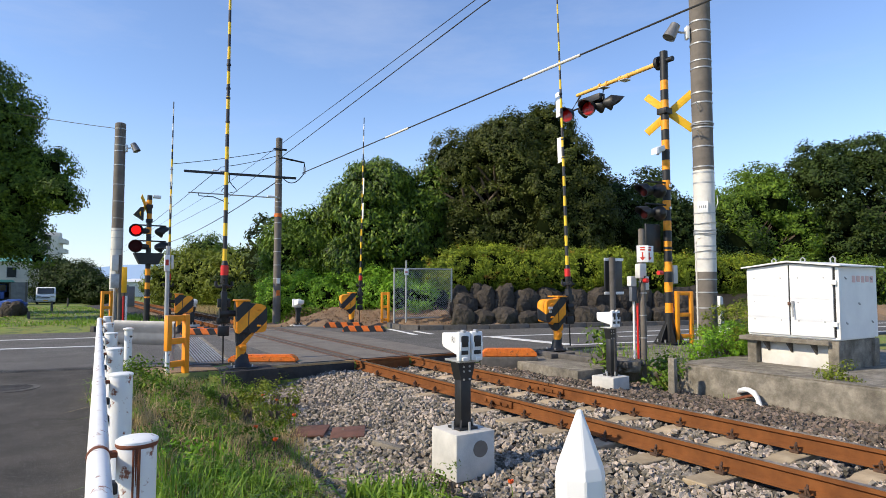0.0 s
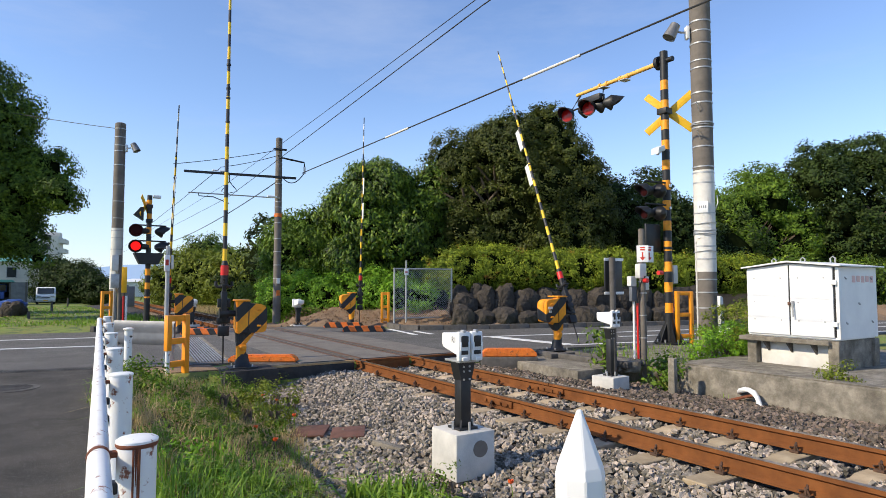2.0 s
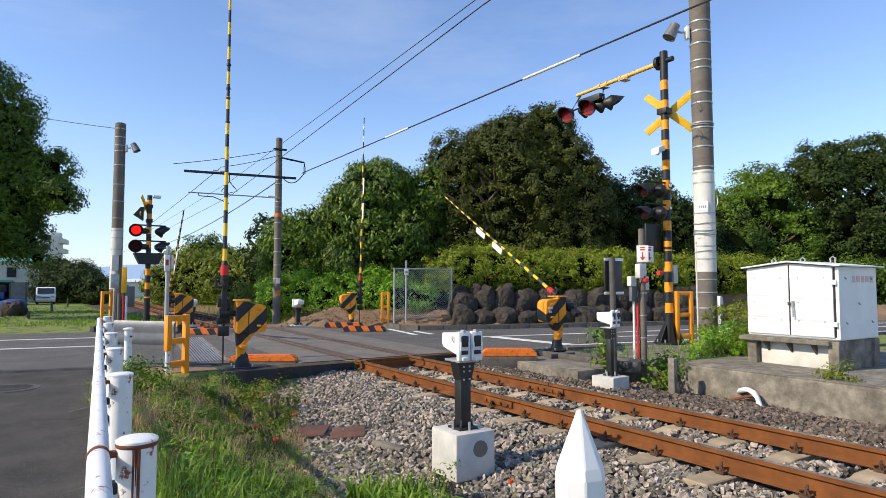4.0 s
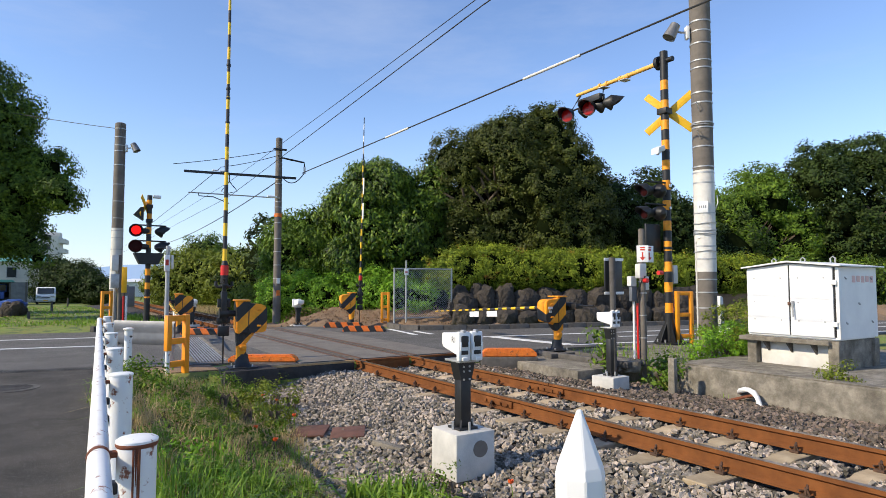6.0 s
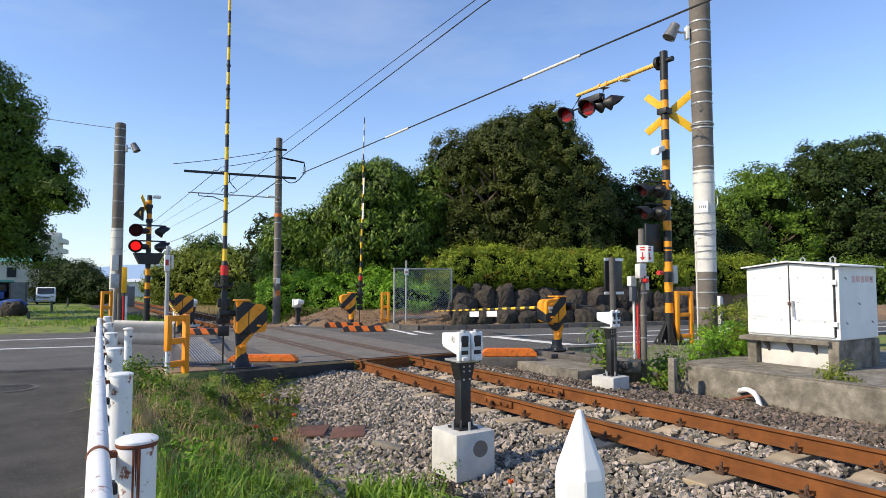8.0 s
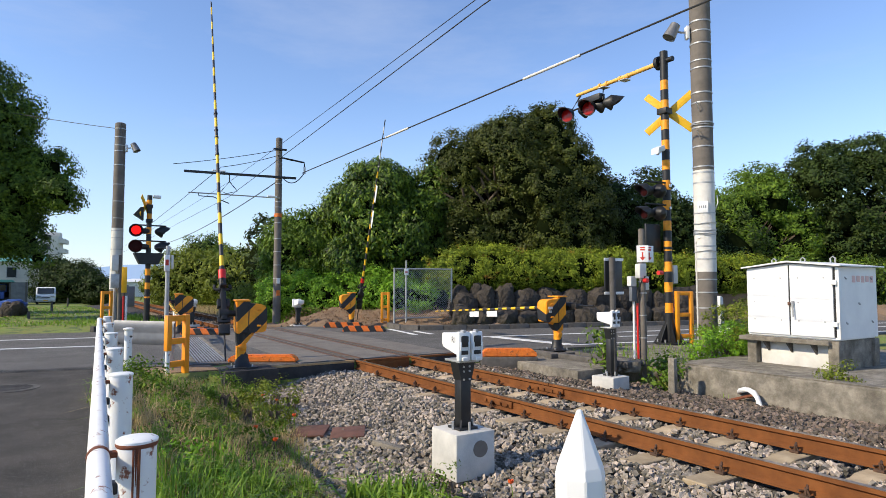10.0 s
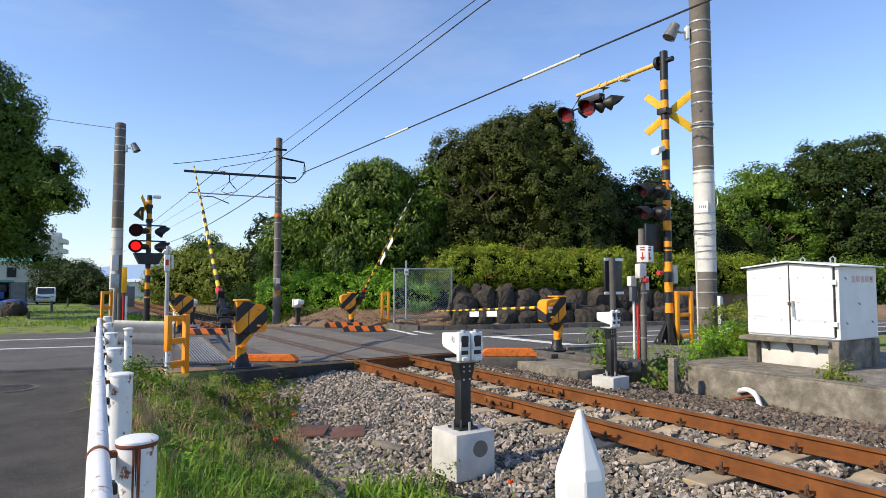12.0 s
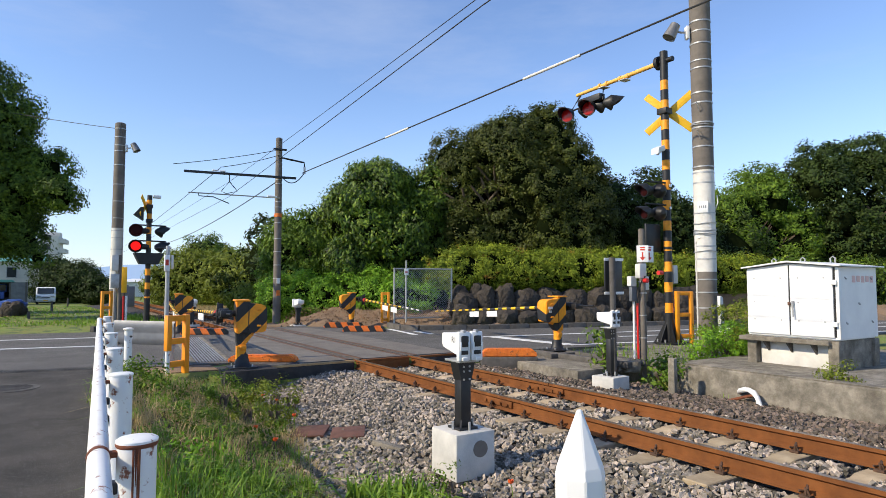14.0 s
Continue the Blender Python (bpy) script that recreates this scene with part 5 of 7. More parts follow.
def near_signal():
    root = thing("crossing_signal", place(12.0, 9.19, 0), "orange and black banded crossing signal with an overhanging arm", "crossing signal", "crossing signals")
    part("foot", lathe(B(), [(0.2, -0.05), (0.2, 0.03), (0.105, 0.035), (0.1, 0.7)], 20), BLACK, root, "black tubular foot")
    for k in range(6):
        a = k * math.pi / 3
        g = prism(B(), [(0.09, 0.03), (0.32, 0.03), (0.32, 0.06), (0.09, 0.5)], -0.008, 0.008, "y")
        bmesh.ops.rotate(g, verts=g.verts, matrix=Matrix.Rotation(a, 3, "Z"))
        part("gusset", g, BLACK, root)
        part("anchor_bolt", rod(B(), (0.27 * math.cos(a + 0.3), 0.27 * math.sin(a + 0.3), 0), (0.27 * math.cos(a + 0.3), 0.27 * math.sin(a + 0.3), 0.1), 0.018, seg=6), STEEL, root)
    part("flange", rod(B(), (0, 0, -0.05), (0, 0, 0.03), 0.36, seg=24), BLACK, root)
    part("pole", rod(B(), (0, 0, 0.72), (0, 0, 6.24), 0.092, 0.09, 20), POLE_BANDS, root, "pole with orange and black bands", Matrix.Translation((0, 0, -0.02)))
    part("pole_head", rod(B(), (0, 0, 6.21), (0, 0, 6.87), 0.092, 0.092, 20), BLACK, root)
    part("cross_pipe", rod(B(), (0.02, -0.24, 6.64), (0.02, 0.15, 6.64), 0.06), BLACK, root)
    part("arm_flange", rod(B(), (0.02, 0.11, 6.64), (0.02, 0.2, 6.64), 0.16, seg=20), BLACK, root)
    part("arm", rod(B(), (0.02, 0.2, 6.64), (0.02, 2.88, 6.58), 0.055, 0.045, 16), ARMPAINT, root, "yellow tubular overhead arm")
    for yy in (1.05, 1.3, 1.75, 2.0):
        part("arm_clamp", rod(B(), (0.02, yy, 6.612), (0.02, yy + 0.06, 6.611), 0.068), ARMPAINT, root)
    for yy in (1.1, 1.8):
        part("marker_plate", box(B(), -0.1, 0.14, yy, yy + 0.2, 6.52, 6.535, 0.003), POLEWHITE, root, "small pale plate under the arm")
    crossbuck(root, 5.42, -52, 0.68)
    part("crossbuck_clamp", box(B(), -0.12, 0.12, -0.12, 0.14, 5.36, 5.5, 0.01), BLACK, root)
    for z in (2.2, 1.95):
        part("pole_band", rod(B(), (0, 0, z - 0.03), (0, 0, z + 0.03), 0.1, seg=20), BLACK, root)
    # hanging lamps at the end of the arm
    part("lamp_hanger", tube(B(), [(0.02, 1.9, 6.58), (0.02, 1.95, 6.25), (0.02, 2.4, 6.2), (0.02, 3.1, 6.2), (0.02, 2.75, 6.54)], 0.03), BLACK, root)
    for yy, turn in ((2.3, -72), (3.1, -72), (1.8, 55), (2.12, 64), (2.7, 68)):
        lamp(root, Matrix.Translation((-0.12 if turn < 0 else 0.16, yy, 6.05 if turn < 0 else 6.13)) @ pose(0, 0, 0, 0, 0, turn), LENS_RED if turn < 0 else LENS, 0.2, 0.36)
    part("lamp_box", box(B(), -0.1, 0.12, 1.95, 2.75, 6.22, 6.4, 0.02), BLACK, root, "black terminal box above the lamps")
    for z in (3.52, 3.0):
        part("lamp_bar", rod(B(), (-0.7, 0.05, z + 0.2), (0.1, -0.05, z + 0.2), 0.022), BLACK, root)
        part("lamp_bar", rod(B(), (0, -0.1, z + 0.12), (0, 0.0, z + 0.12), 0.04), BLACK, root)
        lamp(root, Matrix.Translation((-0.62, 0.1, z)) @ pose(0, 0, 0, 0, 0, -104), LENS, 0.155)
        lamp(root, Matrix.Translation((-0.28, -0.02, z)) @ pose(0, 0, 0, 0, 0, 150), LENS, 0.17)
        part("round_marker", rod(B(), (0.0, -0.09, z + 0.13), (0.0, -0.11, z + 0.13), 0.035), WHITE, root)
    part("spotlight", tube(B(), [(-0.05, 0, 4.52), (-0.2, -0.02, 4.5), (-0.36, -0.05, 4.38)], 0.05), WHITE, root, "small white lamp")
    bm = prism(B(), [(-0.16, 4.5), (-0.42, 4.36), (-0.4, 4.5), (-0.2, 4.58)], -0.12, 0.08, "y")
    part("spotlight_shade", bm, WHITE, root)
    part("junction_box", box(B(), 0.1, 0.24, -0.08, 0.08, 1.38, 1.8, 0.012), POLEWHITE, root, "pale grey junction box")
    part("back_board", box(B(), -0.62, -0.12, 0.1, 0.15, 2.1, 2.75, 0.01), BLACK, root, "black equipment board")
    part("red_button", rod(B(), (-0.28, -0.05, 1.62), (-0.42, -0.05, 1.62), 0.05), RED, root)


near_signal()


def far_signal():
    root = thing("crossing_signal", place(2.64, 23.2, 0), "banded crossing signal with flashing red lamps and black hoods", "crossing signal", "crossing signals")
    part("foot", lathe(B(), [(0.2, -0.05), (0.2, 0.03), (0.1, 0.035), (0.095, 0.9)], 20), BLACK, root)
    part("pole", rod(B(), (0, 0, 0.9), (0, 0, 4.45), 0.085, 0.08, 20), POLE_BANDS, root, "pole with orange and black bands")
    crossbuck(root, 4.05, 62, 0.5)
    part("crossbuck_clamp", box(B(), -0.1, 0.1, -0.1, 0.14, 4.0, 4.12, 0.01), BLACK, root)
    part("speaker", prism(B(), [(-0.2, 3.55), (-0.5, 3.75), (-0.3, 4.0), (-0.2, 4.0)], -0.25, 0.05, "y"), BLACK, root, "black loudspeaker horn")
    part("shade_lamp", box(B(), 0.1, 0.35, -0.1, 0.1, 4.36, 4.46, 0.02), WHITE, root, "small white shaded lamp")
    hood = prism(B(), [(-0.46, 2.44), (0.48, 2.44), (0.3, 2.06), (-0.28, 2.06)], -0.25, 0.25, "y")
    part("bell_hood", hood, BLACK, root, "black tapered bell housing")
    part("arm_bracket", box(B(), -0.1, 0.1, -0.12, 0.12, 3.5, 3.62, 0.01), BLACK, root)
    for z in (3.2, 2.66):
        part("lamp_bar", rod(B(), (-0.52, -0.05, z + 0.2), (0.55, 0.0, z + 0.2), 0.025), BLACK, root)
        part("lamp_bar", rod(B(), (-0.35, -0.05, z), (0, 0.0, z), 0.1), BLACK, root)
        facing = -ROT + 27
        l1 = lamp(root, Matrix.Translation((-0.42, -0.24, z)) @ pose(0, 0, 0, 0, 0, facing), LENS, 0.22, 0.16)
        lamp(root, Matrix.Translation((0.4, 0.1, z)) @ pose(0, 0, 0, 0, 0, 95), LENS, 0.2, 0.3)
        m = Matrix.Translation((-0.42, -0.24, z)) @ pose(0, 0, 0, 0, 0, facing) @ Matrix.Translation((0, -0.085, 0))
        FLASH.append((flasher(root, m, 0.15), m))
    part("control_box", box(B(), -0.65, -0.35, 0.3, 0.5, 0.6, 1.3, 0.02), PLATE_GREY, root)


far_signal()


# ---- posts and signs by the crossing ----
def emergency_post():
    root = thing("emergency_button_post", place(8.93, 7.4, -0.1), "concrete post with emergency button boxes and arrow signs", "emergency post")
    part("post", rod(B(), (0, 0, -0.2), (0, 0, 2.46), 0.065, 0.055, 20), POLE, root)
    for k, a in enumerate((-60, -5)):
        m = pose(-0.085 if k == 0 else 0.085, -0.09, 2.0, 0, 0, -32 + (22 if k else -22))
        s = part("arrow_sign", box(B(), -0.1, 0.1, -0.006, 0.006, -0.15, 0.15, 0.003), WHITE, root, "white sign with a red arrow", m)
        bm = box(B(), -0.012, 0.012, -0.009, -0.006, -0.07, 0.03)
        prism(bm, [(-0.05, -0.06), (0.0, -0.12), (0.05, -0.06)], -0.009, -0.006, "y")
        part("arrow", bm, TEXT_RED, s)
        part("lettering", box(B(), -0.04, 0.04, -0.009, -0.006, 0.06, 0.09), TEXT_RED, s)
        part("lettering", box(B(), -0.045, 0.045, -0.009, -0.006, 0.105, 0.125), TEXT_RED, s)
    part("button_box", box(B(), -0.22, -0.04, -0.14, -0.02, 1.56, 1.82, 0.02), POLEWHITE, root, "pale grey button box")
    part("button", rod(B(), (-0.12, -0.14, 1.52), (-0.12, -0.22, 1.52), 0.04), RED, root, "red push button")
    part("junction_box", box(B(), -0.27, -0.12, 0.02, 0.12, 1.42, 1.6, 0.015), POLEWHITE, root, "pale grey junction box")
    part("junction_box", box(B(), 0.07, 0.22, 0.02, 0.14, 1.35, 1.6, 0.015), POLEWHITE, root, "pale grey junction box")
    part("cable_cover", box(B(), -0.24, -0.1, 0.03, 0.1, 1.15, 1.42, 0.01), PLATE_GREY, root, "dull grey cable cover")
    part("cable_tube", tube(B(), [(-0.1, 0.03, 0.0), (-0.1, 0.03, 0.5), (-0.1, 0.03, 1.12)], 0.02), RED, root, "red plastic cable tube")
    part("cable", tube(B(), [(-0.1, 0.03, 1.12), (-0.11, -0.02, 1.35), (-0.12, -0.08, 1.5), (-0.1, -0.15, 1.6)], 0.012), BLACK, root, "thin black cable")
    part("cable_tube", rod(B(), (-0.14, 0.08, 0.05), (-0.14, 0.08, 1.15), 0.022), WHITE, root, "white plastic cable tube")
    for z in (0.5, 0.9, 1.3, 1.5, 1.82):
        part("steel_band", band(B(), 0.07, z, 0.02), STEEL, root)


emergency_post()


def back_board():
    root = thing("signboard", place(7.5, 6.8, -0.1), "black sign board seen from behind on a steel pole", "sign")
    part("pole", rod(B(), (0, 0, -0.2), (0, 0, 1.88), 0.048, seg=18), CONC_DARK, root)
    part("board", box(B(), -0.09, 0.31, 0.07, 0.1, 1.28, 1.86, 0.008), BLACK, root, "black enamelled board")
    for z in (1.29, 1.83):
        part("rail", box(B(), -0.11, 0.33, 0.06, 0.075, z, z + 0.045, 0.004), WHITE, root)
    part("board_mark", box(B(), 0.05, 0.11, 0.064, 0.07, 1.36, 1.38), WHITE, root)


back_board()


def mesh_fence():
    root = thing("mesh_fence", place(9.5, 18.06, 0.02, -7), "galvanised chain-link fence panel by the boulders", "fence")
    w, h = 2.12, 1.9
    for x in (0, w):
        part("post", rod(B(), (x, 0, -0.2), (x, 0, h), 0.03), STEEL, root)
    for z in (0.22, h - 0.03):
        part("rail", rod(B(), (0, 0, z), (w, 0, z), 0.024), STEEL, root)
    part("sign_post", rod(B(), (0.4, -0.06, -0.1), (0.4, -0.06, h + 0.25), 0.028), STEEL, root)
    s = part("sign", box(B(), 0.32, 0.47, -0.1, -0.09, h - 0.25, h - 0.03, 0.002), WHITE, root, "small white sign")
    part("lettering", box(B(), 0.35, 0.44, -0.103, -0.1, h - 0.16, h - 0.12), TEXT_RED, s)
    bm = B()
    step = 0.075
    k = -h
    while k < w:
        for d in (1, -1):
            a0, a1 = max(0.0, k), min(w, k + h - 0.25)
            if a1 > a0 + 0.02:
                z0, z1 = 0.22 + (a0 - k), 0.22 + (a1 - k)
                if d < 0:
                    rod(bm, (w - a0, 0, z0), (w - a1, 0, z1), 0.0032, seg=3, caps=False)
                else:
                    rod(bm, (a0, 0, z0), (a1, 0, z1), 0.0032, seg=3, caps=False)
        k += step
    part("chain_link", bm, STEEL, root, "galvanised wire mesh", smooth=False)


mesh_fence()


# ---- boulders and kerbs ----
def boulder(x, y, z, w, d, h, seed, group="boulders"):
    rng = random.Random(seed)
    bm = B()
    bmesh.ops.create_icosphere(bm, subdivisions=3, radius=1.0)
    off = Vector((seed * 1.7, seed * 0.3, 0))
    for v in bm.verts:
        c = v.co.copy()
        k = 1 + 0.22 * noise.noise(c * 1.3 + off) + 0.13 * noise.noise(c * 2.7 + off) + 0.1 * noise.noise(c * 6.0 + off)
        c = Vector((math.copysign(abs(c.x) ** 0.8, c.x), math.copysign(abs(c.y) ** 0.8, c.y), math.copysign(abs(c.z) ** 0.75, c.z))) * k
        v.co = Vector((c.x * w / 2, c.y * d / 2, c.z * h / 2))
    m = pose(x, y, z + h * 0.42, rng.uniform(-8, 8), rng.uniform(-14, 14), rng.uniform(0, 40))
    solo("boulder", bm, ROCK, m, "dark grey weathered boulder in the planting bank", "boulder", group)


def build_bank():
    rng = random.Random(41)
    # upper stones stand on a low earth bank behind the lower row
    xs, ys = np.linspace(-6.5, 21, 140), np.linspace(19.4, 34, 70)
    gx, gy = np.meshgrid(xs, ys)
    front = 20.0 + 0.2 * np.clip(gx, 0, 40)
    rise = np.clip((gy - front) / 2.2, 0, 1) * np.clip((gx + 5.8) / 1.5, 0, 1)
    gz = -0.08 + 0.5 * rise + (rise > 0) * (0.09 * np.sin(gx * 2.3 + 1) * np.cos(gy * 2.9) + 0.05 * np.sin(gx * 6.1 + gy * 5.3))
    gz = gz + np.random.default_rng(8).normal(0, 0.03, gz.shape) * (rise > 0)
    nx, ny = len(xs), len(ys)
    i = (np.arange(ny - 1)[:, None] * nx + np.arange(nx - 1)).ravel()
    ob = new("planting_bank", mesh_of("planting_bank", np.stack([gx, gy, gz], -1).reshape(-1, 3).tolist(), np.stack([i, i + 1, i + nx + 1, i + nx], 1).tolist(), EARTH, True))
    tagged(ob, "bare brown earth bank behind the kerb", "bank", kind="structure")
    bm = prism(B(), [(0.2, 22.6), (9.2, 23.6), (18, 26.8), (18, 34), (0.5, 31)], 0.3, 1.0, "z")
    solo("planting_bank", bm, EARTH, pose(0, 0, 0), "raised earth bank held by the boulders", "bank", kind="structure")
    x, k = 0.3, 0
    while x < 9.6:
        w = rng.uniform(0.62, 0.98)
        y = 20.55 + 0.2 * max(0, x) + rng.uniform(-0.1, 0.15)
        boulder(x + w / 2, y, -0.06, w * 1.0, rng.uniform(0.6, 0.8), rng.uniform(0.5, 0.8), 60 + k)
        x, k = x + w * 0.86, k + 1
    x = 0.2
    while x < 9.8:
        w = rng.uniform(0.75, 1.2)
        y = 21.4 + 0.2 * max(0, x) + rng.uniform(-0.1, 0.15)
        boulder(x + w / 2, y, 0.12, w * 1.1, rng.uniform(0.8, 1.0), rng.uniform(1.0, 1.4), 90 + k)
        x, k = x + w * 0.84, k + 1
    for x, y, w, h in ((0.55, 21.5, 0.6, 1.3), (1.15, 21.7, 0.55, 1.35), (10.5, 24.2, 1.1, 0.8), (12.0, 25.0, 1.0, 0.7), (13.4, 25.6, 0.9, 0.6)):
        boulder(x, y, 0.15, w, 0.6, h, int(x * 10) + 200)


build_bank()


def kerb_run(points, w, h, label, material=None):
    root = thing("kerb", pose(0, 0, 0), label, "kerb", kind="structure")
    for p, q in zip(points, points[1:]):
        p, q = Vector((*p, 0)), Vector((*q, 0))
        d = q - p
        n = max(1, int(d.length / 0.6))
        a = math.degrees(math.atan2(d.y, d.x))
        for k in range(n):
            c = p + d * ((k + 0.5) / n)
            l = d.length / n
            bm = box(B(), -l / 2 + 0.004, l / 2 - 0.004, -w / 2, w / 2, -0.2, h, 0.015)
            part("kerb_stone", bm, material or CONC_DARK, root, "", pose(c.x, c.y, random.uniform(-0.004, 0.004), 0, 0, a))


kerb_run([(-1.75, 19.9), (-1.25, 18.55), (-0.7, 18.3), (1.4, 18.75), (7.1, 20.5), (16, 23.4)], 0.16, 0.14, "weathered dark concrete kerb along the far roadside")
kerb_run([(-10.3, 18.0), (-9.6, 18.9), (-9.3, 20.0)], 0.25, 0.13, "rounded dark concrete kerb at the park corner", TARRED)


def litter():
    # clods and dead leaves on the bare bank
    rng = np.random.default_rng(21)
    x, y = rng.uniform(-5.4, 0.4, 1500), rng.uniform(20.2, 22.4, 1500)
    blades("dead_leaves", x, y, 0.02 + 0.22 * np.clip(y - 20.0, 0, 2.2), 0.06, 0.03, STRAWBROWN, "brown dead leaves and clods on the bank", 31, Matrix.Identity(4), 1.2)


# ---- hedges and shrubs ----
def hedge_row(x0, y0, x1, y1, w, h, seed, z=0.0, step=0.55):
    """Overlapping lobes along a line, as lobes for a clipped hedge or shrub bank."""
    rng = random.Random(seed)
    p, q = Vector((x0, y0)), Vector((x1, y1))
    n = max(2, int((q - p).length / (w * step)))
    out = []
    for k in range(n + 1):
        c = p.lerp(q, k / n)
        hh = h * rng.uniform(0.88, 1.06)
        out.append((c.x, c.y + rng.uniform(-0.1, 0.1) * w, z + hh * 0.5, w * 0.55 * rng.uniform(0.9, 1.15), w * 0.52, hh * 0.53))
    return out


def shrub(name, lobes, count, size, material, label, seed, category="hedge"):
    root = thing(name, pose(0, 0, 0), label, category)
    rng = random.Random(seed)
    bm = B()
    for x, y, z, a, b, c in lobes:
        for k in range(2):
            branch(bm, Vector((x + rng.uniform(-a, a) * 0.4, y, z - c * 0.95)), Vector((rng.uniform(-0.4, 0.4), rng.uniform(-0.4, 0.4), 1)).normalized(), c * 0.6, 0.03, 1, rng)
    tagged(part("stem", bm, BARK, root, "brown woody stems"), kind="stuff")
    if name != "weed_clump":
        part("inner_foliage", core_of(B(), lobes, 0.68, seed), CORE, root, "near-black core painted as the shade inside the foliage")
    v, f = leaves(lobes, count, size, seed, shell=0.2)
    ob = new("foliage", mesh_of("foliage", v.tolist(), f.tolist(), material))
    ob.parent = root
    return root


shrub("hedge", hedge_row(-6.4, 24.2, -1.7, 23.3, 1.5, 1.72, 3), 46000, 0.045, LEAF_HEDGE, "dense bright green hedge beside the line", 31)
shrub("hedge", hedge_row(-9.2, 29.0, -6.4, 26.0, 1.4, 1.3, 4), 8000, 0.08, LEAF_YELLOW, "loose yellow-green hedge by the catenary mast", 32)
shrub("shrub", hedge_row(0.7, 22.5, 6.4, 23.5, 1.9, 1.5, 5, 1.12), 64000, 0.04, LEAF_AZALEA, "low spreading shrub with reddish new tips over the boulders", 33, "shrub")
shrub("shrub", hedge_row(6.8, 23.4, 12.6, 25.6, 1.7, 1.45, 6, 0.95), 40000, 0.045, LEAF_AZALEA, "clipped yellow-green shrub row over the boulders", 34, "shrub")
shrub("hedge", hedge_row(12.6, 27.0, 20.0, 29.5, 2.2, 2.2, 7, 0.2), 22000, 0.08, LEAF, "green hedge behind the equipment cabinet", 35)
shrub("thicket", hedge_row(-20.0, 44.0, -10.5, 37.0, 3.0, 3.4, 8), 30000, 0.085, LEAF_YELLOW, "pale yellow-green thicket beyond the far track", 36, "thicket")
shrub("thicket", hedge_row(-12.0, 40.0, -8.5, 34.0, 2.2, 2.0, 9), 13000, 0.075, LEAF_YELLOW, "yellow-green bush beside the far track", 37, "thicket")
shrub("thicket", hedge_row(-9.0, 36.0, 30.0, 40.0, 6.5, 5.0, 10), 28000, 0.16, LEAF_DEEP_SHADE, "dark belt of trees closing the view behind", 38, "thicket")
# dark leaf colour here stands for the shade between the trees
shrub("thicket", hedge_row(-5.5, 31.0, 15.0, 32.0, 3.5, 5.2, 12), 34000, 0.095, LEAF_DEEP_SHADE, "undergrowth between the big trees, leaves darkened as shade", 43, "thicket")
shrub("thicket", hedge_row(-38.2, 59.5, -35.0, 59.0, 2.6, 3.9, 11, -0.4), 15000, 0.12, LEAF_DEEP_SHADE, "dark hedge bushes behind the parked van", 39, "thicket")
shrub("thicket", hedge_row(-34.0, 58.5, -31.5, 57.5, 1.6, 2.5, 13, -0.4), 8000, 0.11, LEAF_DEEP_SHADE, "low green bushes at the end of the park", 44, "thicket")
shrub("shrub", hedge_row(-1.6, 22.4, 0.4, 22.7, 0.9, 1.25, 17, 0.2), 5200, 0.055, LEAF_HEDGE, "leafy green shrubs behind the mesh fence", 48, "shrub")
shrub("weed_clump", hedge_row(4.75, 10.95, 5.6, 11.2, 0.55, 0.62, 14, -0.05), 7500, 0.024, LEAF_HEDGE, "leafy bright green weeds around the pole foot", 40, "weeds")
shrub("weed_clump", hedge_row(5.2, 11.3, 6.6, 12.6, 0.8, 0.95, 15, -0.05), 9500, 0.025, LEAF_YELLOW, "leafy green weeds behind the cabinet stand", 41, "weeds")
shrub("weed_clump", [(3.42, 9.7, -0.05, 0.16, 0.16, 0.2), (3.66, 9.85, -0.08, 0.14, 0.16, 0.16)], 620, 0.04, LEAF_BRIGHT, "green weeds around the stub post", 42, "weeds")
shrub("weed_clump", [(0.02, 4.85, -0.2, 0.12, 0.06, 0.07)], 140, 0.018, LEAF_BRIGHT, "small weeds at the foot of the sensor base", 50, "weeds")
shrub("weed_clump", [(2.74, 10.5, 0.28, 0.08, 0.08, 0.3)], 240, 0.045, LEAF_BRIGHT, "tall green weed beside the sensor post", 45, "weeds")
shrub("weed_clump", [(-3.3, 6.7, 0.1, 0.28, 0.3, 0.36), (-3.7, 7.3, 0.05, 0.28, 0.3, 0.36), (-3.05, 6.75, 0.0, 0.2, 0.2, 0.26)], 3400, 0.024, LEAF_BRIGHT, "dark green weeds by the guard fence", 46, "weeds")
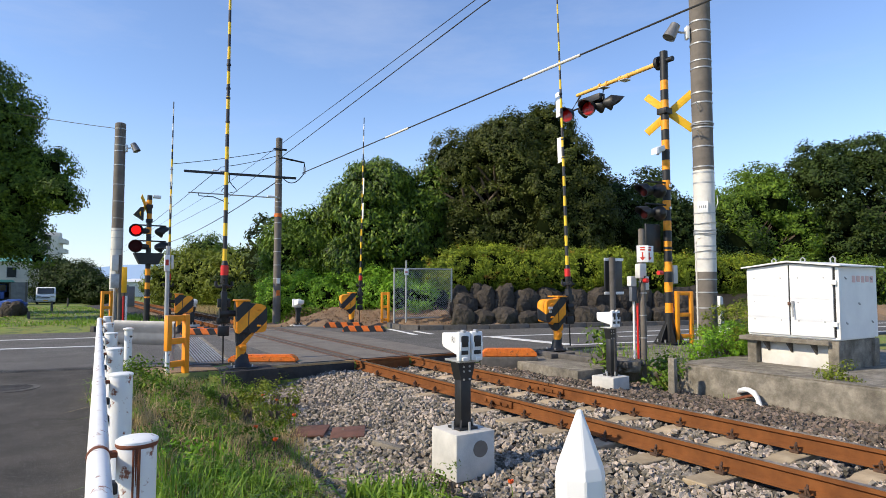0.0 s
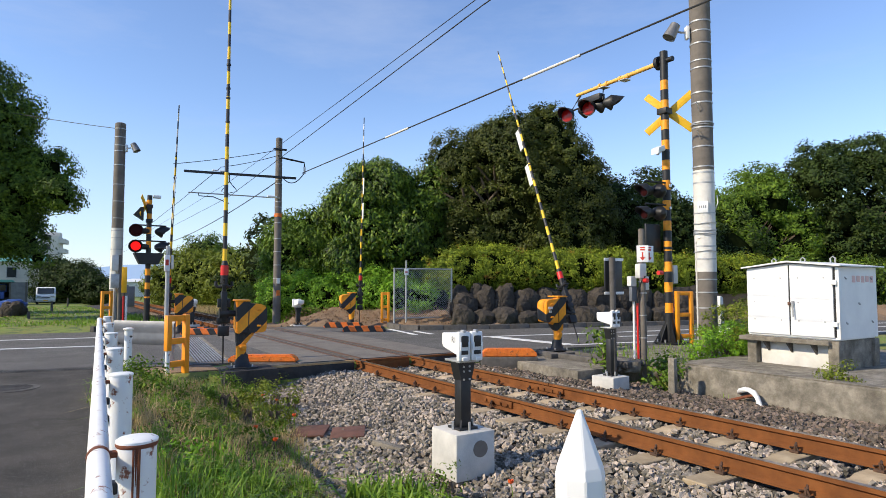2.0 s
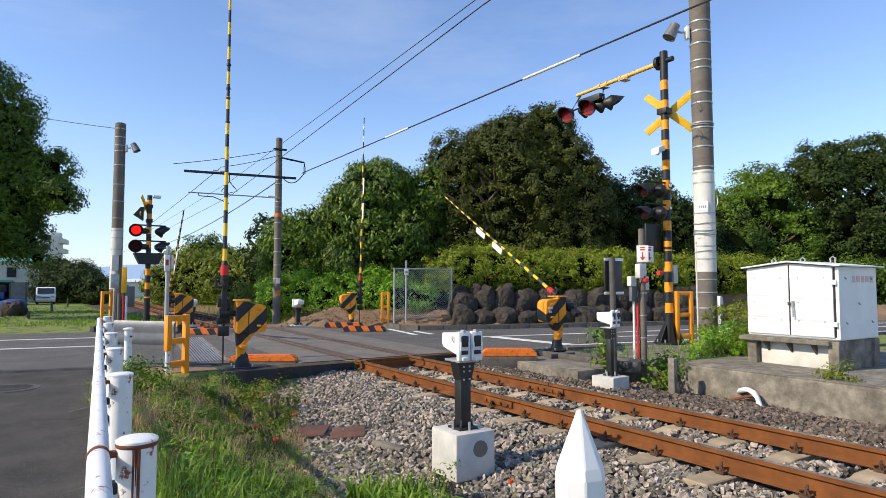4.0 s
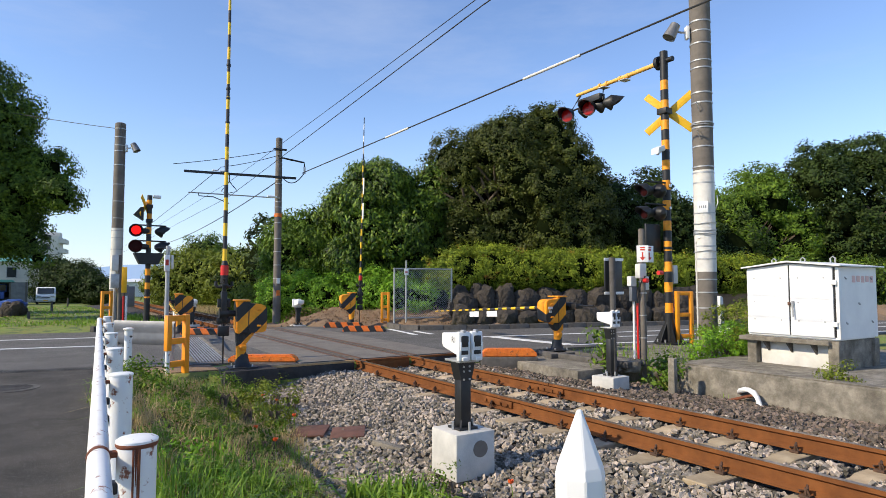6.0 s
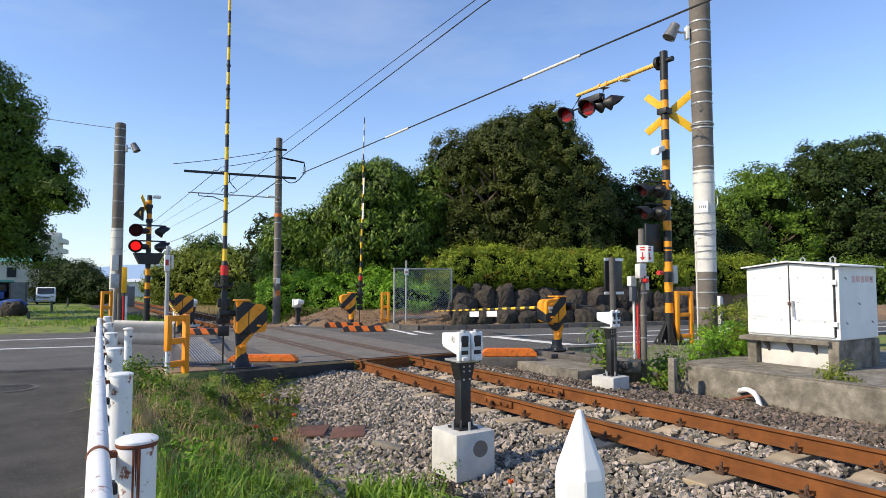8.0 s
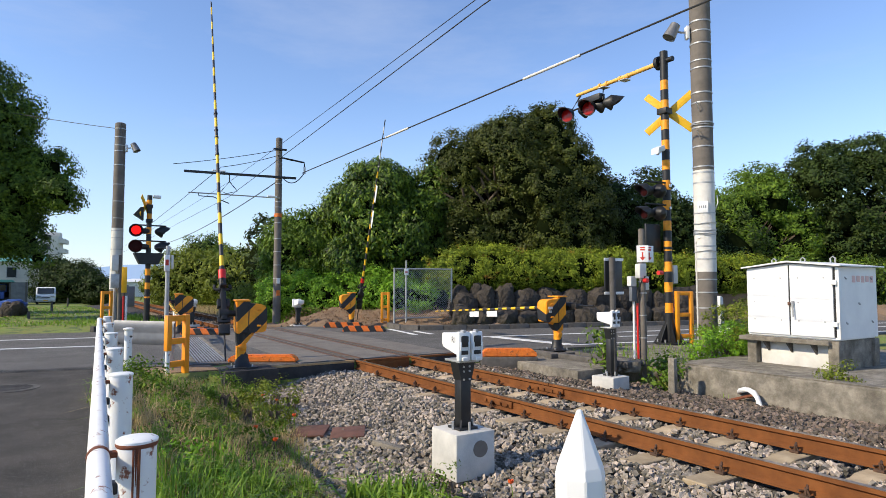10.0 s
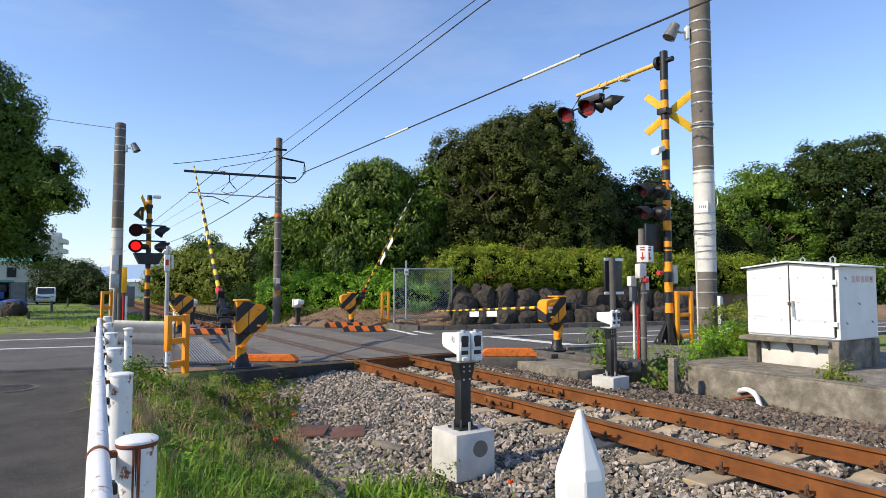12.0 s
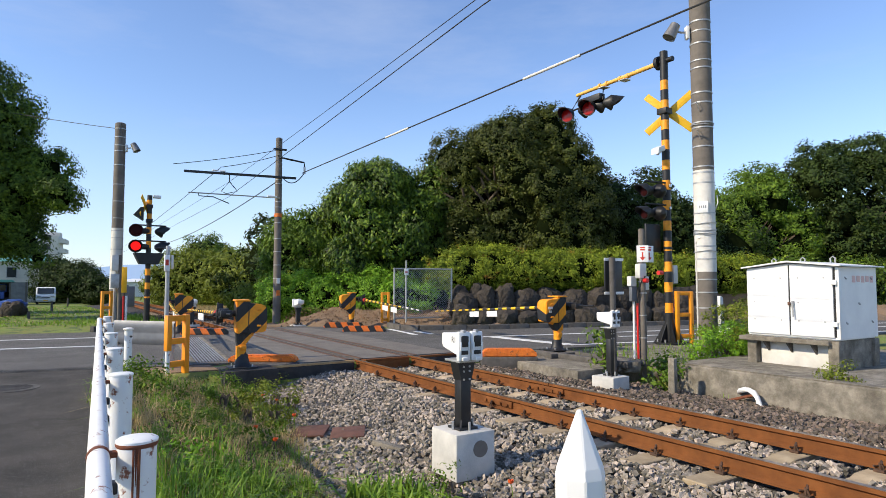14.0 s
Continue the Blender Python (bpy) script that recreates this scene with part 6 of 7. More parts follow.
for lx, ly, lz, lr, ln, ls, lm in ((-1.95, 4.7, -0.12, 0.2, 1500, 0.024, LEAF_HEDGE), (-1.5, 4.35, -0.2, 0.2, 1500, 0.022, LEAF_HEDGE), (-2.4, 5.5, -0.05, 0.19, 1300, 0.02, LEAF_BRIGHT),
                                    (-1.2, 4.15, -0.25, 0.17, 900, 0.022, LEAF_BRIGHT), (-2.6, 6.2, -0.05, 0.2, 1200, 0.018, LEAF_BRIGHT), (-2.2, 7.2, -0.12, 0.24, 1500, 0.018, LEAF_YELLOW),
                                    (-2.75, 7.6, 0.0, 0.22, 1300, 0.018, LEAF_BRIGHT), (-1.9, 6.0, -0.15, 0.18, 1000, 0.018, LEAF_BRIGHT), (-2.3, 8.3, -0.15, 0.22, 1300, 0.018, LEAF_YELLOW)):
    shrub("weed_clump", [(lx, ly, lz, lr, lr, lr * 0.9), (lx + lr, ly + lr * 0.6, lz - 0.04, lr * 0.7, lr * 0.7, lr * 0.7)], ln, ls, lm, "low leafy weeds in the grass of the bank", int(lx * -40), "weeds")
shrub("weed_clump", [(5.27, 8.02, 0.15, 0.1, 0.1, 0.1), (5.12, 8.15, 0.13, 0.09, 0.08, 0.08)], 700, 0.02, LEAF_YELLOW, "small green weeds under the stand", 47, "weeds")


# ---- grass ----
SOIL = mat("dark_bank_soil", (0.13, 0.085, 0.048), (0.05, 0.034, 0.02), 5, 0.95, bump=1.0, bump_scale=40, depth=0.05, spots=(0.24, 0.17, 0.09), spot_scale=14, spot_amount=0.05)


def bank_soil():
    """Bare soil over the bank, a thumb's width above the turf."""
    xs, ys = np.linspace(0.66, 2.6, 50), np.linspace(1.0, 9.95, 160)
    gx, gy = np.meshgrid(xs, ys)
    gx = 0.62 + (gx - 0.66) * (2.0 - np.clip((8.7 - gy) * 0.2, 0, 1.1)) / 1.94
    gz = ground_height(gx, gy) + 0.012 + np.random.default_rng(12).normal(0, 0.012, gx.shape)
    i = (np.arange(159)[:, None] * 50 + np.arange(49)).ravel()
    ob = new("soil_bank", mesh_of("soil_bank", np.stack([gx, gy, gz], -1).reshape(-1, 3).tolist(), np.stack([i, i + 1, i + 51, i + 50], 1).tolist(), SOIL, True))
    ob.matrix_world = TRACK
    tagged(ob, "dark bare soil showing between the weeds on the bank", "bank", kind="structure")


bank_soil()
def blades(name, x, y, z, height, width, material, label, seed, m=TRACK, lean=0.45):
    rng = np.random.default_rng(seed)
    n = len(x)
    a = rng.uniform(0, 6.283, n)
    h = height * rng.uniform(0.45, 1.25, n)
    w = width * rng.uniform(0.6, 1.3, n)
    l = h * np.clip(rng.normal(0, lean, n), -1.7, 1.7)
    dx, dy = np.cos(a), np.sin(a)
    px, py = -dy, dx
    base = np.stack([x, y, z], 1)
    side = np.stack([px, py, np.zeros(n)], 1) * w[:, None] * 0.5
    mid = base + np.stack([dx * l * 0.35, dy * l * 0.35, h * 0.6], 1)
    tip = base + np.stack([dx * l, dy * l, h * np.clip(1 - np.abs(l / h) * 0.35, 0.3, 1)], 1)
    v = np.stack([base - side, base + side, mid + side * 0.8, mid - side * 0.8, tip], 1).reshape(-1, 3)
    i = np.arange(n)[:, None] * 5
    f = [tuple(r) for r in (i + np.array([[0, 1, 2, 3]])).tolist()] + [tuple(r) for r in (i + np.array([[3, 2, 4]])).tolist()]
    ob = new(name, mesh_of(name, v.tolist(), f, material))
    ob.matrix_world = m
    return tagged(ob, label, "grass", kind="stuff")


def patchy(x, y, f=1.3, seed=0.0):
    return 0.5 + 0.5 * np.sin(x * f * 2.1 + seed) * np.cos(y * f * 1.7 + seed * 2) + 0.25 * np.sin(x * f * 5.3 + y * f * 4.1)


def build_grass():
    rng = np.random.default_rng(77)
    def strip(n, x0, x1, y0, y1):
        return rng.uniform(x0, x1, n), rng.uniform(y0, y1, n)
    x, y = strip(14000, 0.55, 2.5, 0.9, 9.7)
    lim = 2.7 - np.clip((8.7 - y) * 0.2, 0, 1.1)
    k = rng.random(len(x)) < np.clip(patchy(x, y) * 1.3 - 0.25, 0.03, 1) * np.clip((lim - x) / 0.5, 0.02, 1)
    x, y = x[k], y[k]
    hh = 0.07 + 0.09 * patchy(x, y, 0.8, 1.0) + 0.1 * np.clip((5.2 - y) / 3, 0, 1)
    blades("grass", x, y, ground_height(x, y) - 0.02, hh, 0.008, GRASS, "long green grass on the track bank", 1, lean=0.8)
    x, y = strip(15000, 0.6, 2.45, 3.5, 9.8)
    k = (x < 2.75 - np.clip((8.7 - y) * 0.2, 0, 1.1)) & (rng.random(len(x)) < np.clip(1.1 - patchy(x, y, 1.1, 2.0), 0.04, 1))
    x, y = x[k], y[k]
    blades("dry_grass", x, y, ground_height(x, y) - 0.02, np.full(len(x), 0.14), 0.006, STRAW, "pale dry grass among the green", 2, lean=1.5)
    # tufts: blades fanning out of many roots, green and dry
    for nm, cnt, per, hgt, wid, mt, lab, sd, ya, yb in (("grass_tuft", 230, 40, 0.19, 0.008, GRASS, "green grass tufts on the bank", 51, 1.2, 9.6),
                                                        ("grass_tuft", 40, 30, 0.3, 0.014, GRASS, "coarse broad-bladed grass tufts", 52, 1.6, 5.4),
                                                        ("dry_tuft", 80, 46, 0.2, 0.007, STRAW, "bleached dry grass tufts", 53, 4.6, 9.7),
                                                        ("dry_tuft", 22, 14, 0.36, 0.005, STRAW, "tall dry seed stalks", 54, 6.0, 9.4)):
        cx, cy = strip(cnt, 0.45, 2.55, ya, yb)
        k = cx < 2.6 - np.clip((8.7 - cy) * 0.2, 0, 1.1)
        cx, cy = cx[k], cy[k]
        t = rng.integers(0, len(cx), len(cx) * per)
        scale = rng.uniform(0.5, 1.3, len(cx))[t]
        x, y = cx[t] + rng.normal(0, 0.05, len(t)), cy[t] + rng.normal(0, 0.05, len(t))
        blades(nm, x, y, ground_height(x, y) - 0.02, hgt * scale, wid, mt, lab, sd, lean=0.95)
    # lush long blades close to the stake
    x, y = strip(4200, 0.5, 2.2, 2.0, 4.6)
    k = ((0.55 * x + y) < 5.0) & (x < 1.75)
    x, y = x[k], y[k]
    blades("tall_grass", x, y, ground_height(x, y) - 0.02, np.full(len(x), 0.27), 0.01, GRASS, "tall lush grass blades at the fence foot", 3, lean=0.8)
    x, y = strip(360, 1.95, 2.5, 3.8, 4.6)
    blades("tall_grass", x, y, ground_height(x, y) - 0.02, np.full(len(x), 0.24), 0.026, GRASS, "tall green weeds at the ballast edge", 4, lean=0.75)
    # park and far verge
    x, y = rng.uniform(-34, -9, 42000), rng.uniform(19.8, 54, 42000)
    k = rng.random(len(x)) < np.clip(patchy(x, y, 0.35), 0.2, 1)
    x, y = x[k], y[k]
    tx, ty = x * math.cos(radians(ROT)) + y * math.sin(radians(ROT)), -x * math.sin(radians(ROT)) + y * math.cos(radians(ROT))
    blades("grass", x, y, ground_height(tx, ty), 0.07, 0.04, GRASS, "mown bright green park grass", 5, Matrix.Identity(4))
    x, y = rng.uniform(-30, -9, 9000), rng.uniform(20.5, 48, 9000)
    k = (np.sin(y * 1.9 + x * 0.25) + 0.5 * np.sin(x * 0.8)) > 0.35
    tx, ty = x * math.cos(radians(ROT)) + y * math.sin(radians(ROT)), -x * math.sin(radians(ROT)) + y * math.cos(radians(ROT))
    blades("dry_grass", x[k], y[k], ground_height(tx, ty)[k], 0.07, 0.035, STRAW, "dry mown grass in bands across the park", 10, Matrix.Identity(4))
    x, y = rng.uniform(-14, -4.5, 9000), rng.uniform(20.8, 34, 9000)
    tx = x * math.cos(radians(ROT)) + y * math.sin(radians(ROT))
    k = (np.abs(tx - 5.2) > 1.7)
    x, y = x[k], y[k]
    blades("grass", x, y, np.full(len(x), -0.15), 0.28, 0.03, GRASS, "rough green grass along the far track", 6, Matrix.Identity(4))
    x, y = rng.uniform(-16, -7, 9000), rng.uniform(29, 37, 9000)
    tx = x * math.cos(radians(ROT)) + y * math.sin(radians(ROT))
    x, y = x[tx > 6.6], y[tx > 6.6]
    blades("dry_grass", x, y, np.full(len(x), -0.1), 0.3, 0.025, STRAW, "tall dry straw-coloured grass by the line", 7, Matrix.Identity(4))
    x, y = rng.uniform(2.6, 9.0, 2600), rng.uniform(9.0, 13.6, 2600)
    tx = x * math.cos(radians(ROT)) + y * math.sin(radians(ROT))
    ty = -x * math.sin(radians(ROT)) + y * math.cos(radians(ROT))
    k = (tx > 8.6) & (ty > 6.5) & (ty < 9.3)
    blades("grass", x[k], y[k], np.full(int(k.sum()), -0.03), 0.13, 0.012, GRASS, "short weeds around the signal foot", 8, Matrix.Identity(4))
    x, y = strip(500, 8.1, 8.42, -1.0, 5.5)
    k = patchy(x, y, 2.0, 3.0) > 0.9
    blades("grass", x[k], y[k], ballast_top(x[k], y[k]), 0.13, 0.01, GRASS, "tufts of weed at the foot of the wall", 9)


build_grass()


STRAWBROWN = mat('brown_litter', (0.26, 0.15, 0.08), (0.14, 0.08, 0.045), 5, 0.9, jitter=0.4, island=True)
litter()


def poppies():
    k = 0
    for x, y, h in ((1.72, 5.55, 0.25), (2.3, 8.55, 0.2), (2.42, 8.4, 0.18), (2.35, 6.9, 0.2), (3.0, 3.75, 0.18), (1.75, 6.3, 0.18), (2.55, 8.2, 0.15)):
        root = thing("poppy", place(x, y, float(ground_height(np.array([x]), np.array([y]))[0])), "small orange poppy on a thin stem in the grass", "flower", "poppies")
        part("stem", tube(B(), [(0, 0, 0), (0.01, 0.01, h * 0.6), (0.0, 0.02, h)], 0.003, 5), GRASS, root)
        for a in range(4):
            bm = B()
            bmesh.ops.create_icosphere(bm, subdivisions=1, radius=0.02)
            for v in bm.verts:
                v.co = Vector((v.co.x * 0.95, v.co.y * 0.35, v.co.z))
            bmesh.ops.rotate(bm, verts=bm.verts, matrix=Matrix.Rotation(radians(-25), 3, "X"))
            bmesh.ops.translate(bm, verts=bm.verts, vec=(0, 0.013, 0.012))
            bmesh.ops.rotate(bm, verts=bm.verts, matrix=Matrix.Rotation(radians(90 * a), 3, "Z"))
            bmesh.ops.translate(bm, verts=bm.verts, vec=(0, 0.02, h))
            part("petal", bm, POPPY, root, "orange petal")


POPPY = mat("orange_petal", (0.9, 0.16, 0.03), (0.8, 0.12, 0.02), 30, 0.6, translucent=0.3)
poppies()


slab("bare_verge", [(1.25, 10.3), (2.25, 10.3), (2.25, 11.35), (1.25, 11.35)], -0.3, -0.012, EARTH, TRACK, "trodden bare earth beside the footway", "verge")


slab("apron", [(8.9, 6.42), (13.5, 6.42), (13.5, 9.9), (9.1, 9.35)], -0.3, -0.014, CONC, TRACK, "worn grey concrete apron around the signal foot", "apron")


def rubble_heap():
    rng = random.Random(17)
    root = thing("rubble_heap", pose(-19.6, 27.2, -0.02), "dark heap of rubble under a crumpled blue tarpaulin", "rubble heap")
    for k in range(14):
        bm = B()
        bmesh.ops.create_icosphere(bm, subdivisions=2, radius=rng.uniform(0.2, 0.38))
        for v in bm.verts:
            v.co *= 1 + 0.35 * noise.noise(v.co * 4 + Vector((k, 0, 0)))
        part("stone", bm, ROCK, root, "", Matrix.Translation((rng.uniform(-1.2, 0.9), rng.uniform(-0.5, 0.5), rng.uniform(0.05, 0.45))))
    bm = B()
    bmesh.ops.create_icosphere(bm, subdivisions=4, radius=0.5)
    for v in bm.verts:
        k = 1 + 0.3 * noise.noise(v.co * 3.1) + 0.12 * noise.noise(v.co * 9)
        v.co = Vector((v.co.x * 1.2 * k, v.co.y * k, max(-0.25, v.co.z * 0.55 * k)))
    part("tarpaulin", bm, BLUEPAINT, root, "crumpled blue tarpaulin", Matrix.Translation((0.3, 0.3, 0.45)))


rubble_heap()


# ---- footway, drains ----
GRATE = mat("worn_grating_steel", (0.3, 0.32, 0.36), (0.2, 0.21, 0.24), 6, 0.5, metal=0.4)


def grating():
    root = thing("drain_grating", place(2.1, 11.3, 0, -5.6), "galvanised steel grating with concrete borders along the footway", "grating")
    for x in (-0.1, 0.5):
        part("border", box(B(), x, x + 0.08, 0.0, 5.4, -0.1, 0.014, 0.005), CONC, root, "grey concrete border")
    part("trough", box(B(), -0.02, 0.5, 0.0, 5.4, -0.1, -0.03), CONC_DARK, root)
    for k in range(10):
        x = 0.0 + k * 0.052
        part("slat", box(B(), x, x + 0.02, 0.0, 5.4, -0.03, 0.012, 0.002), GRATE, root)


grating()
root = thing("drain_channel", ROAD @ pose(-16.5, 11.4, 0), "dark steel slotted drain channel across the lane", "grating")
part("frame", box(B(), 0, 15.0, -0.16, 0.16, -0.05, 0.003), CONC_DARK, root)
bm = B()
for k in range(250):
    box(bm, 0.02 + k * 0.06, 0.045 + k * 0.06, -0.13, 0.13, 0.003, 0.012)
tagged(part("slot_bars", bm, CONC_DARK, root, "row of narrow steel bars"), kind="stuff")
root = thing("manhole_cover", place(-0.5, 9.8, 0), "round dark cast iron manhole cover in the lane", "manhole cover")
part("ring", lathe(B(), [(0.36, -0.02), (0.36, 0.003), (0.33, 0.004)], 36), CONC_DARK, root)
part("lid", lathe(B(), [(0.32, -0.02), (0.32, 0.006), (0.28, 0.008)], 36), CONC_DARK, root)
for k in range(-4, 5):
    part("rib", box(B(), -math.sqrt(0.08 - (k * 0.06) ** 2), math.sqrt(0.08 - (k * 0.06) ** 2), k * 0.06 - 0.012, k * 0.06 + 0.012, 0.006, 0.014), CONC_DARK, root)


# ---- posts by the footway ----
def footway_posts():
    root = thing("sign_post", place(1.62, 11.5, 0), "slim grey steel post with small white sign boxes", "sign post")
    part("pole", rod(B(), (0, 0, -0.2), (0, 0, 2.02), 0.036), STEEL, root)
    part("sign_box", box(B(), -0.06, 0.03, -0.06, 0.02, 1.58, 1.86, 0.01), WHITE, root, "small white sign box")
    part("lettering", box(B(), -0.045, 0.005, -0.063, -0.06, 1.68, 1.78), TEXT_RED, root)
    part("sign_box", box(B(), 0.05, 0.09, -0.05, 0.03, 1.62, 1.86, 0.008), POLEWHITE, root)
    part("cross_bar", rod(B(), (-0.2, 0, 1.98), (0.05, 0, 1.98), 0.012), BLACK, root)
    root = thing("relay_box_post", place(1.6, 22.0, 0), "grey steel post with two pale relay boxes", "relay box")
    part("post", rod(B(), (0.1, 0, -0.2), (0.1, 0, 2.3), 0.05), POLE, root)
    part("box", box(B(), -0.16, 0.08, -0.12, 0.1, 1.25, 1.7, 0.02), STEEL, root, "pale grey relay box")
    part("box", box(B(), -0.15, 0.05, -0.12, 0.1, 1.8, 2.3, 0.02), POLEWHITE, root, "white relay box")
    part("cable_tube", rod(B(), (0.22, -0.05, -0.1), (0.22, -0.05, 1.0), 0.03), RED, root, "red cable tube")
    part("cable_tube", rod(B(), (0.3, -0.05, -0.1), (0.3, -0.05, 1.0), 0.035), WHITE, root, "white cable tube")
    root = thing("warning_sign", place(1.6, 22.3, 0, -20), "tall narrow yellow sign on a grey post", "sign")
    part("post", rod(B(), (0, 0, -0.2), (0, 0, 1.95), 0.06), STEEL, root)
    part("board", box(B(), 0.12, 0.36, -0.08, -0.06, 1.1, 1.92, 0.004), YELLOW, root, "yellow sign board")
    part("post", box(B(), 0.2, 0.3, -0.03, 0.05, -0.2, 1.1, 0.004), CONC_DARK, root)
    solo("boundary_post", prism(B(), [(-0.05, -0.2), (0.05, -0.2), (0.05, 1.08), (0.0, 1.12), (-0.05, 1.1)], -0.05, 0.05, "y"), WHITE, place(11.45, 7.55, 0), "white painted concrete boundary post in weeds", "marker post")
    for x, y, h in ((-16.9, 25.0, 0.26), (-22.1, 34.6, 0.42), (-28.8, 47.0, 0.35)):
        solo("bollard", rod(B(), (0, 0, -0.5), (0, 0, h), 0.065, 0.06, 14), CONC_DARK, pose(x, y, 0), "short dark park bollard on the grass", "bollard", "bollards")


footway_posts()


# ---- far things ----
ROOFGREEN = mat("green_roof_sheet", (0.12, 0.36, 0.3), (0.09, 0.28, 0.24), 2, 0.5)
ROOFGREY = mat("grey_roof_tile", (0.17, 0.17, 0.18), (0.1, 0.1, 0.11), 6, 0.6)
PLASTER = mat("cream_plaster", (0.66, 0.63, 0.57), (0.56, 0.53, 0.48), 1.2, 0.85)
WINDOW = mat("dark_window_glass", (0.03, 0.04, 0.05), (0.02, 0.025, 0.03), 2, 0.1)
HAZE = mat("hazy_blue_hills", (0.3, 0.42, 0.6), (0.26, 0.38, 0.56), 0.002, 1.0)
TYRE = mat("tyre_rubber", (0.02, 0.02, 0.02), (0.014, 0.014, 0.014), 20, 0.9)


def house(x, y, w, d, h, roof_h, wall, roof, label, turn=0.0, windows=3):
    root = thing("house", pose(x, y, -0.35, 0, 0, turn), label, "house", "houses")
    part("wall", box(B(), -w / 2, w / 2, -d / 2, d / 2, -0.1, h), wall, root, smooth=False)
    o = 0.5
    bm = B()
    c = [bm.verts.new(p) for p in ((-w / 2 - o, -d / 2 - o, h), (w / 2 + o, -d / 2 - o, h), (w / 2 + o, d / 2 + o, h), (-w / 2 - o, d / 2 + o, h),
                                   (-w / 2 + d * 0.3, 0, h + roof_h), (w / 2 - d * 0.3, 0, h + roof_h))]
    for f in ((0, 1, 5, 4), (1, 2, 5), (2, 3, 4, 5), (3, 0, 4), (3, 2, 1, 0)):
        bm.faces.new([c[i] for i in f])
    part("roof", bm, roof, root, smooth=False)
    for k in range(windows):
        cx = -w / 2 + w * (k + 0.5) / windows
        win = part("window", box(B(), cx - 0.45, cx + 0.45, -d / 2 - 0.04, -d / 2 + 0.02, h - 1.6, h - 0.5), STEEL, root)
        part("pane", box(B(), cx - 0.38, cx + 0.38, -d / 2 - 0.06, -d / 2 - 0.04, h - 1.53, h - 0.57), WINDOW, win)
    return root


house(-47.0, 62.0, 13.5, 8.0, 4.0, 1.0, PLASTER, ROOFGREEN, "cream house with a green metal roof", 34, 5)
house(-50.3, 84.0, 6.5, 6.0, 2.6, 1.4, PLASTER, ROOFGREY, "low house with a grey tiled roof", 30, 2)
house(-47.5, 95.0, 5.0, 6.0, 2.2, 0.5, WHITE, WHITE, "low white warehouse far off", 20, 2)


def apartment():
    root = thing("apartment_building", pose(-96.5, 150, 0, 0, 0, 25), "pale multi-storey apartment block with balconies", "apartment building")
    part("wall", box(B(), -2.2, 2.0, -4, 4, 0, 13.2), PLASTER, root)
    for k in range(5):
        part("balcony", box(B(), 2.0, 3.3, -3.6, 3.6, 2.0 + k * 2.4, 3.0 + k * 2.4), POLEWHITE, root)
        win = part("window", box(B(), -1.2, 0.4, -4.06, -4.0, 2.6 + k * 2.4, 3.8 + k * 2.4), WINDOW, root)
    part("stair_tower", box(B(), -1.0, 2.0, -2, 2, 13.2, 14.2), PLASTER, root)


apartment()


def shed():
    root = thing("open_shed", pose(-38.5, 51.0, -0.36, 0, 0, 34), "open-fronted shed with pale walls", "shed")
    part("back_wall", box(B(), -3.2, 3.2, 1.6, 1.7, 0, 1.95), PLATE_GREY, root)
    part("side_wall", box(B(), -3.2, -3.1, -1.5, 1.7, 0, 1.95), PLATE_GREY, root)
    part("side_wall", box(B(), 2.0, 2.06, -1.5, 1.55, 0, 1.95), PLATE_GREY, root)
    part("roof", prism(B(), [(-3.3, 1.95), (2.3, 1.95), (2.1, 2.15), (-3.1, 2.15)], -2.0, 2.0, "y"), ROOFGREEN, root)
    for x in (-3.1, -1.0, 2.0, 3.1):
        part("post", box(B(), x - 0.06, x + 0.06, -1.9, -1.78, 0, 1.95), CONC_DARK, root)
    part("clad_panel", box(B(), 2.07, 3.03, -1.9, -1.85, 0, 1.9), PLATE_GREY, root)


shed()


def wheel(parent, x, y, r, w):
    t = part("tyre", rod(B(), (x - w / 2, y, r), (x + w / 2, y, r), r, seg=20), TYRE, parent)
    part("rim", rod(B(), (x - w / 2 - 0.01, y, r), (x + w / 2 + 0.01, y, r), r * 0.55, seg=16), STEEL, t)


def tractor():
    root = thing("tractor", pose(-37.1, 51.1, -0.36, 0, 0, 34), "blue farm tractor parked under the shed", "tractor")
    part("body", box(B(), -0.4, 0.4, -1.2, 0.6, 0.55, 1.15, 0.06), BLUEPAINT, root)
    part("cab", box(B(), -0.55, 0.55, 0.0, 1.1, 1.1, 1.8, 0.08), BLUEPAINT, root)
    part("windscreen", box(B(), -0.45, 0.45, -0.02, 0.0, 1.25, 1.72), WINDOW, root)
    for x in (-0.6, 0.6):
        wheel(root, x, 0.6, 0.55, 0.3)
        wheel(root, x, -0.9, 0.35, 0.2)


tractor()


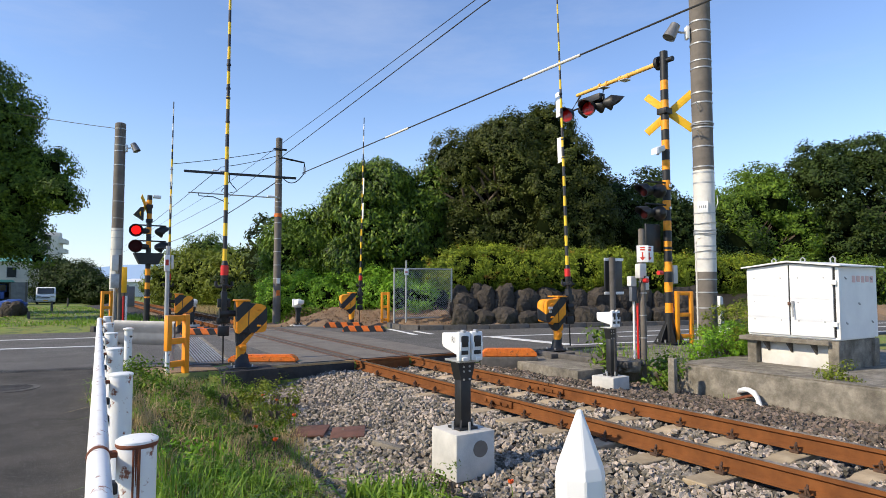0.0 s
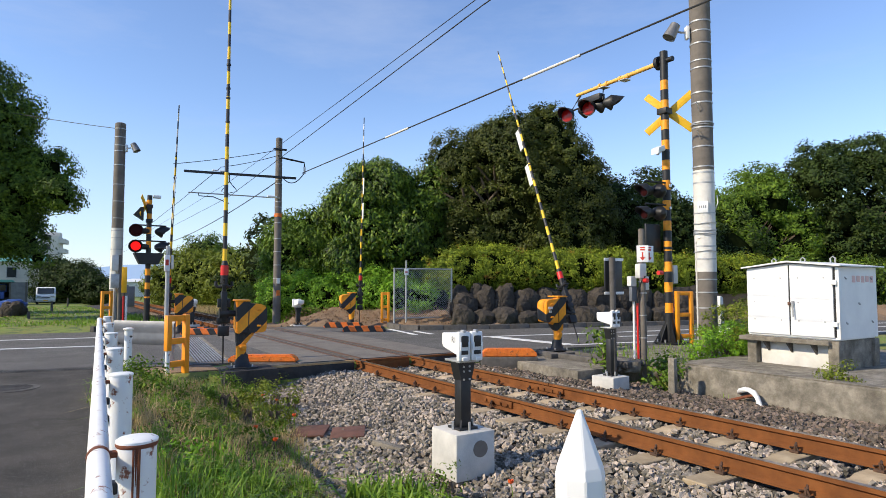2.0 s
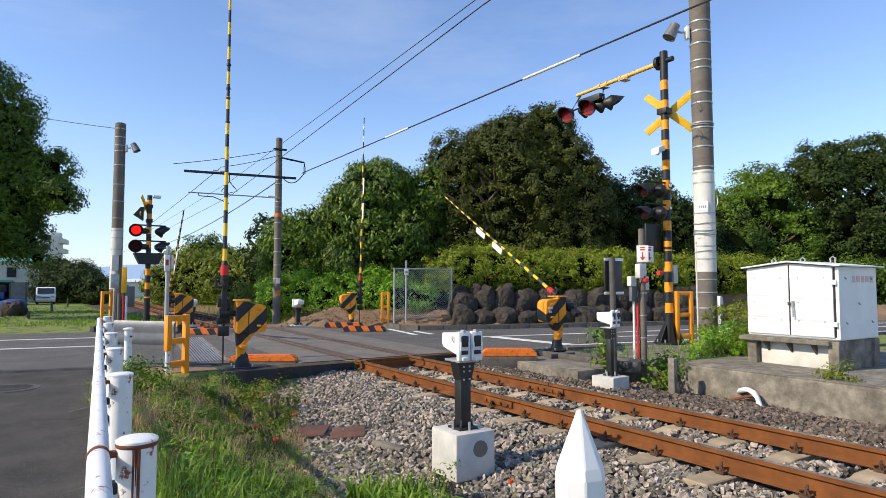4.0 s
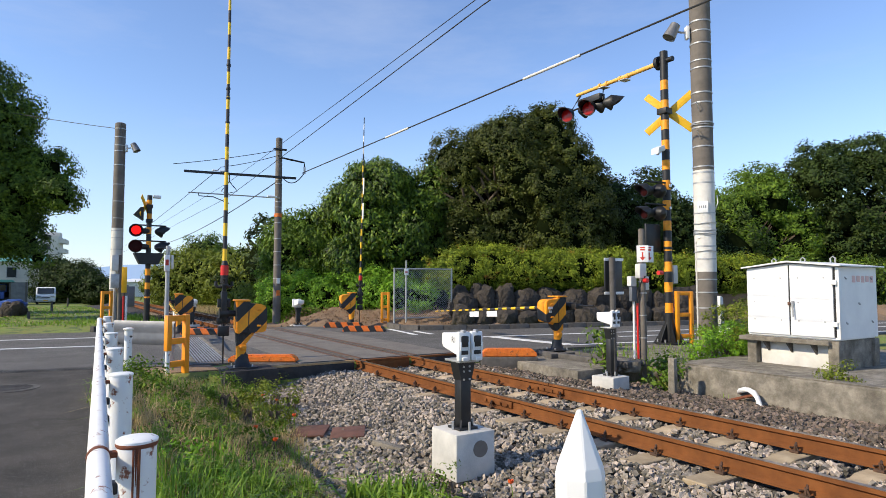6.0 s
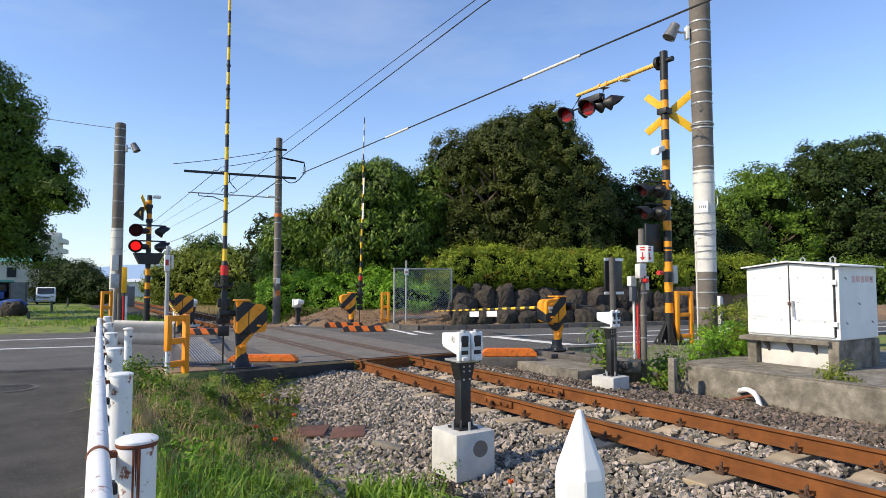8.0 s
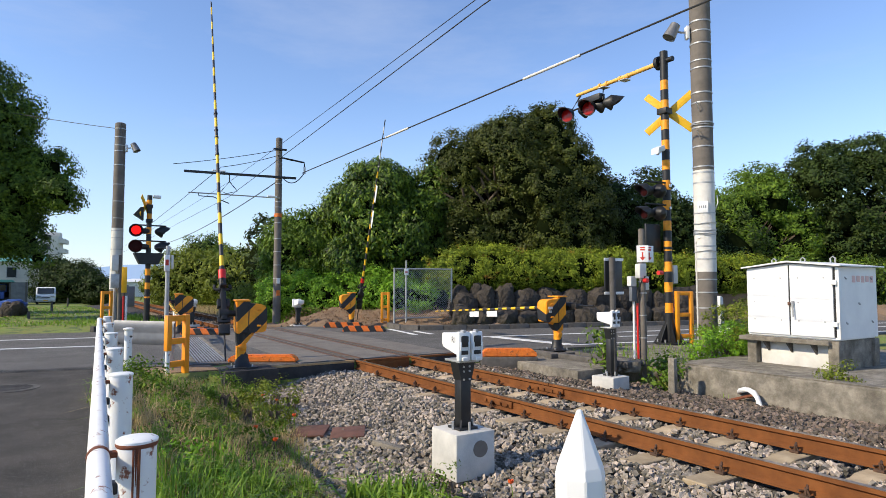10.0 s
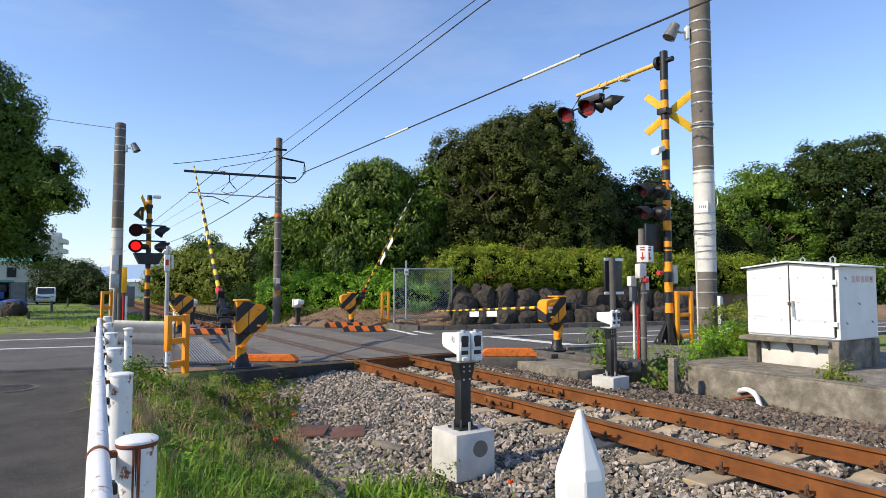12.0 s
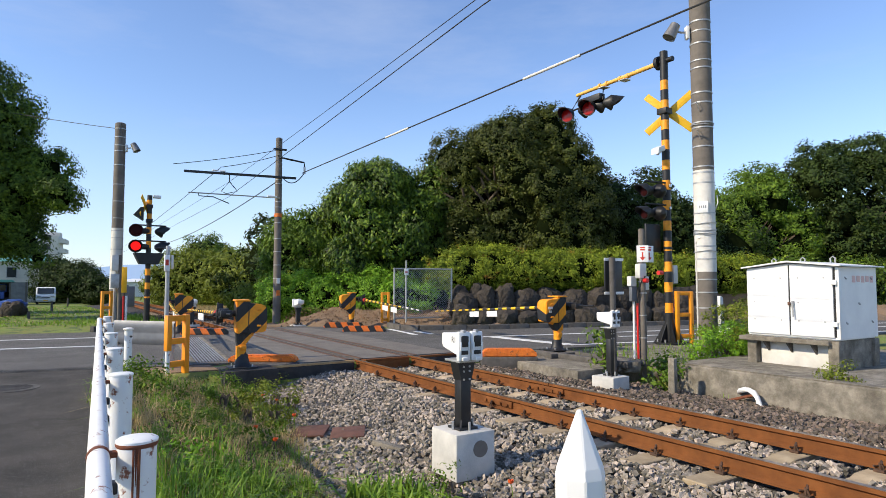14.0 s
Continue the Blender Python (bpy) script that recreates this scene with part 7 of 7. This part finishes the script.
def van():
    root = thing("van", pose(-35.7, 55.0, -0.36, 0, 0, 33) @ Matrix.Diagonal((1, 1, 0.8, 1)), "small white delivery van parked facing the road", "van")
    out = [(-1.75, 0.3), (1.7, 0.3), (1.7, 1.8), (1.6, 1.9), (-0.95, 1.9), (-1.2, 1.8), (-1.68, 1.15), (-1.78, 0.95)]
    bm = prism(B(), out, -0.73, 0.73, "x")
    bmesh.ops.bevel(bm, geom=bm.edges[:], offset=0.05, segments=2, affect="EDGES")
    part("body", bm, WHITE, root)
    bm = prism(B(), [(-1.67, 1.2), (-1.22, 1.78), (-1.24, 1.8), (-1.7, 1.2)], -0.62, 0.62, "x")
    part("windscreen", bm, WINDOW, root)
    for s in (-1, 1):
        part("headlight", box(B(), s * 0.5 - 0.14, s * 0.5 + 0.14, -1.81, -1.74, 0.8, 0.98, 0.02), STEEL, root)
        part("mirror", box(B(), s * 0.85 - 0.07, s * 0.85 + 0.07, -1.4, -1.32, 1.15, 1.35, 0.02), BLACK, root)
        wheel(root, s * 0.62, -1.15, 0.28, 0.18)
        wheel(root, s * 0.62, 1.15, 0.28, 0.18)
    part("bumper", box(B(), -0.72, 0.72, -1.84, -1.74, 0.32, 0.55, 0.03), POLEWHITE, root)
    part("grille", box(B(), -0.3, 0.3, -1.82, -1.76, 0.72, 0.8), BLACK, root)
    part("number_plate", box(B(), -0.17, 0.17, -1.86, -1.84, 0.4, 0.52), YELLOW, root)


van()


def hills():
    rng = random.Random(9)
    n = 160
    top = []
    for k in range(n + 1):
        x = -5200 + 10400 * k / n
        top.append((x, 128 + 26 * math.sin(x / 700.0 + 0.6) + 18 * math.sin(x / 260.0) + rng.uniform(-4, 4)))
    bm = B()
    a = [bm.verts.new((x, 3000, -40)) for x, z in top]
    b = [bm.verts.new((x, 3000 + z * 1.2, z)) for x, z in top]
    c = [bm.verts.new((x, 3600, -40)) for x, z in top]
    for k in range(n):
        bm.faces.new((a[k], a[k + 1], b[k + 1], b[k]))
        bm.faces.new((b[k], b[k + 1], c[k + 1], c[k]))
    solo("backdrop", bm, HAZE, pose(0, 0, 0), "hazy blue hills on the horizon", "hills", kind="structure")


hills()


# ---- what moves ----
def arm_rows(pivot, table, sign):
    return [(t, pose(pivot, 0, 0.88, -sign * a, 0, 0)) for t, a in table]


def motions():
    # how far each pole has swung from the upright, in degrees
    near_left = ((0, 0), (8.4, 0.5), (8.8, 5), (9.5, 16.5), (10.3, 30), (11, 42.5), (11.5, 51.5), (12, 60.5), (12.5, 69.5), (13, 77.5), (13.4, 85), (13.7, 90.5), (14, 91.5))
    near_right = ((0, 2.5), (0.7, 2.8), (1.2, 10), (1.5, 14.5), (2, 24.5), (2.5, 34.5), (3, 44), (3.2, 48), (4.2, 67.5), (5, 84), (5.3, 89), (5.7, 93), (14, 93))
    far_right = ((0, 3.5), (8.4, 4), (8.8, 8), (9.5, 19), (10.3, 33), (11, 44), (11.5, 53.5), (12, 62.5), (12.5, 70.5), (13, 77.5), (13.4, 83.5), (13.7, 90), (14, 91.5))
    far_left = ((0, 4), (0.7, 4.5), (1.0, 9), (1.5, 19), (2, 30), (2.5, 40), (3, 49.5), (3.2, 53.5), (4.2, 73), (5, 87), (5.3, 90.5), (5.7, 92.5), (14, 92.5))
    for (arm, pivot), table in zip(ARMS, (near_left, near_right, far_right, far_left)):
        walk(arm, arm_rows(pivot, table, 1))
    # the added discs turn over by turns, every 0.61 s, to imitate the blinking lamps
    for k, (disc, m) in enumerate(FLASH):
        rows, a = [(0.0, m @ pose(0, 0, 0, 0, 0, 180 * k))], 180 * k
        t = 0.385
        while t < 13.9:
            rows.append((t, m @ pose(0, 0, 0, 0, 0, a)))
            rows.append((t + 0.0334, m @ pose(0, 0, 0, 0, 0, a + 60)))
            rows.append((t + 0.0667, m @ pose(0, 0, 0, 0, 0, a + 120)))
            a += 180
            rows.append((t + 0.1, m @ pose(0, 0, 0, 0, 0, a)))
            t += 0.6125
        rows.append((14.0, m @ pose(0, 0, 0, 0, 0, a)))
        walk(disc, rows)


motions()
